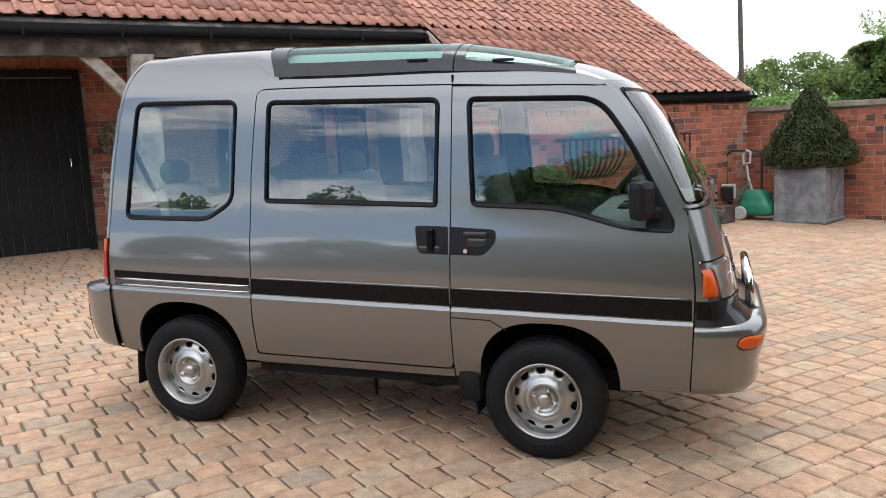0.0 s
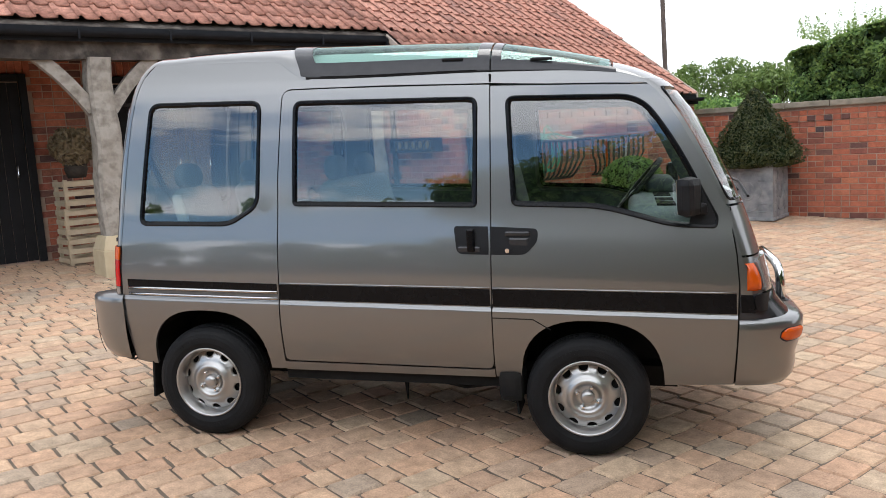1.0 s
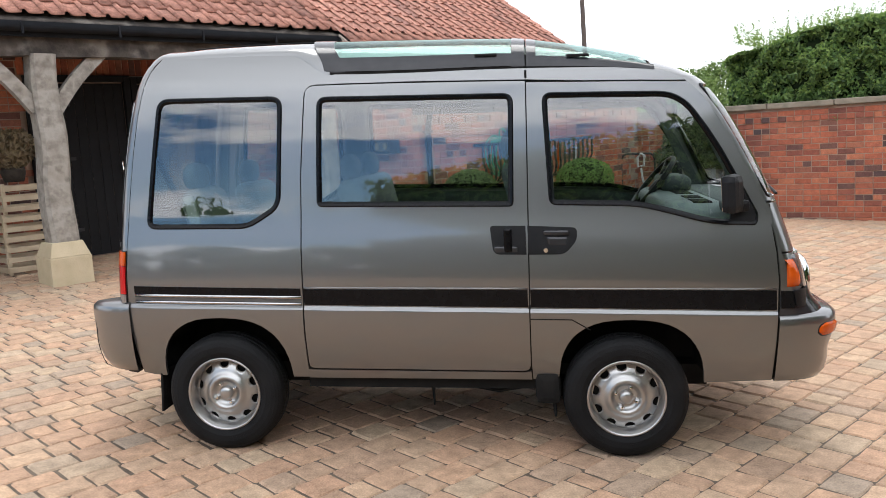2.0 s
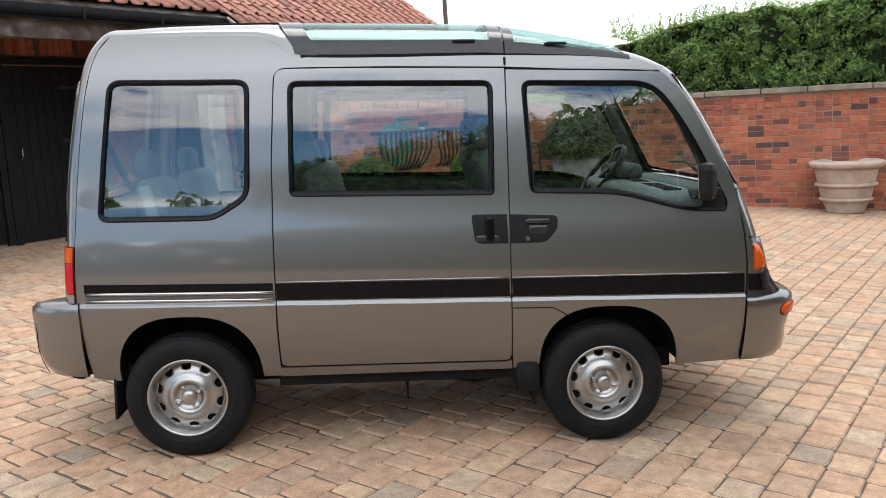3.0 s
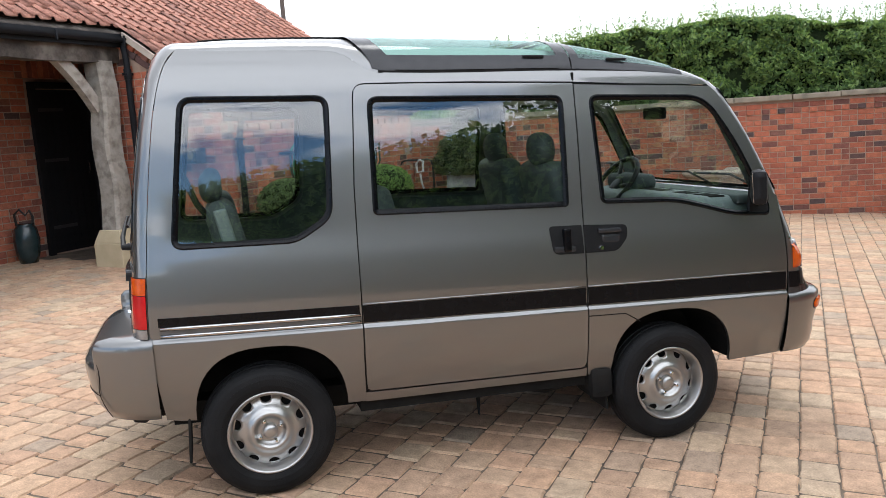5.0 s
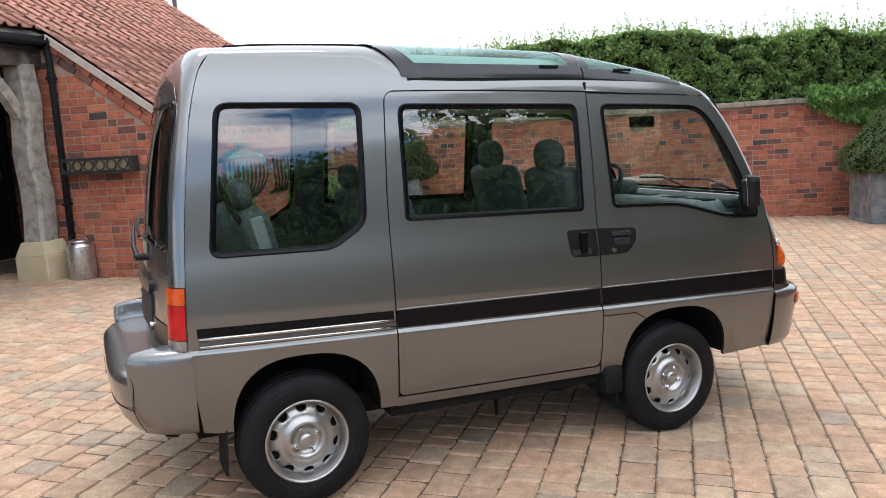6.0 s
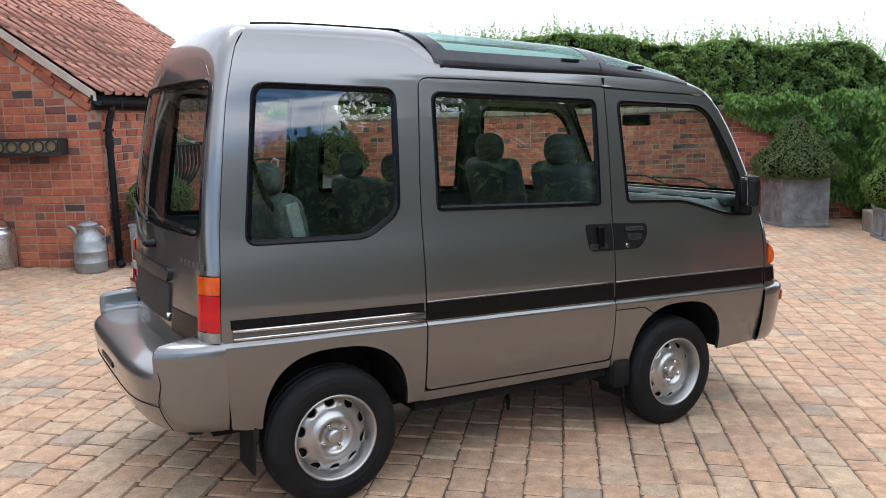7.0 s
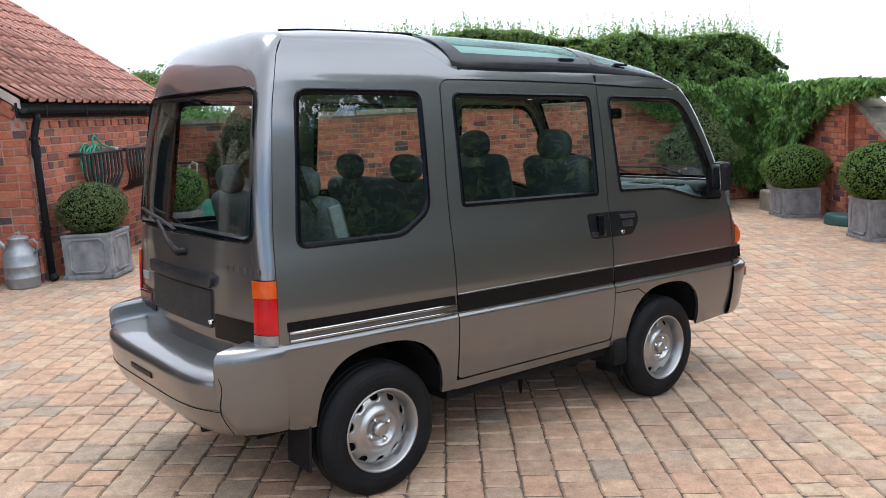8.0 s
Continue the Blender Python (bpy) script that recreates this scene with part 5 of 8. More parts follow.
part("tailgate_lock", lathe([(0.004, -0.010), (0.009, -0.010), (0.011, -0.004), (0.011, 0.004)], 12, (gate_x(0.40, 0.77) - 0.006, 0.40, 0.77), "x"), M["chrome"], gate, "small chrome lock")


def gp(y, z, out=0.03):
    return (gate_x(y, z) - out, y, z)


wiper = part("rear_wiper", tube([gp(0.64, 1.03, 0.035), gp(0.72, 1.07, 0.045), gp(0.86, 1.15, 0.04)], [0.014, 0.011, 0.007], 8), M["black_plastic"], gate, "black rear wiper arm")
part("wiper_blade", tube([gp(0.70, 1.118, 0.022), gp(0.86, 1.152, 0.024), gp(1.185, 1.180, 0.022)], 0.007, 6), M["black_plastic"], wiper)
part("wiper_cap", lathe([(0.004, -0.045), (0.014, -0.043), (0.017, -0.01), (0.017, 0.0)], 12, gp(0.64, 1.03, 0.0), "x"), M["black_plastic"], wiper)

# ---- stripes, handles, seams ----
def strip(name, x0, x1, z0a, z1a, z0b, z1b, mat, lift, label, parent=van):
    """A thin band laid along the flank, its edges turned in."""
    bm = bmesh.new()
    n = 24
    cols = []
    for i in range(n + 1):
        w = i / n
        x, lo, hi = x0 + (x1 - x0) * w, z0a + (z0b - z0a) * w, z1a + (z1b - z1a) * w
        a, b = side_flat(x, lo), side_flat(x, hi)
        cols.append([bm.verts.new(p + Vector((0, d, 0))) for p, d in ((a, 0.004), (a, -lift), (b, -lift), (b, 0.004))])
    for p, q in zip(cols, cols[1:]):
        for j in range(3):
            bm.faces.new((p[j], p[j + 1], q[j + 1], q[j]))
    for c in (cols[0], cols[-1]):
        bm.faces.new(c)
    return part(name, bm, mat, parent, label)


strip("black_stripe", 0.430, 1.462, 0.716, 0.790, 0.704, 0.783, M["seal"], 0.003, "black rubbing strip", near_side[1])
strip("black_stripe", 1.474, 2.538, 0.703, 0.783, 0.690, 0.777, M["seal"], 0.003, "black rubbing strip", near_side[2])
strip("black_stripe", -0.395, 0.416, 0.770, 0.806, 0.758, 0.793, M["seal"], 0.003, "black rubbing strip", near_side[0])
for x0, x1, z, host in ((0.430, 1.462, 0.795, 1), (1.474, 2.538, 0.788, 2)):
    part("stripe_lip", tube([side_map(x0 + (x1 - x0) * k / 12, z - 0.006 * k / 12) for k in range(13)], 0.0045, 8), M["paint"], near_side[host], "thin raised lip above the strip", True)
strip("strip_band", -0.39, 0.418, 0.729, 0.768, 0.717, 0.756, M["badge"], 0.003, "dark satin band between chrome beads", near_side[0])
for z in (0.7325, 0.7635):
    part("chrome_bead", tube([side_map(-0.39 + 0.808 * k / 8, z - 0.012 * k / 8) + Vector((0, -0.005, 0)) for k in range(9)], 0.0080, 8), M["bright_trim"], near_side[0], "chrome side bead", True)


def side_box(name, x, z, sx, sz, depth, out, mat, parent, label="", bevel=0.006):
    y = flank(x, z)
    return part(name, box((x, y - out + depth / 2, z), (sx, depth, sz), bevel=bevel), mat, parent, label)


# recessed handle plates
h1 = rounded([(1.305, 1.072, 0.02), (1.4655, 1.070, 0.002), (1.4655, 0.942, 0.002), (1.318, 0.944, 0.03)])
h2 = rounded([(1.474, 1.070, 0.002), (1.692, 1.060, 0.02), (1.692, 1.005, 0.03), (1.635, 0.942, 0.03), (1.474, 0.942, 0.002)])
plate1 = sheet("handle_plate", h1, [], [1.38], [1.0], side_map, M["black_plastic"], near_side[1], 0.01, "black recessed handle plate", lift=0.003)
plate2 = sheet("handle_plate", h2, [], [1.58], [1.0], side_map, M["black_plastic"], near_side[2], 0.01, "black recessed handle plate", lift=0.003)
side_box("handle", 1.385, 1.008, 0.036, 0.105, 0.03, 0.022, M["seal"], plate1, "black pull handle", 0.008)
side_box("handle_scoop", 1.375, 0.966, 0.11, 0.030, 0.02, 0.006, M["sun_black"], plate1, "moulded scoop edge", 0.009)
side_box("handle", 1.600, 1.040, 0.115, 0.022, 0.03, 0.018, M["sun_black"], plate2, "black pull handle", 0.008)
side_box("handle_scoop", 1.605, 1.000, 0.095, 0.045, 0.02, 0.006, M["sun_black"], plate2, "glossy scoop below the handle", 0.012)
part("door_lock", lathe([(0.003, -0.012), (0.010, -0.012), (0.0125, -0.006), (0.0125, 0.01)], 14, (1.552, flank(1.552, 0.962) - 0.002, 0.962), "y"), M["chrome"], plate2, "chrome door lock")
# dark strips added behind the shut lines so that no light shows through
for pts in (((0.4215, 0.41), (0.4215, 0.58), (0.4275, 0.75), (0.4335, 1.0), (0.4455, 1.30), (0.4695, 1.58), (0.477, 1.69), (0.492, 1.714), (0.53, 1.725), (1.49, 1.716)), ((1.464, 0.41), (1.468, 0.68), (1.478, 1.06), (1.488, 1.45), (1.494, 1.71)), ((2.526, 0.37), (2.539, 0.55), (2.547, 0.70), (2.552, 0.82), (2.544, 0.95), (2.529, 1.06), (2.516, 1.15))):
    part("door_seal", tube([side_map(x, z) + Vector((0, 0.017, 0)) for x, z in pts], 0.011, 6), M["void"], van, "dark strip behind the shut line, the gap's shade in its colour")
# the fender's seam, the roof slot
for a, b in (((1.470, 0.651), (1.655, 0.648)), ((1.655, 0.648), (1.735, 0.600))):
    pa, pb = side_map(*a), side_map(*b)
    part("panel_gap", tube([pa, pb], 0.0028, 6), M["void"], near_side[2])
side_box("drip_slot", 1.495, 1.735, 0.010, 0.05, 0.01, 0.003, M["void"], van, "", 0.002)
# sail panel with its door mirror
sail = rounded([(2.385, 1.275, 0.01), (2.462, 1.112, 0.02), (2.452, 1.075, 0.01), (2.35, 1.08, 0.01)])
sail_p = sheet("mirror_base", sail, [], [], [1.15, 1.2], side_map, M["black_plastic"], near_side[2], 0.02, "black sail panel under the mirror", lift=0.007)
mirror = part("door_mirror", box((0, 0, 0), (0.072, 0.122, 0.168), Matrix.Translation((2.346, -0.046, 1.205)) @ Matrix.Rotation(radians(-30), 4, "Z"), 0.034), M["black_plastic"], near_side[2], "black door mirror")
part("mirror_arm", box((2.388, 0.004, 1.150), (0.070, 0.05, 0.05), bevel=0.015), M["black_plastic"], mirror)
part("mirror_glass", box((-0.0255, 0, 0), (0.003, 0.090, 0.142), Matrix.Translation((2.340, -0.046, 1.205)) @ Matrix.Rotation(radians(-30), 4, "Z") @ Matrix.Rotation(radians(-2), 4, "Y"), 0.001), M["mirror"], mirror, "mirror glass")
mirror_f = part("door_mirror", box((2.352, VAN_W + 0.030, 1.203), (0.062, 0.095, 0.178), bevel=0.024), M["black_plastic"], far_side[2], "black door mirror")
part("mirror_glass", box((2.319, VAN_W + 0.030, 1.203), (0.004, 0.072, 0.145), bevel=0.0015), M["mirror"], mirror_f, "mirror glass")
# windscreen wipers and bonnet badge end
for y0, y1 in ((0.35, 0.95), (0.80, 1.25)):
    pa, pb, pc = front_map((y0 - MID) / MID, 1.16), front_map((y0 - MID) / MID + 0.3, 1.22), front_map((y1 - MID) / MID, 1.215)
    o = Vector((0.03, 0, 0.012))
    part("front_wiper", tube([pa + o, pb + o, pc + o], 0.007, 6), M["black_plastic"], van, "black windscreen wiper")


# ---- wheels ----
def dish(r):
    return table(r, (0.0, 0.036, 0.048, 0.060, 0.070, 0.082, 0.096, 0.112, 0.128, 0.148, 0.157), (0.042, 0.042, 0.042, 0.034, 0.022, 0.024, 0.035, 0.040, 0.044, 0.058, 0.068))


def rim_map(u, v):
    return Vector((u, dish(math.hypot(u, v)), v))


def wheel_meshes():
    bm = bmesh.new()
    # tyre: sidewalls, shoulders and a tread with two grooves
    prof = [(0.168, 0.020), (0.176, 0.010), (0.186, 0.006), (0.205, 0.0), (0.232, 0.0005), (0.250, 0.005), (0.262, 0.012), (0.272, 0.022), (0.279, 0.035), (0.282, 0.050), (0.274, 0.052), (0.274, 0.058), (0.283, 0.060), (0.284, 0.085), (0.276, 0.087), (0.276, 0.093), (0.284, 0.095), (0.283, 0.120), (0.278, 0.140), (0.262, 0.158), (0.232, 0.168), (0.185, 0.165), (0.168, 0.15)]
    add_lathe(bm, prof, 72, axis="y")
    bm.faces.ensure_lookup_table()
    for f in [f for f in bm.faces if len(f.verts) > 4]:
        bm.faces.remove(f)
    # shoulder blocks
    for i in range(64):
        add_box(bm, (0, 0, 0), (0.020, 0.010, 0.016), Matrix.Rotation(2 * math.pi * i / 64, 4, "Y") @ Matrix.Translation((0, 0.0245, 0.2660)) @ Matrix.Rotation(radians(-42), 4, "X"))
    # raised letter bars on the sidewall, unreadable at this size
    for base in (2.55, 5.6):
        for i in range(7):
            a = base + i * 0.085
            add_box(bm, (0, 0, 0), (0.013, 0.004, 0.020), Matrix.Rotation(a, 4, "Y") @ Matrix.Translation((0, 0.0008, 0.222)))
    tyre = mesh_of("tyre", bm, M["rubber"])
    bm = bmesh.new()
    add_lathe(bm, [(0.150, 0.068), (0.158, 0.050), (0.163, 0.030), (0.166, 0.020), (0.172, 0.014), (0.177, 0.012), (0.179, 0.006), (0.176, 0.002), (0.170, 0.003), (0.167, 0.010), (0.163, 0.017), (0.158, 0.033), (0.154, 0.055)], 64, axis="y")
    for f in [f for f in bm.faces if len(f.verts) > 4]:
        bm.faces.remove(f)
    rim = mesh_of("rim", bm, M["steel_wheel"], True)
    return tyre, rim


TYRE, RIM = wheel_meshes()


def build_wheel(turn):
    w = new("wheel")
    w.parent = van
    part("tyre", TYRE, None, w, "black rubber tyre with raised side bars")
    part("rim", RIM, None, w, "silver painted steel rim")
    bm = bmesh.new()
    phis = [-18, -14, -10.5, -9, -7.5, -5, -2.5, 0, 2.5, 5, 7.5, 9, 10.5, 14]
    rads = [0.0, 0.020, 0.034, 0.044, 0.050, 0.056, 0.062, 0.068, 0.075, 0.082, 0.089, 0.096, 0.104, 0.112]
    cols = []
    for i in range(10):
        for ph in phis:
            a = 2 * math.pi * i / 10 + radians(ph) + turn
            k = min(1.0, abs(ph) / 9)
            rr_ = rads + [0.122 + 0.012 * k ** 2.5, 0.1475, 0.1565]
            cols.append((ph, [bm.verts.new((r * math.cos(a), dish(r), r * math.sin(a))) for r in rr_]))
    m = len(rads)
    for (ph, p), (_, q) in zip(cols, cols[1:] + cols[:1]):
        for j in range(m + 2):
            if j == m and -9 <= ph < 9:
                continue
            bm.faces.new((p[j], q[j], q[j + 1], p[j + 1]))
    # the slots' lips turn inward
    for e in [e for e in bm.edges if len(e.link_faces) == 1]:
        r0 = max(math.hypot(v.co.x, v.co.z) for v in e.verts)
        if 0.118 < r0 < 0.150:
            a, b = e.verts
            lo = [bm.verts.new(v.co + Vector((0, 0.010, 0))) for v in (a, b)]
            bm.faces.new((a, b, lo[1], lo[0]))
    bmesh.ops.remove_doubles(bm, verts=bm.verts[:], dist=1e-5)
    bmesh.ops.recalc_face_normals(bm, faces=bm.faces[:])
    part("wheel_disc", bm, M["steel_wheel"], w, "silver steel disc with ten slots", True)
    part("brake_drum", lathe([(0.01, 0.075), (0.15, 0.075), (0.152, 0.13), (0.01, 0.13)], 32, axis="y"), M["void"], w)
    part("hub_cap", lathe([(0.001, 0.012), (0.016, 0.013), (0.026, 0.017), (0.032, 0.026), (0.033, 0.045)], 24, axis="y"), M["steel_wheel"], w, "domed hub cap", True)
    for i in range(4):
        a = turn + math.pi / 2 * i + 0.1
        part("wheel_nut", lathe([(0.001, 0.017), (0.006, 0.018), (0.0105, 0.025), (0.011, 0.050)], 10, (0.0500 * math.cos(a), 0, 0.0500 * math.sin(a)), "y"), M["chrome"], w)
    return w


wheels = []
for x, turn in ((0.0, 0.35), (1.885, 1.05)):
    w = build_wheel(turn)
    w.location = (x, 0.008, 0.2805)
    wheels.append(w)
    f = copy_thing(w, pose(x, VAN_W - 0.008, 0.2805, 0, 0, 180))
    f.name = "wheel"

# ---- underside and inner arches ----
bm = bmesh.new()
add_box(bm, (0.95, MID, 0.345), (1.10, VAN_W - 0.18, 0.09))
add_box(bm, (0.95, MID, 0.30), (2.7, 0.7, 0.10))
add_box(bm, (2.40, MID, 0.44), (0.30, VAN_W - 0.16, 0.16))
add_box(bm, (-0.38, MID, 0.46), (0.14, VAN_W - 0.14, 0.14))
part("underbody", bm, M["void"], van, "dark underbody")
for x in (0.012, 1.915):
    for y, s in ((0.03, 1), (VAN_W - 0.03, -1)):
        bm = bmesh.new()
        n = 18
        ra = []
        for i in range(n + 1):
            a = math.pi * i / n
            ra.append([bm.verts.new((x + 0.345 * math.cos(a), y + s * d, 0.365 + 0.305 * math.sin(a))) for d in (0.016, 0.40)])
        for p, q in zip(ra, ra[1:]):
            bm.faces.new((p[0], p[1], q[1], q[0]))
        bm.faces.new([r[1] for r in ra])
        part("arch_liner", bm, M["void"], van, "black wheel arch liner")
for x, tilt in ((-0.318, 4), (1.545, -6)):
    for y in (0.135, VAN_W - 0.135):
        part("mud_flap", box((0, 0, -0.10), (0.012, 0.18, 0.20), Matrix.Translation((x, y, 0.38)) @ Matrix.Rotation(radians(tilt), 4, "Y"), 0.004), M["void"], van, "black rubber mud flap")
for y in (0.12, VAN_W - 0.12):
    part("inner_wing", box((1.535, y, 0.318), (0.115, 0.20, 0.15), bevel=0.035), M["void"], van, "black rounded inner wing behind the front wheel")
part("jack_bracket", box((0.98, 0.22, 0.25), (0.02, 0.05, 0.16), bevel=0.004, taper=0.3), M["void"], van)
part("exhaust_pipe", tube([(-0.10, 0.42, 0.30), (-0.45, 0.44, 0.31), (-0.60, 0.44, 0.33)], 0.020, 8), M["void"], van)
part("tow_loop", tube([(-0.45, 0.16, 0.375), (-0.50, 0.16, 0.345), (-0.54, 0.16, 0.352), (-0.55, 0.16, 0.378)], 0.006, 6), M["iron"], van, "thin towing loop")
# tank, axle and bar shapes added to block light beneath the van
part("fuel_tank", box((0.92, 0.86, 0.245), (0.78, 0.62, 0.15), bevel=0.04), M["void"], van, "dark tank shape added under the floor to block light")
part("rear_axle", tube([(0.0, 0.16, 0.28), (0.0, MID - 0.14, 0.28), (0.0, MID, 0.28), (0.0, MID + 0.14, 0.28), (0.0, VAN_W - 0.16, 0.28)], [0.035, 0.040, 0.105, 0.040, 0.035], 14), M["void"], van, "dark axle shape added to block light under the van", True)
part("cross_member", box((1.62, MID, 0.255), (0.12, 0.95, 0.08), bevel=0.02), M["void"], van, "dark cross bar added to block light under the van")
part("sill_pipe", tube([(1.05, 0.18, 0.31), (1.30, 0.16, 0.27), (1.42, 0.16, 0.29)], 0.012, 6), M["void"], van)

# ---- inside ----
bm = bmesh.new()
add_box(bm, (0.95, MID, 0.70), (2.60, VAN_W - 0.10, 0.03))
part("cabin_floor", bm, M["grey_trim"], van, "grey cabin floor")


def flank_in(x, z):
    return side_map(x, z) + Vector((0, 0.035, 0))


def flank_in_far(x, z):
    return side_far(x, z) - Vector((0, 0.035, 0))


inner_out = dense([(-0.36, 0.70), (2.42, 0.70), (2.42, 1.13), (2.20, 1.60), (2.10, 1.71), (-0.22, 1.74), (-0.33, 1.3)], 0.1)
holes_in = [inset(w, -0.02) for w in (Q_WIN, S_WIN, F_WIN)]
for fm, sg in ((flank_in, -1), (flank_in_far, 1)):
    sheet("door_trim", inner_out, holes_in, spread(-0.36, 2.42, 0.25), spread(0.7, 1.78, 0.12), fm, M["grey_trim"] if sg < 0 else M["cloth"], van, 0.0, "grey inner door trim", out_sign=sg)
hl = roof_panel("headliner", -0.12, 0.56, -0.93, 0.93, M["grey_trim"], van, -0.05, nx=12, nq=14)
hl["label"] = "grey headlining"


def cushion(c, s, m=None, bev=0.05):
    bm = bmesh.new()
    add_box(bm, c, s, m)
    bmesh.ops.bevel(bm, geom=bm.edges[:], offset=bev, segments=4, profile=0.5, affect="EDGES")
    return bm


def seat(x, y, w, zb, hz, heads, pale=False, pad=(0.052, 0.115, 0.082)):
    """A seat with its squab, back, posts and headrest; x: where the headrest stands."""
    st = new("seat")
    st.parent = van
    st["label"] = "grey-green cloth van seat"
    mat = M["cloth"]
    part("squab", cushion((x + 0.36, y, zb), (0.48, w, 0.17)), mat, st, smooth=True)
    lean = Matrix.Translation((x + 0.12, y, zb + 0.04)) @ Matrix.Rotation(radians(-12), 4, "Y")
    part("backrest", cushion((0, 0, (hz - 0.09 - zb) / 2), (0.13, w, hz - 0.08 - zb), lean, 0.06), mat, st, smooth=True)
    if pale:
        part("side_panel", cushion((0, -w / 2 - 0.004, (hz - 0.13 - zb) / 2), (0.055, 0.02, hz - 0.10 - zb), lean, 0.009), M["dash"], st, "pale vinyl seat side")
    for hy in heads:
        bm = bmesh.new()
        bmesh.ops.create_uvsphere(bm, u_segments=24, v_segments=14, radius=1.0)
        for v in bm.verts:
            v.co = Vector([math.copysign(abs(c) ** 0.82, c) * s for c, s in zip(v.co, pad)]) + Vector((x, y + hy, hz))
        part("headrest", bm, mat, st, "padded headrest", smooth=True)
        for d in (-0.05, 0.05):
            part("headrest_post", tube([(x + 0.01, y + hy + d, hz - 0.17), (x, y + hy + d, hz - 0.06)], 0.006, 6), M["chrome"], st)
    return st


SMALL_PAD = (0.048, 0.108, 0.068)
seat(1.41, 0.345, 0.46, 0.78, 1.413, (0,))
seat(1.40, 0.97, 0.46, 0.78, 1.416, (0,))
seat(0.575, 0.79, 0.96, 0.74, 1.328, (-0.255, 0.245), pad=SMALL_PAD)
seat(-0.14, 0.27, 0.36, 0.74, 1.308, (0,), True, SMALL_PAD)
seat(-0.13, 0.99, 0.44, 0.74, 1.300, (0,), pad=SMALL_PAD)
# belt
part("seat_belt", tube([(-0.27, 0.10, 1.45), (-0.20, 0.13, 1.25), (-0.03, 0.17, 1.00)], 0.014, 4), M["void"], van, "black seat belt")
dash = part("dashboard", cushion((2.27, MID, 1.055), (0.36, VAN_W - 0.26, 0.20), None, 0.06), M["dash"], van, "grey-green dashboard, lightened for sun through the windscreen", smooth=True)
part("binnacle", cushion((2.26, 1.03, 1.19), (0.16, 0.34, 0.09), None, 0.035), M["cloth"], dash, smooth=True)
part("dash_shelf", cushion((2.43, MID, 1.135), (0.20, VAN_W - 0.22, 0.05), None, 0.02), M["cloth"], dash, "dark shelf under the windscreen", smooth=True)
for y in (0.24, 0.44, MID, 0.86):
    part("air_vent", box((2.262, y, 1.152), (0.085, 0.15, 0.012), bevel=0.004), M["void"], dash, "dark air vent")
part("tray", box((2.20, 0.34, 1.130), (0.13, 0.36, 0.03), bevel=0.01), M["void"], dash, "dark open tray")
wheel_rim = [(0.185 * math.cos(2 * math.pi * i / 28), 0.185 * math.sin(2 * math.pi * i / 28), 0) for i in range(28)]
bm = tube(wheel_rim, 0.015, 8, True)
for a in (0.5, 2.64, 4.71):
    add_tube(bm, [(0, 0, -0.03), (0.18 * math.cos(a), 0.18 * math.sin(a), 0)], 0.014, 6)
add_lathe(bm, [(0.01, -0.04), (0.055, -0.04), (0.06, -0.01), (0.02, 0.0)], 16)
bmesh.ops.transform(bm, matrix=Matrix.Translation((2.15, 1.03, 1.180)) @ Matrix.Rotation(radians(-50), 4, "Y"), verts=bm.verts)
part("steering_wheel", bm, M["black_plastic"], van, "black steering wheel", True)
part("inner_mirror", box((2.21, MID - 0.05, 1.575), (0.03, 0.21, 0.065), bevel=0.015), M["black_plastic"], van, "black inside mirror")

# the paving falls along the van, and its body follows the fall
FALL = Matrix.Identity(4)
FALL[2][0] = -0.0356
for ob in van.children_recursive:
    if ob.type == "MESH" and ob.data.users == 1 and ob.parent.name.split(".")[0] != "wheel":
        ob.data.transform(FALL)
for ob in van.children:
    if ob.name.split(".")[0] == "wheel":
        ob.location.z -= 0.0356 * ob.location.x

# ---- the second wall, with its pillar, closing the yard to the east ----
W2_V = 9.98


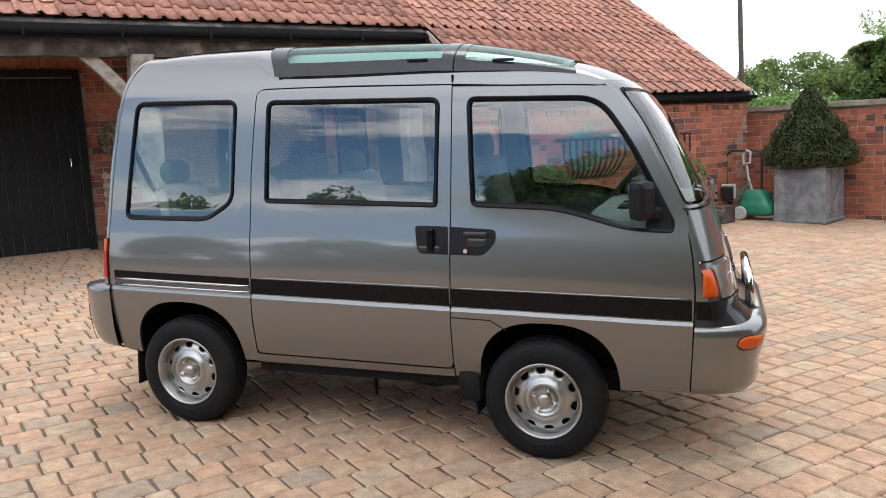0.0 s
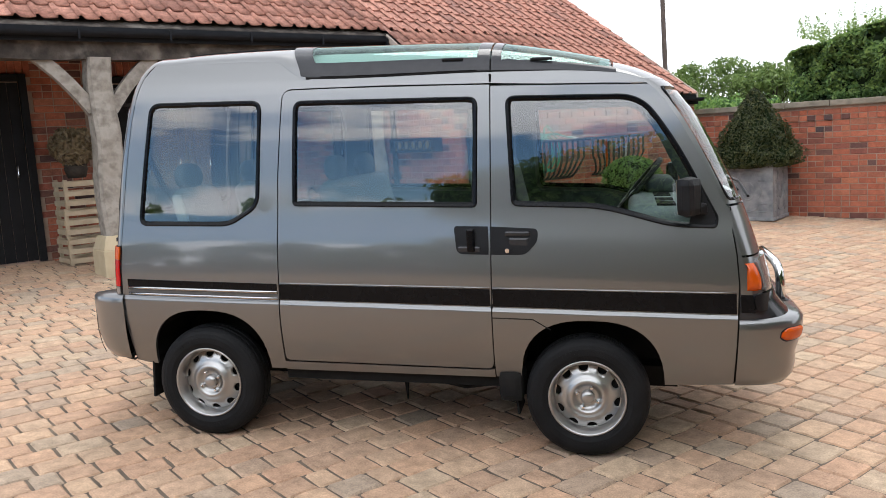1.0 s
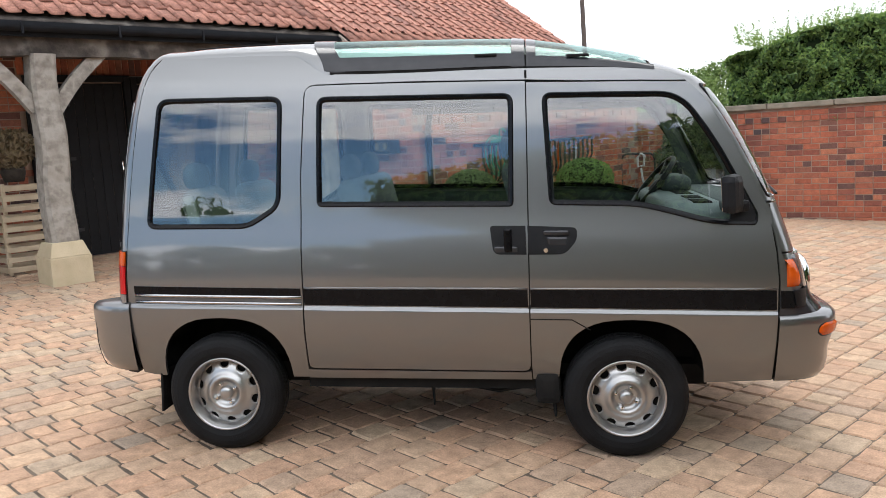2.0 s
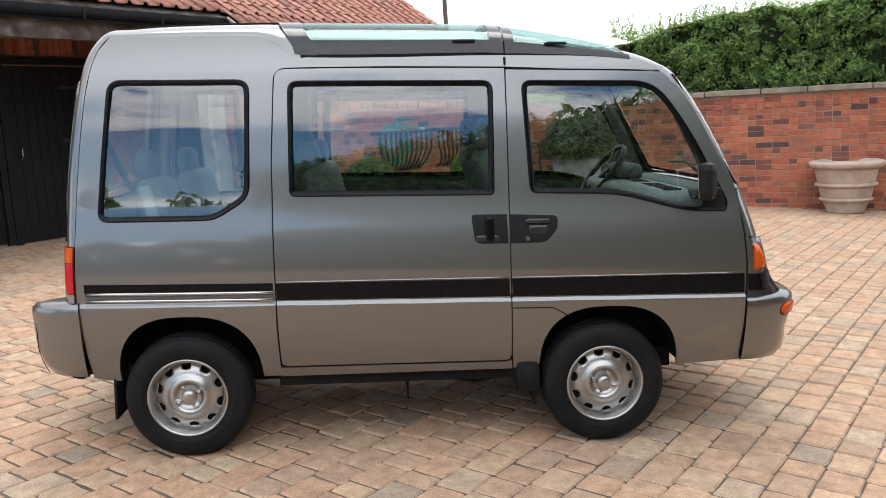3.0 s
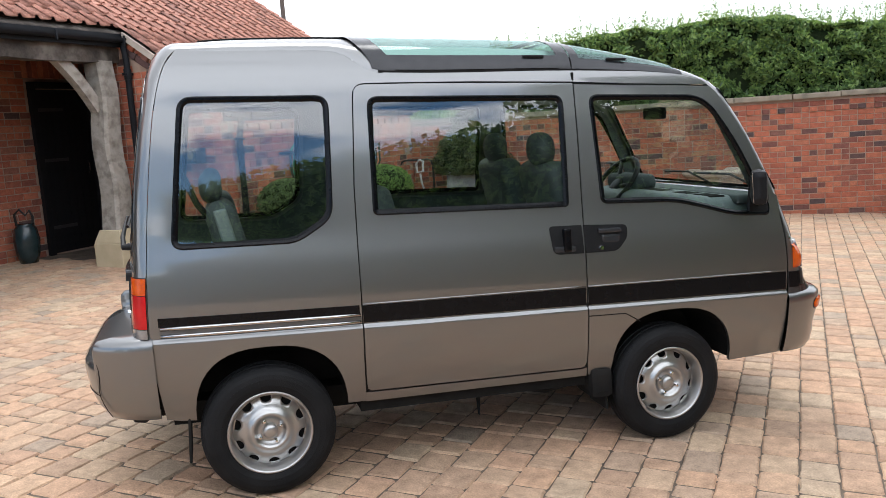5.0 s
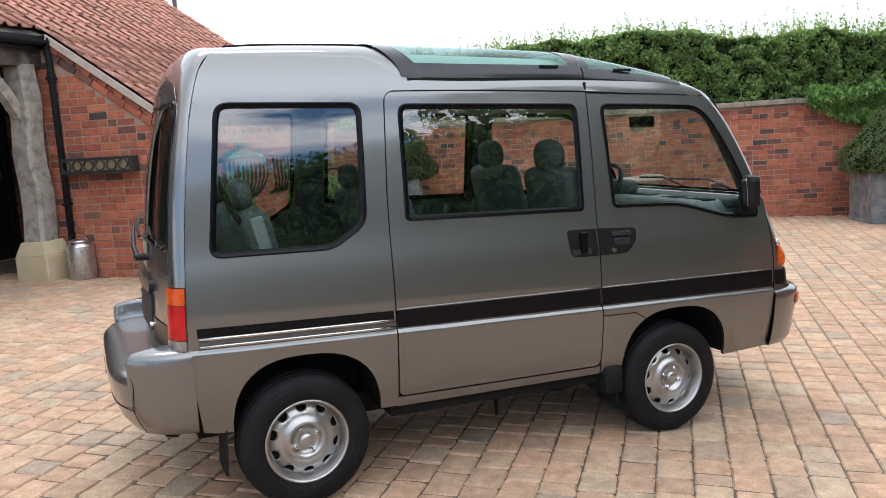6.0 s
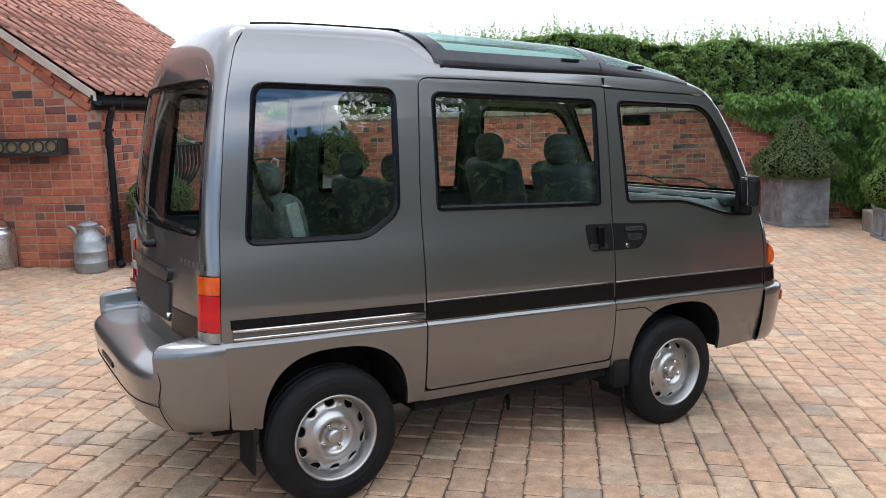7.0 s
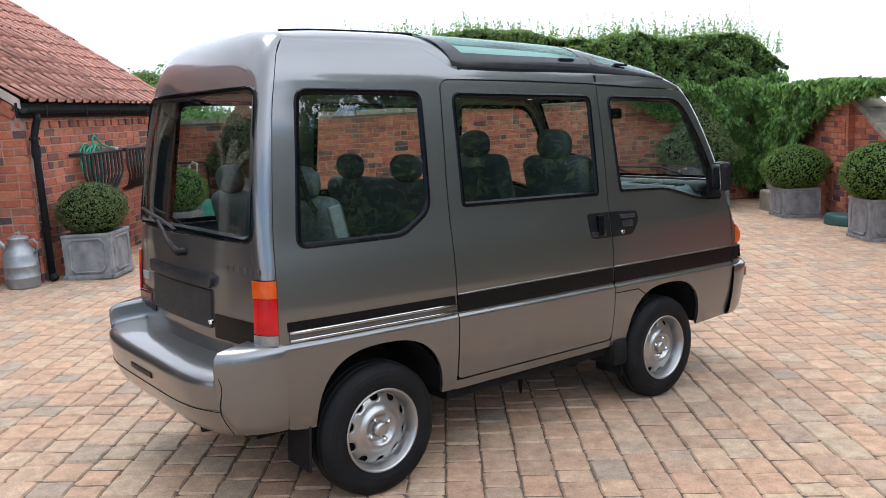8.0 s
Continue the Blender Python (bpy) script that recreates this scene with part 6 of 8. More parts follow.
def yard_wall_east():
    """A brick wall along the yard's east side; its head drops in a curve beside the pillar."""
    def head(u):
        if u > 3.95:
            return 1.40
        return 1.36 - 0.52 * step(3.95, 2.7, u) if u > 2.7 else 0.84
    us = [-4 + 0.2 * i for i in range(59)]
    us = [u for u in us if u <= 7.75]
    bm = bmesh.new()
    rows = []
    for u in us:
        rows.append([bm.verts.new((*yard(u, W2_V + k), z)) for k, z in ((0.012, -1.0), (0.24, -1.0), (0.24, head(u)), (0.012, head(u)))])
    for a, b in zip(rows, rows[1:]):
        for j in range(4):
            bm.faces.new((a[j], a[(j + 1) % 4], b[(j + 1) % 4], b[j]))
    bm.faces.new(rows[0])
    bm.faces.new(rows[-1])
    w = tagged(part("wall_east_garden", bm, M["mortar"]), "red brick garden wall with a curved stone coping beside a pillar", "wall", kind="structure")
    # the skin faces the yard: along -u, outward is -v
    x, y = yard(7.75, W2_V)
    m = pose(x, y, 0, 0, 0, AU + 180)
    wall_bricks(w, m, 11.75, on_ground(m), lambda s: head(7.75 - s), near=(3.2, 5.6))
    u = -4.0
    while u < 3.9:
        a, b = Vector((*yard(u + 0.005, W2_V + 0.10), head(u + 0.005))), Vector((*yard(u + 0.295, W2_V + 0.10), head(u + 0.295)))
        d = b - a
        bm = bmesh.new()
        add_box(bm, (0, 0, 0.045), (d.length, 0.38, 0.09), Matrix.Translation((a + b) / 2) @ Matrix.Rotation(math.atan2(d.y, d.x), 4, "Z") @ Matrix.Rotation(-math.atan2(d.z, math.hypot(d.x, d.y)), 4, "Y"), 0.012)
        part("coping_stone", bm, M["stone"], w)
        u += 0.30
    return w


yard_wall_east()
px, py = yard(4.15, W2_V - 0.06)
m_pil = pose(*yard(4.42, W2_V - 0.10), 0, 0, 0, AU + 180)
bm = bmesh.new()
add_box(bm, (0.27, 0.20, 0.35), (0.52, 0.37, 2.10), m_pil)
pillar = tagged(part("pillar", bm, M["mortar"]), "square red brick pillar in the garden wall", "pillar", kind="structure")
wall_bricks(pillar, m_pil, 0.54, on_ground(m_pil), lambda s: 1.38, near=(0, 0.54))
m_side = m_pil @ Matrix.Translation((0.54, 0, 0)) @ Matrix.Rotation(radians(90), 4, "Z")
wall_bricks(pillar, m_side, 0.40, on_ground(m_side), lambda s: 1.38, near=(0, 0.4), phase=1)


# ---- foliage ----
def leaves(name, pts, nrm, size, material, parent=None, seed=0, fold=0.25, droop=0.0, label="", wild=0.55, hang=0.0):
    """Many small leaves, each a folded blade of two faces, at the points given."""
    r = np.random.default_rng(seed)
    n = len(pts)
    pts, nrm = np.asarray(pts, float), np.asarray(nrm, float)
    d = nrm + r.normal(0, wild, (n, 3)) + np.array([0, 0, -droop])
    d /= np.linalg.norm(d, axis=1)[:, None] + 1e-9
    t = np.cross(d, r.normal(0, 1, (n, 3)))
    t /= np.linalg.norm(t, axis=1)[:, None] + 1e-9
    t += np.array([0, 0, -hang])
    t -= d * (t * d).sum(1)[:, None]
    t /= np.linalg.norm(t, axis=1)[:, None] + 1e-9
    b = np.cross(d, t)
    s = size * r.uniform(0.6, 1.35, n)[:, None]
    tip, left, right, base = pts + t * s, pts + b * s * 0.42 + d * s * fold, pts - b * s * 0.42 + d * s * fold, pts - t * s * 0.75
    verts = np.stack([base, right, tip, left], 1).reshape(-1, 3)
    faces = [(4 * i, 4 * i + 1, 4 * i + 2, 4 * i + 3) for i in range(n)]
    me = bpy.data.meshes.new(name)
    me.from_pydata(verts.tolist(), [], faces)
    me.materials.append(material)
    ob = new(name, me)
    if parent:
        ob.parent = parent
    if label:
        ob["label"] = label
    return ob


def lumpy(bm, f, nu=28, nv=16):
    """A closed skin from f(a, b) -> point, a round, b from foot to head."""
    rings = [[bm.verts.new(f(2 * math.pi * i / nu, j / nv)) for i in range(nu)] for j in range(nv + 1)]
    for p, q in zip(rings, rings[1:]):
        for i in range(nu):
            bm.faces.new((p[i], p[(i + 1) % nu], q[(i + 1) % nu], q[i]))
    bm.faces.new(rings[0])
    bm.faces.new(rings[-1])
    return bm


def clipped_bush(name, m, prof, n, size, leaf, label, seed, rough=0.05):
    """A clipped bush: prof(b) gives radius and height; a solid core coloured as inner shade and a skin of small leaves
    with gaps.
    """
    g = thing(name, m, label, "shrub")

    def at(a, b, k=1.0):
        r, z = prof(b)
        w = 1 + rough * (noise.noise(Vector((3 * math.cos(a) + seed, 3 * math.sin(a), 5 * z))) + 0.7 * noise.noise(Vector((8 * math.cos(a), 8 * math.sin(a) + seed, 13 * z))))
        return Vector((r * k * w * math.cos(a), r * k * w * math.sin(a), z))
    part("heart", lumpy(bmesh.new(), lambda a, b: at(a, b, 0.86)), M["dark_heart"], g, "solid core, shade between the leaves in its colour")
    r = random.Random(seed)
    pts, nrm = [], []
    zs = [prof(i / 60) for i in range(61)]
    wts = [max(0.02, (zs[i][0] + zs[i + 1][0]) / 2) * math.hypot(zs[i + 1][0] - zs[i][0], zs[i + 1][1] - zs[i][1]) for i in range(60)]
    picks = r.choices(range(60), weights=wts, k=n)
    for i in picks:
        a, b = r.uniform(0, 2 * math.pi), (i + r.random()) / 60
        p = at(a, b, r.choice((1.0, 1.0, 0.97, 0.93, 1.03)))
        e = at(a, min(1, b + 0.02)) - at(a, max(0, b - 0.02))
        tang = Vector((-math.sin(a), math.cos(a), 0))
        nn = tang.cross(e).normalized()
        pts.append(p)
        nrm.append(nn)
    leaves("foliage", pts, nrm, size, leaf, g, seed)
    return g


def ball(rx, rz, z0):
    def f(b):
        a = -math.pi / 2 * 0.92 + math.pi * 0.96 * b
        return max(0.01, rx * math.cos(a)), z0 + rz + rz * math.sin(a)
    return f


def lead_planter(m, w, h, label, tudor):
    """A square lead planter: four flared walls, a rim and a foot, and relief on each face."""
    g = thing("lead_planter", m, label, "planter", "lead planters")
    t = 0.03
    for i in range(4):
        turn = Matrix.Rotation(math.pi / 2 * i, 4, "Z")
        side = new("side_panel", mesh_of("side_panel", box((0, -w / 2 + t / 2, h / 2), (w - (2 * t if i % 2 else 0), t, h - 0.05)), M["lead"]))
        side.parent = g
        side.matrix_basis = turn
        bm = bmesh.new()
        y = -w / 2 - 0.004
        if tudor:
            ring = [(0.13 * w * math.cos(a), y, h * 0.52 + 0.155 * h * math.sin(a)) for a in [2 * math.pi * k / 20 for k in range(20)]]
            add_tube(bm, ring, 0.009, 6, True)
            for q in (-0.04, 0.0, 0.04):
                add_tube(bm, [(-0.07 * w, y, h * (0.50 + q)), (0.07 * w, y, h * (0.50 + q))], 0.006, 5)
            for s in (-1, 1):
                add_tube(bm, [(s * w * (0.22 + 0.06 * math.sin(k)), y, h * (0.40 + 0.24 * k / math.pi)) for k in [math.pi * j / 8 for j in range(9)]], 0.009, 6)
                for z, a, b in ((0.70, 0.20, 0.34), (0.62, 0.30, 0.38), (0.30, 0.26, 0.38), (0.16, 0.22, 0.38), (0.86, 0.16, 0.34)):
                    add_tube(bm, [(s * a * w, y, z * h), (s * b * w, y, z * h)], 0.008, 5)
                add_tube(bm, [(s * 0.20 * w, y, 0.70 * h), (s * 0.20 * w, y, 0.86 * h)], 0.008, 5)
            add_tube(bm, [(0.20 * w * math.cos(math.pi + math.pi * k / 10), y, h * 0.25 + 0.09 * h * math.sin(math.pi + math.pi * k / 10)) for k in range(11)], 0.009, 6)
            add_tube(bm, [(0.13 * w * math.cos(math.pi * k / 10), y, h * 0.80 + 0.08 * h * math.sin(math.pi * k / 10)) for k in range(11)], 0.009, 6)
        else:
            a, b, c = 0.36 * w, 0.36 * h, 0.09 * w
            o = [(-a, -b + c), (-a, b - c), (-a + c, b), (a - c, b), (a, b - c), (a, -b + c), (a - c, -b), (-a + c, -b)]
            add_tube(bm, [(p, y, h * 0.52 + q) for p, q in o], 0.014, 6, True)
        rel = part("relief", bm, M["lead"], g, "raised lead relief")
        rel.matrix_basis = turn
        part("rim", box((0, 0, 0), (w + 0.02 - (0.09 if i % 2 else 0), 0.05, 0.035), turn @ Matrix.Translation((0, -w / 2 + 0.015, h - 0.018)), 0.01), M["lead"], g)
        part("foot", box((0, 0, 0), (w + 0.03 - (0.07 if i % 2 else 0), 0.035, 0.05), turn @ Matrix.Translation((0, -w / 2, 0.024)), 0.012), M["lead"], g, "pale weathered foot")
    part("soil", box((0, 0, h - 0.07), (w - 0.07, w - 0.07, 0.04)), M["soil"], g, "dark potting soil")
    return g


def at_ground(x, y, deg):
    return pose(x, y, ground_z(x, y) + 0.002, 0, 0, deg)


def cone_prof(z0, r, h):
    def f(b):
        return table(b, (0, 0.06, 0.16, 0.30, 0.55, 0.80, 0.95, 1.0), tuple(r * k for k in (0.62, 0.92, 1.0, 0.90, 0.60, 0.29, 0.09, 0.012))), z0 + h * table(b, (0, 0.06, 0.16, 0.30, 0.55, 0.80, 0.95, 1.0), (0, 0.03, 0.14, 0.28, 0.55, 0.81, 0.97, 1.0))
    return f


# two tall lead planters with clipped cones along the garden wall
lead_planter(at_ground(1.24, 12.80, AW), 0.71, 0.82, "large square grey lead planter with moulded Tudor relief", True)
clipped_bush("clipped_cone", at_ground(1.24, 12.80, AW), cone_prof(0.76, 0.60, 1.14), 9000, 0.026, M["yew_leaf"], "dark green clipped cone in a lead planter", 3, 0.24)
lead_planter(at_ground(7.82, 9.22, AW), 0.76, 0.83, "large square grey lead planter with moulded Tudor relief by the ivy", True)
clipped_bush("clipped_cone", at_ground(7.82, 9.22, AW), cone_prof(0.77, 0.66, 0.98), 9000, 0.028, M["box_leaf"], "broad green clipped cone in a lead planter", 5, 0.18)
# box balls
bx, by = yard(0.42, 0.42)
lead_planter(at_ground(bx, by, AU), 0.50, 0.47, "small square lead planter with octagonal panels", False)
clipped_bush("box_ball", at_ground(bx, by, AU), ball(0.335, 0.27, 0.43), 5200, 0.020, M["box_leaf"], "rounded clipped box bush in a small planter", 7, 0.10)
bx, by = yard(2.38, 0.66)
lead_planter(at_ground(bx, by, AU), 0.50, 0.47, "small square lead planter below the hay racks", False)
clipped_bush("box_ball", at_ground(bx, by, AU), ball(0.38, 0.30, 0.42), 5200, 0.020, M["bright_leaf"], "bright green clipped box bush against the brick wall", 8, 0.10)
bx, by = yard(4.55, 9.42)
lead_planter(at_ground(bx, by, AU), 0.55, 0.45, "dark square lead planter by the pillar", False)
clipped_bush("box_ball", at_ground(bx, by, AU), ball(0.47, 0.34, 0.40), 6000, 0.022, M["bright_leaf"], "broad bright clipped box bush by the pillar", 9, 0.10)
bx, by = yard(2.05, 9.45)
lead_planter(at_ground(bx, by, AU), 0.55, 0.52, "pale square lead planter with octagonal panels", False)
clipped_bush("box_ball", at_ground(bx, by, AU), ball(0.47, 0.36, 0.46), 6000, 0.022, M["bright_leaf"], "broad bright clipped box bush in a pale planter", 10, 0.10)

# the terracotta pot by the garden wall
pot = thing("terracotta_pot", at_ground(4.72, 11.36, 0), "large weathered terracotta pot with two raised bands", "pot")
part("body", lathe([(0.02, 0.0), (0.245, 0.0), (0.255, 0.02), (0.25, 0.035), (0.31, 0.16), (0.315, 0.165), (0.36, 0.36), (0.415, 0.60), (0.425, 0.66), (0.40, 0.66), (0.37, 0.55), (0.30, 0.50), (0.02, 0.50)], 48), M["terracotta"], pot, smooth=True)
part("rim", lathe([(0.40, 0.645), (0.44, 0.635), (0.485, 0.655), (0.50, 0.69), (0.49, 0.72), (0.455, 0.735), (0.41, 0.725), (0.395, 0.70)], 48), M["terracotta"], pot, "thick rolled rim", True)
for r, z in ((0.335, 0.19), (0.395, 0.40)):
    part("band", lathe([(r - 0.03, z - 0.03), (r + 0.002, z - 0.022), (r + 0.018, z - 0.008), (r + 0.018, z + 0.008), (r + 0.004, z + 0.022), (r - 0.03, z + 0.03)], 48), M["terracotta"], pot, "raised band", True)
part("soil", lathe([(0.01, 0.60), (0.385, 0.60), (0.385, 0.62), (0.01, 0.63)], 32), M["soil"], pot)


# ---- churns, hay racks, trough ----
def milk_churn(u, v, label):
    g = thing("milk_churn", yard_pose(u, v), label, "churn")
    part("body", lathe([(0.01, 0.0), (0.150, 0.0), (0.156, 0.01), (0.158, 0.10), (0.162, 0.105), (0.158, 0.11), (0.158, 0.21), (0.162, 0.215), (0.158, 0.22), (0.156, 0.32), (0.150, 0.335), (0.120, 0.375), (0.090, 0.41), (0.086, 0.46), (0.096, 0.47), (0.090, 0.478), (0.01, 0.48)], 40), M["zinc"], g, smooth=True)
    part("lid", lathe([(0.01, 0.515), (0.05, 0.512), (0.085, 0.498), (0.10, 0.485), (0.10, 0.476), (0.01, 0.476)], 32), M["zinc"], g, smooth=True)
    part("lid_grip", tube([(-0.035, 0, 0.51), (-0.035, 0, 0.54), (0.035, 0, 0.54), (0.035, 0, 0.51)], 0.007, 6), M["zinc"], g)
    part("handle", tube([(-0.02, -0.10, 0.46), (-0.03, -0.165, 0.47), (-0.03, -0.20, 0.43), (-0.02, -0.19, 0.37), (-0.01, -0.155, 0.33)], 0.010, 8), M["zinc"], g, "curved side handle", True)
    part("spout", tube([(0.01, 0.12, 0.36), (0.01, 0.16, 0.42), (0.01, 0.19, 0.455), (0.01, 0.225, 0.46)], [0.032, 0.024, 0.020, 0.022], 12), M["zinc"], g, "short pouring spout", True)
    return g


milk_churn(-0.17, -0.09, "galvanised milk churn with spout and handle at the wall's foot")
g = thing("steel_churn", yard_pose(-0.16, -1.10), "polished steel churn with a wire bail by the downpipe", "churn")
part("body", lathe([(0.01, 0.0), (0.140, 0.0), (0.146, 0.012), (0.146, 0.36), (0.140, 0.385), (0.11, 0.40), (0.11, 0.415), (0.01, 0.42)], 40), M["steel"], g, smooth=True)
part("lid", lathe([(0.01, 0.445), (0.10, 0.44), (0.12, 0.425), (0.12, 0.412), (0.01, 0.412)], 32), M["steel"], g, smooth=True)
part("bail", tube([(0, -0.145, 0.37), (0, -0.13, 0.44), (0, -0.07, 0.50), (0, 0.0, 0.515), (0, 0.07, 0.50), (0, 0.13, 0.44), (0, 0.145, 0.37)], 0.006, 6), M["iron"], g, "wire bail handle")


def hay_rack(u0, u1, z0, z1, label):
    """An iron hay rack on the wall: a half basket of bent bars."""
    x, y = yard((u0 + u1) / 2, 0)
    w, h = u1 - u0, z1 - z0
    g = thing("hay_rack", pose(x, y, z0, 0, 0, AU), label, "hay rack", "hay racks on the wall")
    d = 0.16
    part("top_rail", tube([(-w / 2, -0.01, h), (-w / 2, -d, h), (w / 2, -d, h), (w / 2, -0.01, h)], 0.020, 6), M["iron"], g)
    part("back_rail", tube([(-w / 2, -0.015, h), (w / 2, -0.015, h)], 0.016, 6), M["iron"], g)
    part("low_rail", tube([(-w * 0.36, -0.015, 0.02), (w * 0.36, -0.015, 0.02)], 0.012, 6), M["iron"], g)
    n = 11
    for i in range(n):
        k = -1 + 2 * i / (n - 1)
        xt, xb = k * w / 2, k * w * 0.36
        path = [(xt, -d, h), (xt, -d, h * 0.55)] + [(xt + (xb - xt) * math.sin(a), -d * math.cos(a), h * 0.55 * (1 - math.sin(a)) + 0.02) for a in [math.pi / 2 * j / 5 for j in range(1, 6)]]
        bm = bmesh.new()
        add_tube(bm, path, 0.0155, 6)
        part("bar", bm, M["iron"], g)
    return g


hay_rack(0.95, 2.02, 0.78, 1.30, "black iron hay rack holding a green hose")
hay_rack(2.20, 3.28, 0.78, 1.30, "black iron hay rack holding garden tools")
# the hose in the first rack
hx, hy = yard(1.36, 0.085)
hose = thing("garden_hose", pose(hx, hy, 0.95, 0, 0, AU), "coiled green garden hose hanging in the rack", "hose")
rh = random.Random(12)
for k in range(6):
    cx, r0, tilt = rh.uniform(-0.07, 0.07), rh.uniform(0.14, 0.20), rh.uniform(-0.12, 0.12)
    loop = [(cx + r0 * math.cos(a), tilt * 0.3 * math.sin(a) + rh.uniform(-0.012, 0.012) - 0.014 * (k - 2.5), 0.20 + (r0 + 0.06) * math.sin(a)) for a in [2 * math.pi * j / 24 for j in range(24)]]
    part("coil", tube(loop, 0.011, 6, True), M["hose_green"], hose, smooth=True)
part("loose_end", tube([(-0.05, -0.04, 0.40), (-0.04, -0.04, 0.52), (0.0, -0.05, 0.55), (0.12, -0.06, 0.45), (0.30, -0.08, 0.40), (0.40, -0.10, 0.385)], 0.011, 6), M["hose_green"], hose, smooth=True)
part("nozzle", tube([(0.40, -0.10, 0.385), (0.47, -0.11, 0.375)], 0.016, 8), M["grey_plastic"], hose, "grey hose nozzle")
for k, (du, col, lg) in enumerate(((2.45, "amber", 0.42), (2.60, "hose_green", 0.36), (2.72, "pallet_wood", 0.46), (2.85, "grey_plastic", 0.34))):
    tx, ty = yard(du + 0.1, 0.085)
    tool = tagged(part("garden_tool", tube([(tx, ty, 0.86), (tx + 0.03, ty, 0.86 + lg)], 0.013, 6), M[col]), "long-handled garden tool standing in the hay rack", "tool", "tools in the rack")

# the iron trough on the gable
tx, ty = yard(-0.11, -0.76)
g = thing("wall_trough", pose(tx, ty, 1.27, 0, 0, AU - 90), "black cast-iron trough with a row of roundels on the gable", "trough")
part("back", box((0, 0.085, 0.085), (0.88, 0.012, 0.17), bevel=0.004), M["iron"], g)
part("bottom", box((0, 0, 0.008), (0.88, 0.18, 0.014), bevel=0.004), M["iron"], g)
for z in (0.022, 0.165):
    part("rail", box((0, -0.085, z), (0.88, 0.014, 0.022), bevel=0.004), M["iron"], g)
for s in (-1, 1):
    part("end_plate", box((s * 0.433, 0, 0.09), (0.014, 0.16, 0.15), bevel=0.004), M["iron"], g)
for i in range(6):
    cx = -0.365 + 0.146 * i
    part("roundel", tube([(cx + 0.058 * math.cos(a), -0.085, 0.093 + 0.058 * math.sin(a)) for a in [2 * math.pi * k / 16 for k in range(16)]], 0.010, 6, True), M["iron"], g)
bm = bmesh.new()
lumpy(bm, lambda a, b: Vector((0.41 * math.copysign(abs(math.cos(a)) ** 0.4, math.cos(a)), 0.065 * math.copysign(abs(math.sin(a)) ** 0.6, math.sin(a)), 0.02 + 0.12 * b + 0.012 * noise.noise(Vector((6 * math.cos(a), 6 * math.sin(a), 9 * b))))), 30, 6)
part("moss_lining", bm, M["straw"], g, "pale dried moss lining")

# ---- garden sprayer cart by the corner ----
cx, cy = 0.52, 12.86
g = thing("garden_vacuum", at_ground(cx, cy, AW), "green wheeled garden machine with a grey handle", "garden machine")
bm = bmesh.new()
lumpy(bm, lambda a, b: Vector((0.25 * math.copysign(abs(math.cos(a)) ** 0.5, math.cos(a)) * table(b, (0, 0.12, 0.45, 0.55, 0.85, 1), (0.80, 1.0, 0.98, 0.86, 0.70, 0.45)) + 0.06 - 0.05 * b, 0.17 * math.copysign(abs(math.sin(a)) ** 0.5, math.sin(a)) * table(b, (0, 0.12, 0.45, 0.55, 0.85, 1), (0.85, 1, 0.98, 0.86, 0.74, 0.5)), 0.06 + 0.37 * b)), 32, 14)
part("body", bm, M["green_plastic"], g, "moulded green plastic body", True)
for x, y in ((-0.14, -0.20), (-0.14, 0.20)):
    part("wheel", lathe([(0.01, -0.025), (0.085, -0.025), (0.10, -0.015), (0.10, 0.015), (0.085, 0.025), (0.01, 0.025)], 24, (x, y, 0.10), "y"), M["grey_plastic"], g, "grey plastic wheel")
part("pole", tube([(-0.04, 0, 0.42), (-0.10, 0, 0.62), (-0.12, 0, 0.78)], 0.016, 8), M["grey_plastic"], g)
part("grip", tube([(-0.165, 0, 0.80), (-0.175, 0, 0.94), (-0.12, 0, 1.00), (-0.06, 0, 0.97), (-0.07, 0, 0.82)], 0.020, 8, True), M["grey_plastic"], g, "grey loop grip")
part("cable", tube([(-0.05, -0.05, 0.55), (-0.16, -0.14, 0.40), (-0.25, -0.20, 0.16), (-0.28, -0.16, 0.03)], 0.010, 6), M["green_plastic"], g)
cx, cy = 0.28, 13.02
g = thing("wire_barrow", at_ground(cx, cy, AW), "black tubular frame of a hand cart against the wall", "cart")
part("frame", tube([(-0.16, 0, 0.02), (-0.16, 0, 0.88), (-0.13, 0, 0.96), (-0.08, 0, 0.985), (0.30, 0, 0.985), (0.35, 0, 0.96), (0.37, 0, 0.88), (0.37, 0, 0.10)], 0.016, 8), M["iron"], g, smooth=True)
part("tray", box((-0.06, -0.07, 0.40), (0.18, 0.14, 0.20), Matrix.Rotation(radians(12), 4, "X"), 0.02), M["iron"], g)
for z in (0.31, 0.49):
    part("pale_lip", box((-0.05, -0.17, z), (0.22, 0.03, 0.035), bevel=0.01), M["grey_plastic"], g, "pale plastic lip of the tray")
for x in (-0.145, 0.045):
    part("pale_lip", box((x, -0.17, 0.40), (0.035, 0.03, 0.145), bevel=0.01), M["grey_plastic"], g, "pale plastic lip of the tray")
for i, (dx, s) in enumerate(((-0.42, 0.24), (-0.62, 0.20))):
    tagged(part("stone_block", box((0, 0, s / 2), (0.30, 0.26, s), at_ground(0.30 + dx * 0.6, 12.75 + dx * 0.9, AU), 0.02), M["old_oak"]), "dark weathered block by the wall's foot", "block", "dark blocks")

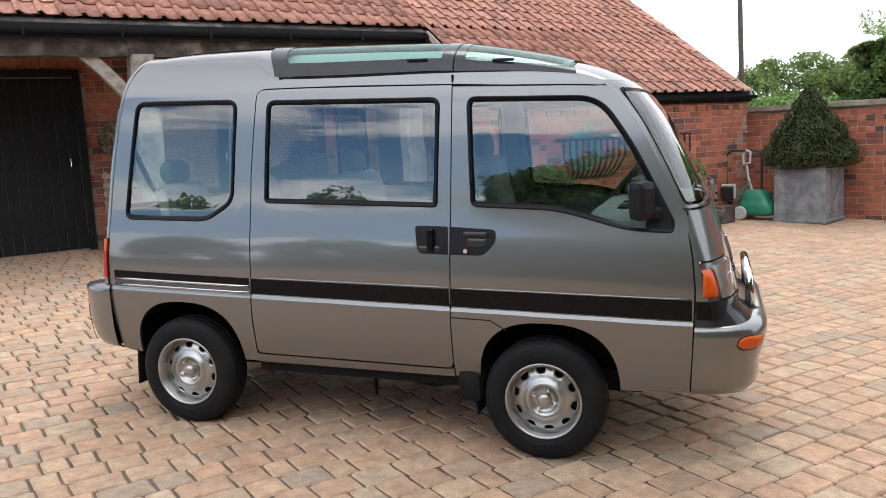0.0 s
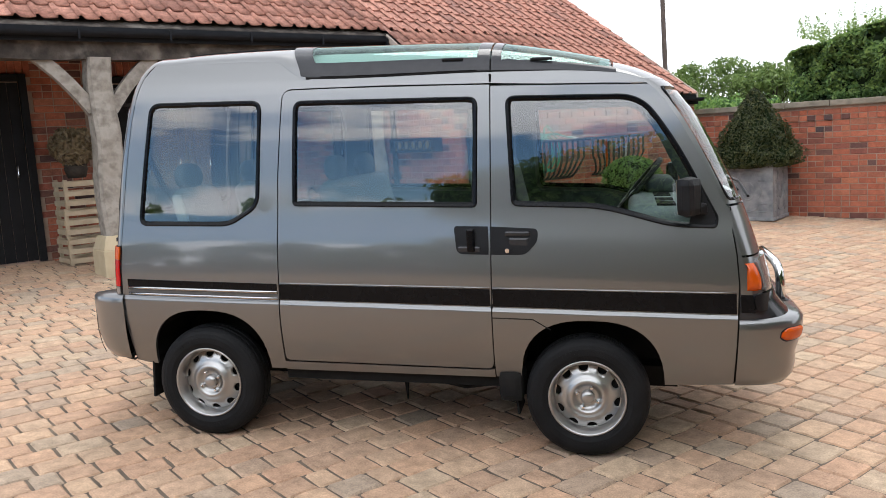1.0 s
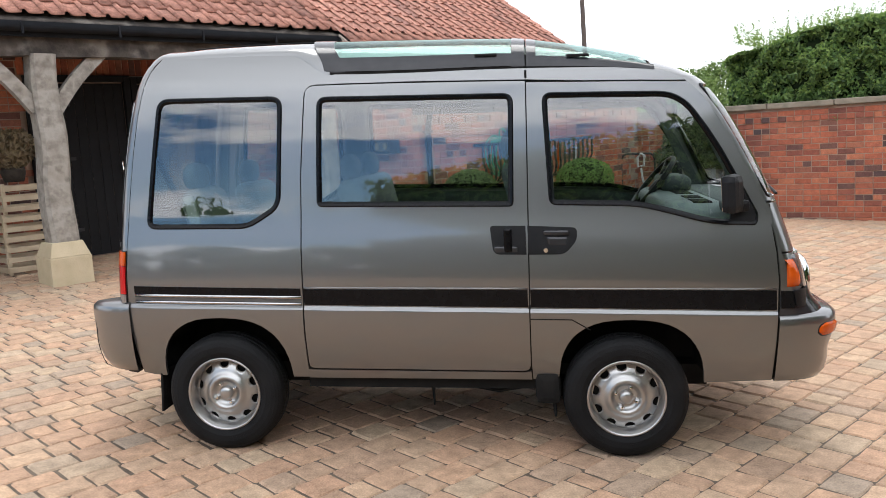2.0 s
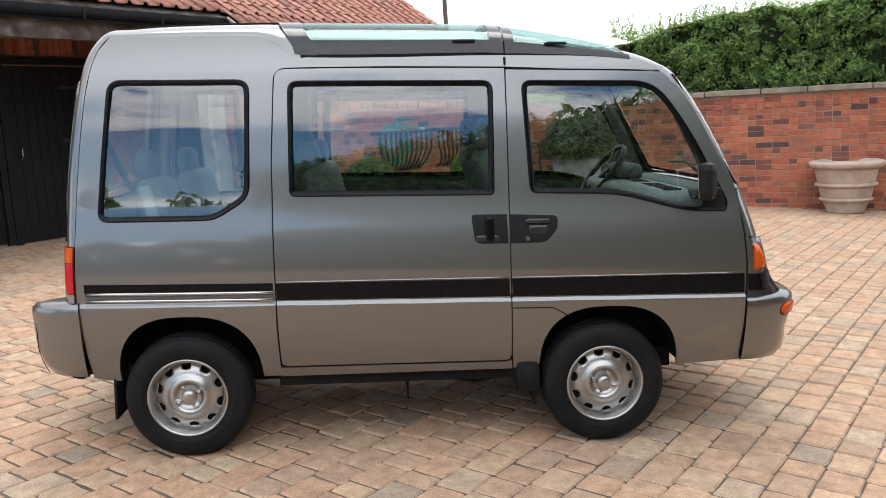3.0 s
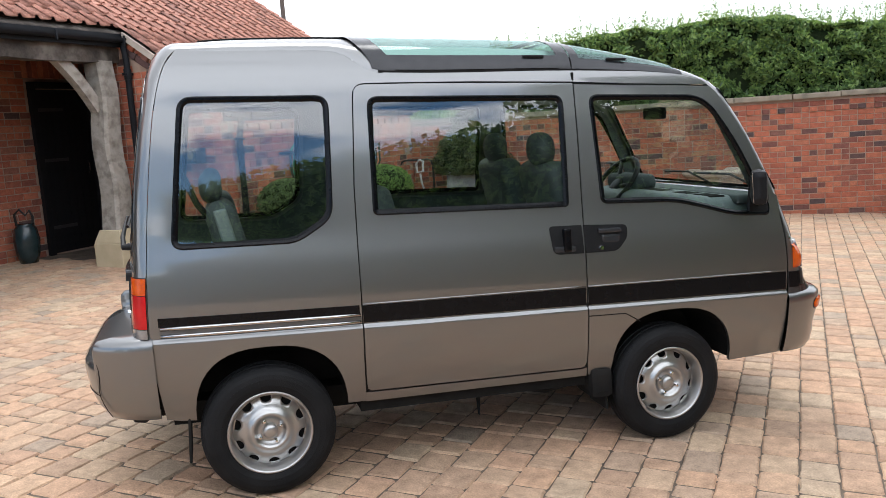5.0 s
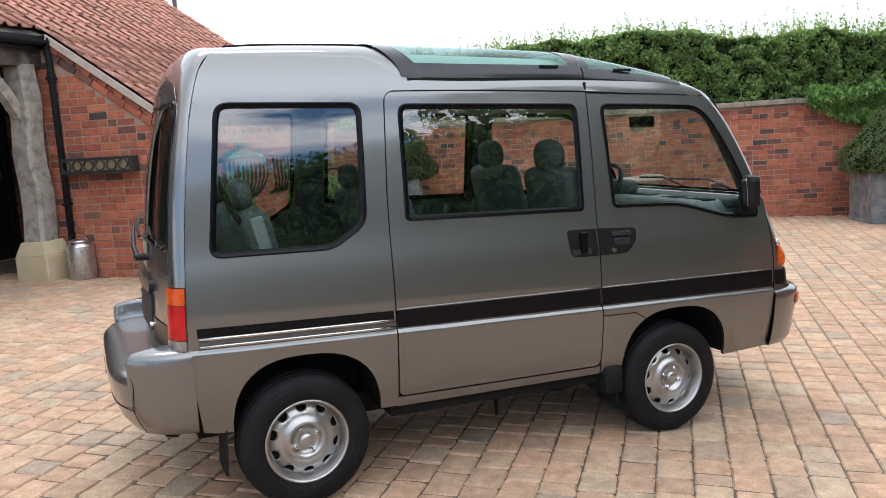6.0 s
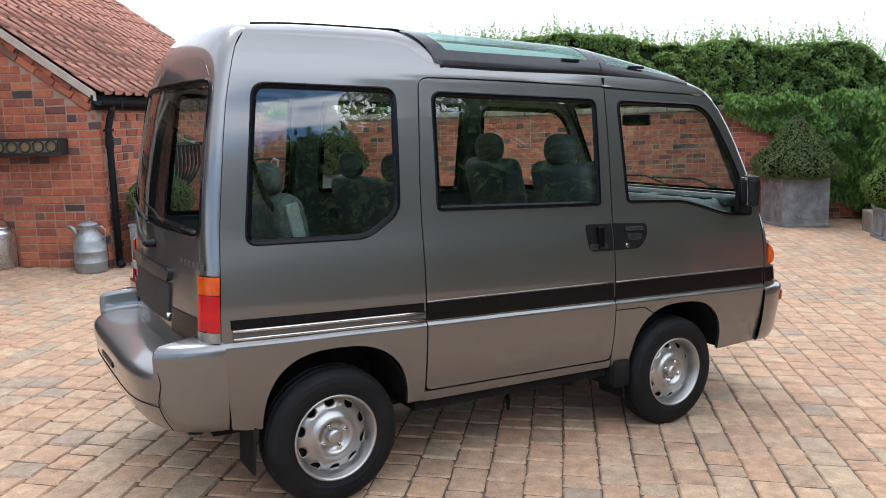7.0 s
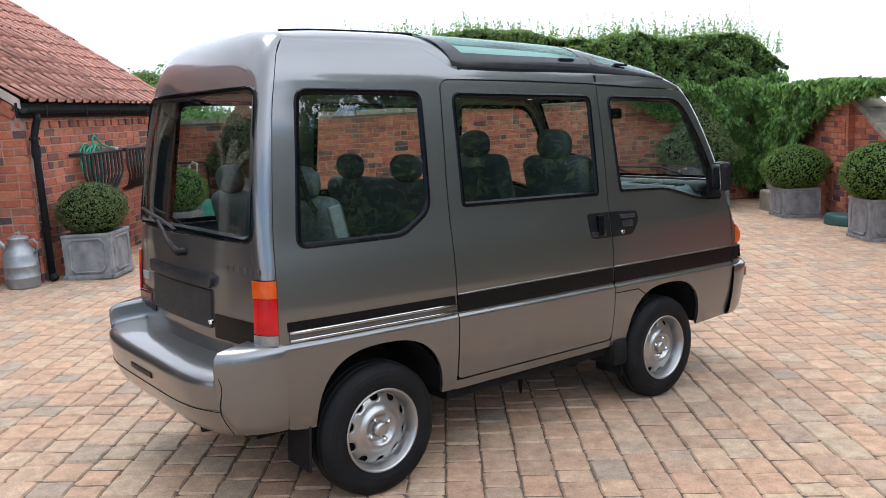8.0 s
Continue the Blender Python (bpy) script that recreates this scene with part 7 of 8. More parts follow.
# ---- inside the shed: crates with dried grasses, pots ----
def slat_crate(m, w, d, h, n):
    g = thing("slat_crate", m, "pale slatted wooden crate in a stack", "crate", "stack of crates")
    for s in (-1, 1):
        for t in (-1, 1):
            part("corner_post", box((s * (w / 2 - 0.02), t * (d / 2 - 0.02), h / 2), (0.04, 0.04, h), bevel=0.003), M["pallet_wood"], g)
    for i in range(n):
        z = h * (i + 0.5) / n
        for t in (-1, 1):
            part("slat", box((0, t * (d / 2 + 0.008), z), (w, 0.014, h / n * 0.52), bevel=0.003), M["pallet_wood"], g)
        for s in (-1, 1):
            part("slat", box((s * (w / 2 + 0.008), 0, z), (0.014, d, h / n * 0.52), bevel=0.003), M["pallet_wood"], g)
    return g


for k in range(3):
    x, y = yard(-3.66 + 0.01 * k, -2.62 + 0.01 * k)
    slat_crate(pose(x, y, ground_z(x, y) + 0.002 + 0.335 * k, 0, 0, AU + (2, -2, 1)[k]), 0.60, 0.42, 0.33, 3)
x, y = yard(-3.72, -2.62)
g = thing("dried_grasses", pose(x, y, ground_z(x, y) + 1.01, 0, 0, 0), "sheaf of dried grasses in a dark pot on the crates", "dried grasses")
part("pot", lathe([(0.01, 0), (0.10, 0), (0.13, 0.10), (0.12, 0.16), (0.10, 0.16), (0.10, 0.14), (0.01, 0.14)], 24), M["soil"], g, smooth=True)
rg = np.random.default_rng(6)
ang, rad, hh = rg.uniform(0, 2 * np.pi, 2600), np.sqrt(rg.uniform(0, 1, 2600)), rg.uniform(0, 1, 2600)
spread_r = (0.07 + 0.20 * np.sin(np.pi * np.clip(hh * 0.9, 0, 1)) ** 0.8) * rad
gp_ = np.stack([spread_r * np.cos(ang), spread_r * np.sin(ang), 0.14 + 0.42 * hh], 1)
leaves("grass_sheaf", gp_, np.stack([np.cos(ang), np.sin(ang), 0 * ang], 1), 0.045, M["straw"], g, 6)
x, y = yard(-0.42, -2.84)
g = thing("glazed_jar", pose(x, y, ground_z(x, y), 0, 0, 0), "dark blue-green glazed jar with a twisted ornament", "jar")
part("body", lathe([(0.01, 0), (0.10, 0), (0.135, 0.12), (0.15, 0.28), (0.13, 0.42), (0.10, 0.46), (0.11, 0.48), (0.09, 0.48), (0.01, 0.44)], 28), surface("dark_glaze", [(0.012, 0.024, 0.028), (0.022, 0.038, 0.04)], 9, (0.15, 0.3), 0.05, 60), g, smooth=True)
part("ornament", tube([(-0.09, 0, 0.46), (-0.10, 0, 0.60), (-0.04, 0, 0.66), (0.02, 0, 0.58), (0.07, 0, 0.64), (0.10, 0, 0.56), (0.09, 0, 0.47)], 0.016, 8), M["iron"], g, smooth=True)
# old stone trough and the green lid beside the pillar
x, y = yard(5.25, 9.45)
tagged(part("stone_trough", box((0, 0, 0.15), (0.75, 0.36, 0.34), at_ground(x, y, AU), 0.03), M["stone"]), "low weathered stone trough beside the planter", "trough")
x, y = yard(5.55, 9.62)
tagged(part("stone_slab", box((0, 0, 0.40), (0.50, 0.30, 0.16), at_ground(x, y, AU + 8), 0.03), M["stone"]), "weathered stone slab on the trough", "slab")
x, y = yard(3.45, 9.60)
bm = bmesh.new()
lumpy(bm, lambda a, b: Vector((0.30 * math.cos(a) * (1 - 0.25 * b * b), 0.17 * math.sin(a) * (1 - 0.25 * b * b), 0.15 * math.sin(b * math.pi / 2))), 28, 8)
bm.transform(at_ground(x, y, AU + 6))
tagged(part("plastic_lid", bm, surface("dull_green_plastic", [(0.012, 0.06, 0.055), (0.02, 0.085, 0.075)], 8, (0.4, 0.6), 0.1, 60), smooth=True), "dull green domed plastic lid on the paving", "lid")


# ---- hedge, ivy, trees, pole ----
def hedge_body(s0, s1, off, z0, thick, hfun, name, label, n, seed):
    """A clipped hedge along the garden wall with an uneven head and shoots standing above it."""
    g = thing(name, Matrix.Identity(4), label, "hedge", kind="stuff")
    bm = bmesh.new()
    k = 60
    rings = []
    for i in range(k + 1):
        s = s0 + (s1 - s0) * i / k
        h = hfun(s)
        e = min(1, (i / k) * 9, (1 - i / k) * 9) ** 0.5
        ring = []
        for (a, b) in ((0.14, 0.0), (0.10, 0.5), (0.11, 0.94), (0.20, 1.03), (0.86, 1.03), (1.0, 0.92), (1.0, 0.0)):
            w = 0.07 * noise.noise(Vector((s * 1.7, a * 3, b * 3 + seed)))
            x, y = along_wall(s, -(off + thick * (0.5 + (a - 0.5) * e)) + w)
            ring.append(bm.verts.new((x, y, z0 + (h - z0 - 0.10) * b * (0.75 + 0.25 * e) + w)))
        rings.append(ring)
    for p, q in zip(rings, rings[1:]):
        for j in range(7):
            bm.faces.new((p[j], p[(j + 1) % 7], q[(j + 1) % 7], q[j]))
    bm.faces.new(rings[0])
    bm.faces.new(rings[-1])
    # the solid core's dark colour stands for shade inside the hedge
    part("hedge_heart", bm, M["dark_heart"], g, "solid hedge core, inner shade in its colour")
    r = np.random.default_rng(seed)
    pts, nrm, tips, tn = [], [], [], []
    fwd = Vector((WDY, -WDX, 0))
    for _ in range(n):
        s = r.uniform(s0, s1)
        h = hfun(s)
        e = min(1, (s - s0) / (s1 - s0) * 9, (s1 - s) / (s1 - s0) * 9) ** 0.5
        front = r.random() < 0.70
        if front:
            b = r.random()
            clump = noise.noise(Vector((s * 5.5, b * 9.5, seed)))
            if clump < -0.10 and r.random() < 0.72:
                continue
            lump = 0.24 * noise.noise(Vector((s * 2.1, b * 3.6, seed))) + 0.16 * clump
            x, y = along_wall(s, -off - thick * 0.5 * (1 - e) + 0.02 + lump + r.normal(0, 0.035))
            pts.append((x, y, z0 + (h - z0) * b * (0.75 + 0.25 * e)))
            nrm.append((fwd.x, fwd.y, 0.35))
        else:
            a = r.random()
            lump = 0.09 * noise.noise(Vector((s * 2.4, a * 2, seed + 4))) + 0.04 * noise.noise(Vector((s * 8, a * 3, seed + 4)))
            x, y = along_wall(s, -off - thick * a)
            pts.append((x, y, z0 + (h - z0) * (0.75 + 0.25 * e) + lump))
            nrm.append((0, 0, 1))
    leaves("hedge_leaves", pts, nrm, 0.050, M["hedge_leaf"], g, seed, wild=0.8)
    # upright shoots
    for _ in range(int((s1 - s0) * 80)):
        s, a = r.uniform(s0 + 0.1, s1 - 0.1), r.random()
        h = hfun(s)
        tall = r.uniform(0.10, 0.44) * (1.4 if r.random() < 0.15 else 1) * (0.80 + 0.20 * step(2.5, 5.5, s))
        lean = r.normal(0, 0.18)
        for q in range(int(10 + tall * 85)):
            k2 = r.random() ** 1.3
            x, y = along_wall(s + lean * tall * k2 + r.normal(0, 0.034 * (1.15 - k2)), -off - thick * a + r.normal(0, 0.034 * (1.15 - k2)))
            tips.append((x, y, h - 0.06 + tall * k2))
            tn.append((r.normal(0, 1), r.normal(0, 1), 0.6))
    leaves("shoots", tips, tn, 0.021, M["hedge_tip"], g, seed + 1)
    # pale young leaves scattered over the top third
    tp = [p for p in pts if p[2] > z0 + 0.45 * (hfun(0) - z0)]
    leaves("young_leaves", [(p[0] + 0.02 * fwd.x, p[1] + 0.02 * fwd.y, p[2] + 0.01) for p in tp[::3]], [(fwd.x, fwd.y, 0.6)] * len(tp[::3]), 0.036, M["hedge_tip"], g, seed + 2)
    return g


hedge_body(-1.85, 8.1, 0.32, 0.9, 0.9, lambda s: 2.73 + 0.10 * math.sin(s * 0.9) + 0.05 * math.sin(s * 2.7 + 1) + 0.10 * noise.noise(Vector((s * 1.3, 0, 7))) - 0.42 * step(6.3, 8.1, s), "hedge", "tall clipped evergreen hedge behind the garden wall", 78000, 21)


def ivy(name, label, pts_fn, n, seed, size=0.055):
    g = thing(name, Matrix.Identity(4), label, "ivy", kind="stuff")
    r = np.random.default_rng(seed)
    pts, nrm = [], []
    for _ in range(n):
        p, d = pts_fn(r)
        if p is not None:
            pts.append(p)
            nrm.append(d)
    leaves("ivy_leaves", pts, nrm, size, M["ivy_leaf"], g, seed, 0.15, 0.2, hang=1.6)
    return g


def ivy_w1(r):
    s = r.uniform(4.6, 7.6)
    low = table(s, (4.6, 5.0, 5.6, 6.2, 7.6), (1.50, 1.30, 1.05, 0.10, -0.3))
    z = r.uniform(low + 0.25 * r.random(), 1.74 + 0.10 * step(6.2, 7.0, s) + 0.05 * math.sin(s * 7))
    lump = noise.noise(Vector((s * 2.6, z * 3.2, 3)))
    if (lump < -0.28 or noise.noise(Vector((s * 7, z * 8, 5))) < -0.15) and r.random() < 0.75:
        return None, None
    out = 0.14 + 0.30 * lump + 0.10 * step(1.3, 1.7, z)
    x, y = along_wall(s, max(0.02, out) + r.normal(0, 0.02))
    return (x, y, z), (WDY, -WDX, 0.4)


def ivy_w2(r):
    u = r.uniform(2.6, 7.7)
    low = table(u, (2.6, 3.4, 4.3, 4.9, 5.4, 6.0, 7.7), (1.50, 1.42, 1.30, 1.05, 0.55, 0.05, -0.3))
    top = 1.70 - 0.10 * step(4.5, 2.6, u)
    if low >= top:
        return None, None
    z = r.uniform(min(top - 0.01, low + 0.2 * r.random()), top)
    lump = noise.noise(Vector((u * 2.6, z * 3.2, 9)))
    if (lump < -0.30 or noise.noise(Vector((u * 7, z * 8, 6))) < -0.15) and r.random() < 0.75:
        return None, None
    out = 0.16 + 0.30 * lump
    x, y = yard(u, W2_V - max(0.02, out) + (0.35 * r.random() if z > 1.5 else 0) + r.normal(0, 0.02))
    return (x, y, z), (-VX, -VY, 0.4)


ivy("ivy", "bright green ivy spilling over the corner of the garden wall", ivy_w1, 22000, 31, 0.072)
ivy("ivy", "bright green ivy over the wall beside the pillar", ivy_w2, 26000, 32, 0.072)
# ivy tuft at the outbuilding's far corner
ivy("ivy", "green creeper over the coping beside the outbuilding", lambda r: ((lambda s: ((*along_wall(s, r.uniform(-0.35, 0.06)), 1.60 + abs(r.normal(0, 0.09)) * (1 - 0.3 * (s + 3.2)))))(r.uniform(-3.2, -1.9)), (WDY, -WDX, 0.8)), 1500, 33, 0.04)


def tree(name, x, y, h, r0, label, n, seed, leaf, trunk=0.16, size=0.10, low=0.30):
    """A tree: a tapered trunk with limbs, and a crown of many leaf clumps with gaps between them."""
    g = thing(name, pose(x, y, ground_z(x, y) * 0.4, 0, 0, 0), label, "tree")
    rr_ = random.Random(seed)
    bm = bmesh.new()
    add_tube(bm, [(0, 0, -0.3), (0.03, 0.02, h * 0.25), (-0.04, 0.05, h * 0.5), (0.02, 0, h * 0.8)], [trunk, trunk * 0.8, trunk * 0.5, trunk * 0.15], 8)
    clumps = []
    for k in range(34):
        a, b = rr_.uniform(0, 2 * math.pi), rr_.random()
        z = h * (low + (0.96 - low) * b)
        rad = r0 * math.sin(math.pi * min(0.98, 0.22 + 0.72 * b)) * rr_.uniform(0.45, 1.0)
        c = Vector((rad * math.cos(a), rad * math.sin(a), z))
        clumps.append((c, r0 * rr_.uniform(0.20, 0.36)))
        if k % 3 == 0:
            add_tube(bm, [(0, 0, z * 0.62), (c.x * 0.5, c.y * 0.5, z * 0.85), tuple(c)], [trunk * 0.35, trunk * 0.2, trunk * 0.06], 5)
    part("trunk", bm, M["twig"], g, "brown bark trunk and limbs")
    r = np.random.default_rng(seed)
    pts, nrm = [], []
    for _ in range(n):
        c, cr = clumps[r.integers(len(clumps))]
        d = r.normal(0, 1, 3)
        d /= np.linalg.norm(d)
        pts.append((c.x + d[0] * cr * r.uniform(0.6, 1.05), c.y + d[1] * cr * r.uniform(0.6, 1.05), c.z + d[2] * cr * 0.8 * r.uniform(0.6, 1.05)))
        nrm.append(d)
    leaves("crown", pts, nrm, size, leaf, g, seed)
    return g


# light green trees beyond the wall
for i, (x, y, h, r0) in enumerate(((2.4, 44, 3.9, 2.4), (4.6, 45, 4.3, 2.4), (6.6, 44, 3.8, 2.3), (8.6, 46, 4.3, 2.5), (11.0, 45, 4.2, 2.5), (13.5, 46, 4.5, 2.6))):
    tree("tree", x, y, h, r0, "light green bushy tree beyond the garden wall", 5200, 41 + i, M["far_leaf"], 0.12, 0.12)
# the utility pole
tagged(part("utility_pole", tube([(1.12, 37.6, -0.5), (1.05, 37.6, 4.0), (0.92, 37.6, 12.0)], [0.105, 0.10, 0.085], 14), M["pole_wood"], smooth=True), "tall brown wooden utility pole beyond the roofs", "pole")
# what stands behind the camera: a line of trees and a hedge bank, seen in the van's windows
for i, (x, y, h, r0) in enumerate(((-17, -16, 3.7, 2.9), (-12, -19, 4.0, 3.2), (-7.5, -18, 3.5, 3.0), (-3, -20, 4.2, 3.4), (1.0, -18, 4.2, 3.3), (4.8, -17, 5.0, 3.4), (-20, -9, 3.9, 3.0))):
    tree("tree", x, y, h, r0, "dark green broadleaf tree on the far side of the yard", 5600, 60 + i, M["hedge_leaf"], 0.24, 0.18, 0.12)
# unseen south-east trees, known from window reflections; heights raised to darken the shed
for i, (x, y, h, r0) in enumerate(((4.4, -9.8, 4.0, 2.4), (7.6, -8.6, 10.6, 3.2), (10.4, -6.2, 11.6, 3.3), (12.4, -3.2, 12.4, 3.4), (13.6, 0.4, 11.8, 3.3), (9.4, -12.0, 12.5, 3.6), (14.0, -8.0, 13.0, 3.6))):
    tree("tall_tree", x, y, h, r0, "tall dense dark green tree beside the yard", 20000, 80 + i, M["hedge_leaf"], 0.26, 0.13, 0.05)


def boundary_hedge(u0, u1, v, h):
    """A tall rough hedge added out of view to keep low sky out of the van's windows."""
    g = thing("boundary_hedge", Matrix.Identity(4), "unseen rough green hedge added to block low sky from the van's windows", "hedge", kind="stuff")
    x, y = yard((u0 + u1) / 2, v)
    # plain dark core, coloured as the hedge's inner shade
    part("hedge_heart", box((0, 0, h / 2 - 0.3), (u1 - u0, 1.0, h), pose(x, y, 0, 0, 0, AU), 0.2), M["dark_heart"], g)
    r = np.random.default_rng(5)
    n = 16000
    uu, zz, vv = r.uniform(u0, u1, n), r.uniform(-0.3, h, n), r.normal(0, 0.12, n)
    face = r.random(n) < 0.75
    pts = [(*yard(a, v - 0.55 + c if f else v + r.uniform(-0.5, 0.5)), z if f else h - 0.3 + abs(c)) for a, z, c, f in zip(uu, zz, vv, face)]
    leaves("hedge_leaves", pts, [(-VX, -VY, 0.4)] * n, 0.10, M["hedge_leaf"], g, 5, wild=1.0)
    return g


boundary_hedge(-16.0, 0.8, 11.0, 3.4)

# ---- bricks, tiles and pavers, piece by piece ----
def template(me):
    return np.array([v.co for v in me.vertices]), [tuple(p.vertices) for p in me.polygons]


def lay(kind, parent, placed, label_stuff, material, limit=300):
    """placed: (matrix, mesh, near) rows. The near ones are objects of their own, the rest one joined mesh."""
    near = [p for p in placed if p[2]][:limit]
    chosen = set(id(p) for p in near)
    rest = [p for p in placed if id(p) not in chosen]
    inv = parent.matrix_world.inverted()
    for m, me, _ in near:
        ob = new(kind, me)
        ob.parent = parent
        ob.matrix_basis = inv @ m
    if not rest:
        return
    cache = {}
    vs, fs, base = [], [], 0
    for m, me, _ in rest:
        if me.name not in cache:
            cache[me.name] = template(me)
        tv, tf = cache[me.name]
        a = np.array(m)
        vs.append(tv @ a[:3, :3].T + a[:3, 3])
        fs.extend(tuple(i + base for i in f) for f in tf)
        base += len(tv)
    me = bpy.data.meshes.new(kind + "s")
    me.from_pydata(np.concatenate(vs).tolist(), [], fs)
    me.materials.append(material)
    ob = new(kind + "s", me)
    ob.parent = parent
    ob.matrix_basis = inv
    tagged(ob, label_stuff, kind="stuff")


BRICKS = {"full": [brick_mesh("brick", BRICK_L - 0.010, 0.055, COURSE - 0.011, M["brick"], 0.005, 0.0022, s) for s in range(5)],
          "half": [brick_mesh("brick_half", BRICK_L / 2 - 0.010, 0.055, COURSE - 0.011, M["brick"], 0.005, 0.0022, s + 9) for s in range(4)]}


def brick_rows(entry):
    wall, m, length, base, top, holes, near, skip, phase = entry
    r = random.Random(len(wall.name) * 7 + phase)
    placed = []
    z_low = min(base(0), base(length)) - COURSE
    k = math.floor(z_low / COURSE)
    z_top = max(top(0), top(length), top(length * 0.5))
    is_garden = wall.name in ("wall_garden", "wall_east")
    while k * COURSE < z_top:
        z = (k + 0.5) * COURSE
        dent = is_garden and (round((z_top - z) / COURSE - 0.5) == 1)
        header_course = dent or (k + phase) % 6 == 2
        x = 0.0
        if not header_course and k % 2:
            x = -BRICK_L / 2
        i = 0
        while x < length - 0.02:
            kind = "half" if header_course or (r.random() < 0.10) else "full"
            l = BRICK_L if kind == "full" else BRICK_L / 2
            cx = x + l / 2
            if x < -0.001:
                kind, l, cx = "half", BRICK_L / 2, BRICK_L / 4
                x = 0.0
            if cx + l / 2 > length + 0.03 and kind == "full":
                kind, l = "half", BRICK_L / 2
                cx = x + l / 2
            ok = base(cx) - COURSE < z < top(cx) - COURSE * 0.35
            for h0, h1, hz in holes:
                if h0 - 0.03 < cx < h1 + 0.03 and z < hz + ground_z(*(m @ Vector((cx, 0, 0))).xy):
                    ok = False
            if ok and cx + l / 2 < length + 0.04:
                out = r.uniform(-0.002, 0.003) + (0.018 if dent and i % 2 else 0.0)
                mm = m @ Matrix.Translation((cx, 0.0275 - out, z)) @ Matrix.Rotation(r.uniform(-0.006, 0.006), 4, "Y")
                placed.append((mm, r.choice(BRICKS[kind]), near[0] <= cx <= near[1] and z > base(cx)))
            x += l
            i += 1
        k += 1
    return placed


for entry in PIECES:
    lay("brick", entry[0], brick_rows(entry), "weathered red bricks in lime mortar", M["brick"])

# the sloping brick bands under the gable's verge
slope = math.atan(ROOF_SLOPE)
band = []
rb = random.Random(3)
for row, (drop, out) in enumerate(((0.205, 0.022), (0.120, 0.0))):
    s, i = 0.0, 0
    total = 1.84 / math.cos(slope)
    while s < total:
        kind = "full" if row == 0 else "half"
        l = BRICK_L if row == 0 else BRICK_L / 2
        xx = (s + l / 2) * math.cos(slope)
        zz = roof_z(-1.95 + xx) - drop
        o = out + (0.03 if row == 1 and i % 2 else 0)
        band.append((m_gable @ Matrix.Translation((xx, 0.0275 - o, zz)) @ Matrix.Rotation(slope, 4, "Y"), rb.choice(BRICKS[kind]), True))
        s += l
        i += 1
lay("brick", wall_gable, band, "", M["brick"])


# upright bricks over the shed's doors
soldier = []
for u0, u1 in ((-8.35, -4.0), (-3.40, -0.75), (0.05, 1.15)):
    k = 0
    while u0 + (k + 0.5) * COURSE < u1:
        cx = u0 + (k + 0.5) * COURSE + 8.4
        soldier.append((m_back @ Matrix.Translation((cx, 0.022, 2.555)) @ Matrix.Rotation(radians(90), 4, "Y"), rb.choice(BRICKS["full"]), u0 > -4))
        k += 1
lay("brick", wall_back, soldier, "upright bricks over the doors", M["brick"], 60)


# pantiles
def pantile():
    bm = bmesh.new()
    w, l, n = 0.222, 0.37, 12
    top, low = [], []
    for j, y in enumerate((0.0, l)):
        ra, rb_ = [], []
        for i in range(n + 1):
            t = i / n
            h = 0.034 * math.exp(-((t - 0.17) / 0.13) ** 2) + 0.016 * (2 * t - 1.15) ** 2
            z = h + (0.026 if j == 0 else 0.0)
            ra.append(bm.verts.new((w * (t - 0.5), y, z)))
            if j == 0:
                rb_.append(bm.verts.new((w * (t - 0.5), y + 0.002, z - 0.016)))
        top.append(ra)
        if rb_:
            low = rb_
    for i in range(n):
        bm.faces.new((top[0][i], top[0][i + 1], top[1][i + 1], top[1][i]))
        bm.faces.new((low[i], low[i + 1], top[0][i + 1], top[0][i]))
    bm.faces.new((top[0][0], top[1][0], low[0]))
    bm.faces.new((top[0][n], top[1][n], low[n]))
    me = mesh_of("pantile", bm, M["tile"], True)
    return me


TILE = pantile()
rt = random.Random(17)
rows = []
pitch, gauge = 0.205, 0.295
k = 0
s = 0.0
cs, sn = math.cos(slope), math.sin(slope)
while True:
    v = 0.085 - s * cs
    if v < RIDGE_V:
        break
    u0 = 0.0 if v > SHED_V + 0.13 else -8.95
    u = u0 + pitch / 2 - 0.03
    while u < B_LEN + 0.02:
        x, y = yard(u, v)
        # the tile's own y axis climbs the slope
        rot = Matrix.Rotation(radians(AU), 4, "Z") @ Matrix.Rotation(slope, 4, "X")
        m = Matrix.Translation((x, y, roof_z(v) + 0.004 + rt.uniform(-0.002, 0.004))) @ rot @ Matrix.Rotation(rt.uniform(-0.012, 0.012), 4, "Z")
        near = (v > -1.2 and u < 2.6) or (-1.22 > v > -2.5 and -4.5 < u < 0)
        rows.append((m, TILE, near))
        u += pitch
    s += gauge
lay("pantile", roof, rows, "weathered red clay pantiles", M["tile"])


# paving
COURSE_W = 0.163


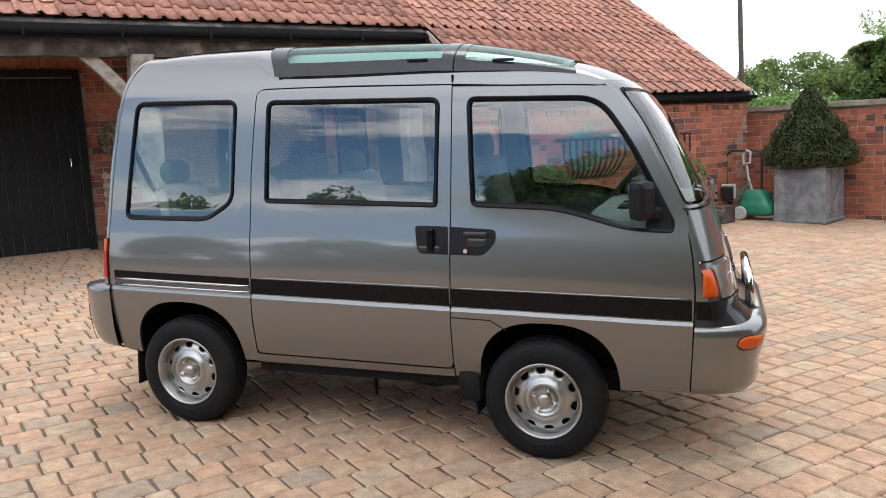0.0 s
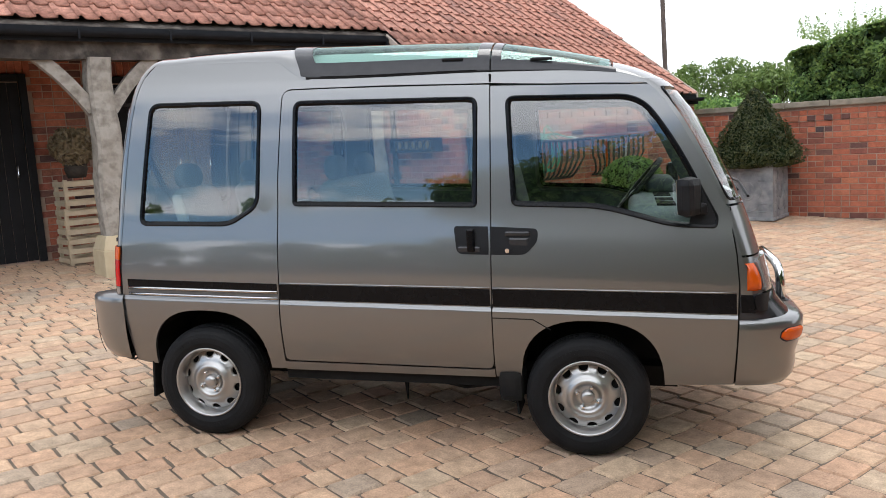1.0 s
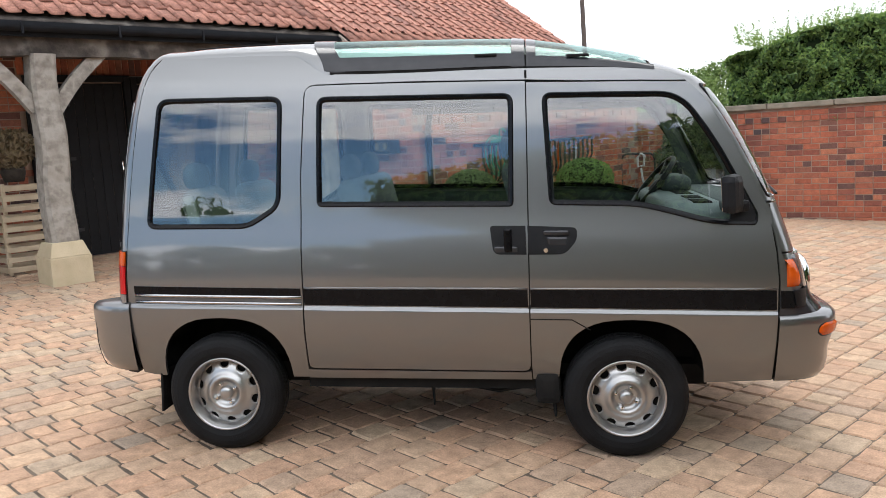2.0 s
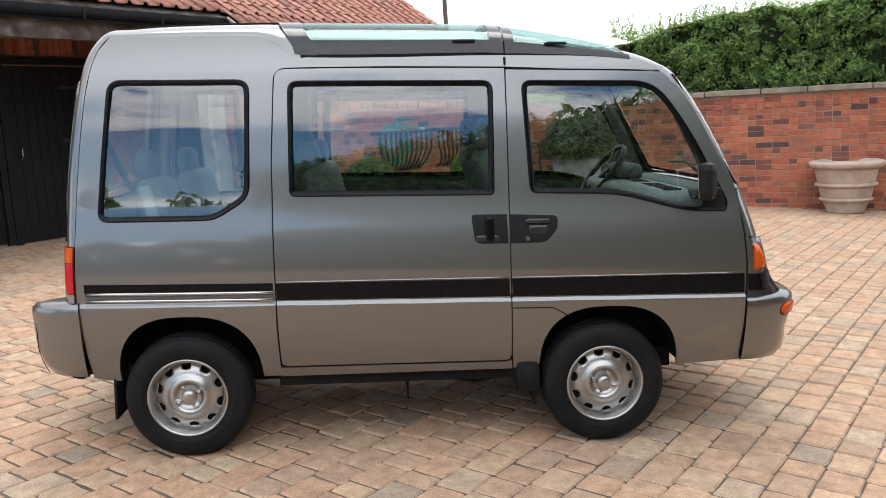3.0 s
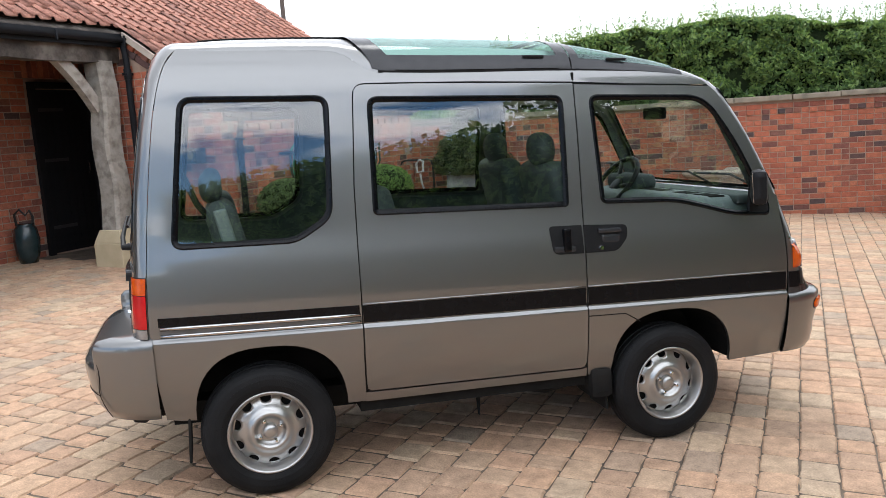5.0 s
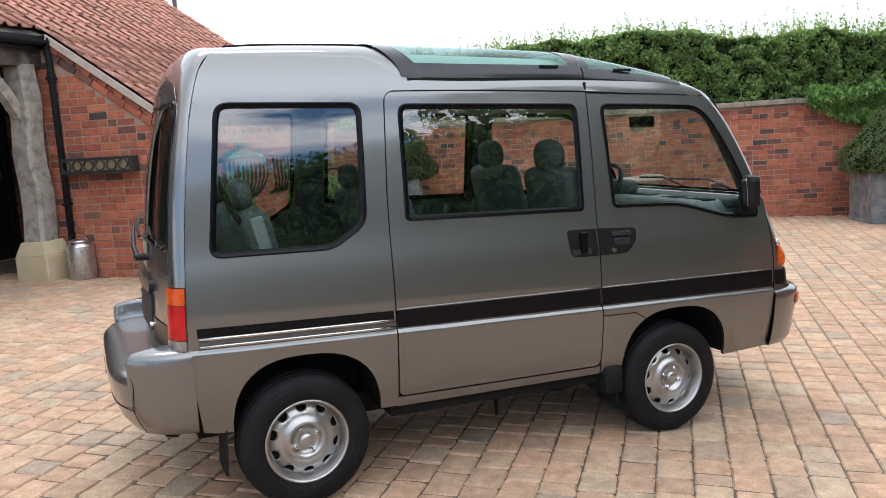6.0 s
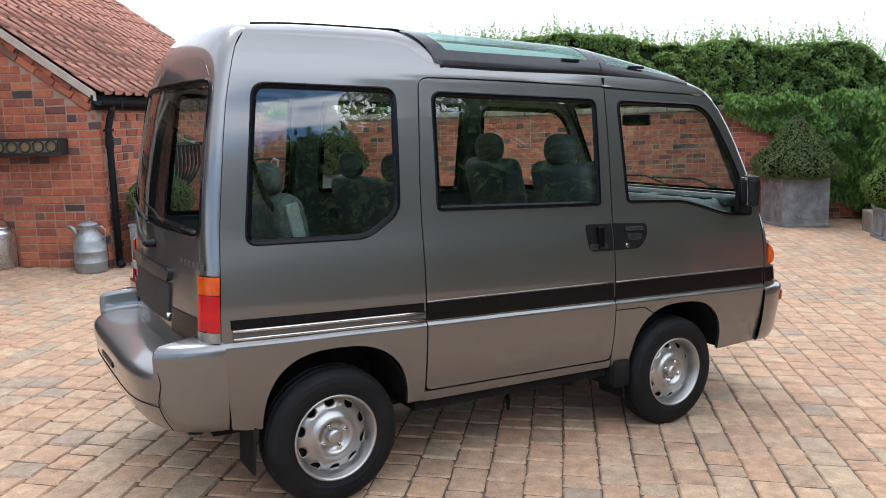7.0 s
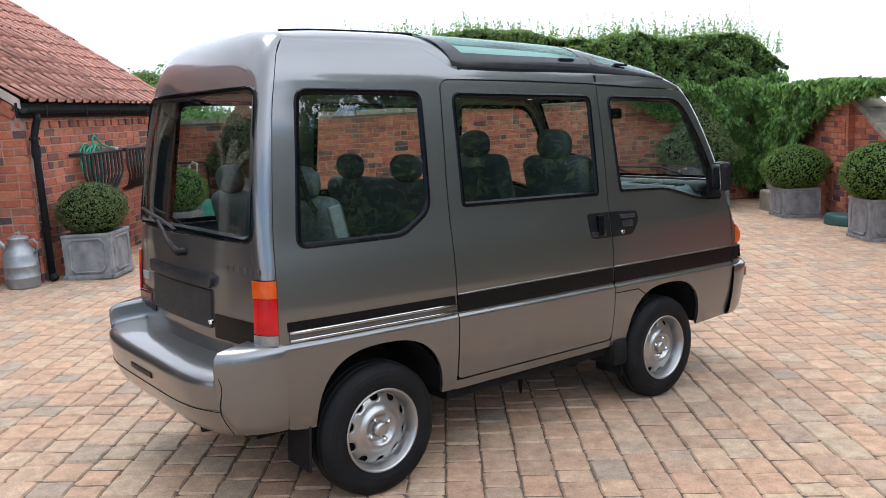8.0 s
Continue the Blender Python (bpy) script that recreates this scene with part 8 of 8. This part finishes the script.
def paver_mesh(l, seed):
    r = random.Random(seed)
    w = COURSE_W - 0.002
    l = l - 0.010
    bm = bmesh.new()
    c = 0.010
    prof = []
    for sx, sy in ((-1, -1), (1, -1), (1, 1), (-1, 1)):
        a = Vector((sx * l / 2, sy * w / 2, 0))
        e1, e2 = Vector((-sx * c, 0, 0)), Vector((0, -sy * c, 0))
        pair = [a + e2, a + e1] if sx * sy > 0 else [a + e1, a + e2]
        # worn corners, and one knocked or bulging point along the edge that follows
        side = Vector((r.uniform(-0.25, 0.25) * l, sy * w / 2, 0)) if sx == sy else Vector((sx * l / 2, r.uniform(-0.25, 0.25) * w, 0))
        prof += [p + Vector((r.uniform(-0.004, 0.004), r.uniform(-0.004, 0.004), 0)) for p in pair]
        prof.append(side * (1 + r.uniform(-0.055, 0.02)))
    low = [bm.verts.new(p + Vector((0, 0, -0.022))) for p in prof]
    mid = [bm.verts.new(p + Vector((0, 0, -0.009))) for p in prof]
    top = [bm.verts.new(Vector((p.x * (1 - 0.021 / l), p.y * (1 - 0.015 / w), r.uniform(-0.0015, 0.0015)))) for p in prof]
    n = len(prof)
    for a, b in ((low, mid), (mid, top)):
        for i in range(n):
            bm.faces.new((a[i], a[(i + 1) % n], b[(i + 1) % n], b[i]))
    bm.faces.new(top)
    return mesh_of("paver", bm, M["paver"])


PAVERS = [(l, [paver_mesh(l, int(l * 1000) + q) for q in range(8)]) for l in (0.125, 0.163, 0.205, 0.24)]
paving = tagged(part("pavement", box((0, 0, -0.06), (0.02, 0.02, 0.02)), M["joint"]), "tumbled clay block paving in warm red and buff", "pavement", kind="structure")
rp = random.Random(23)
laid = []
tilt_m = Matrix(((1, 0, -0.036 * -1, 0), (0, 1, -0.012, 0), (-0.036, 0.012, 1, 0), (0, 0, 0, 1)))
v = -3.03
while v < 9.95:
    u = -14.0 + rp.uniform(0, 0.15)
    while u < 8.2:
        l, meshes = rp.choices(PAVERS, weights=(2, 4, 4, 2))[0]
        uc = u + l / 2
        x, y = yard(uc, v)
        inside = (v > 0.05 or uc < -0.05) and y < WY - 0.488 * (x - WX) - 0.02 and -14 < x < 12 and y > -6.5
        if v < 0.05 and uc > -0.05:
            inside = False
        if inside:
            m = Matrix.Translation((x, y, ground_z(x, y) + rp.uniform(-0.0025, 0.002))) @ tilt_m @ Matrix.Rotation(radians(AU) + rp.uniform(-0.012, 0.012), 4, "Z") @ Matrix.Rotation(rp.uniform(-0.010, 0.010), 4, "X") @ Matrix.Rotation(rp.uniform(-0.010, 0.010), 4, "Y")
            laid.append((m, rp.choice(meshes), -2.9 < x < -0.1 and 2.2 < y < 3.5))
        u += l
    v += COURSE_W
lay("paver", paving, laid, "tumbled clay paving blocks", M["paver"])
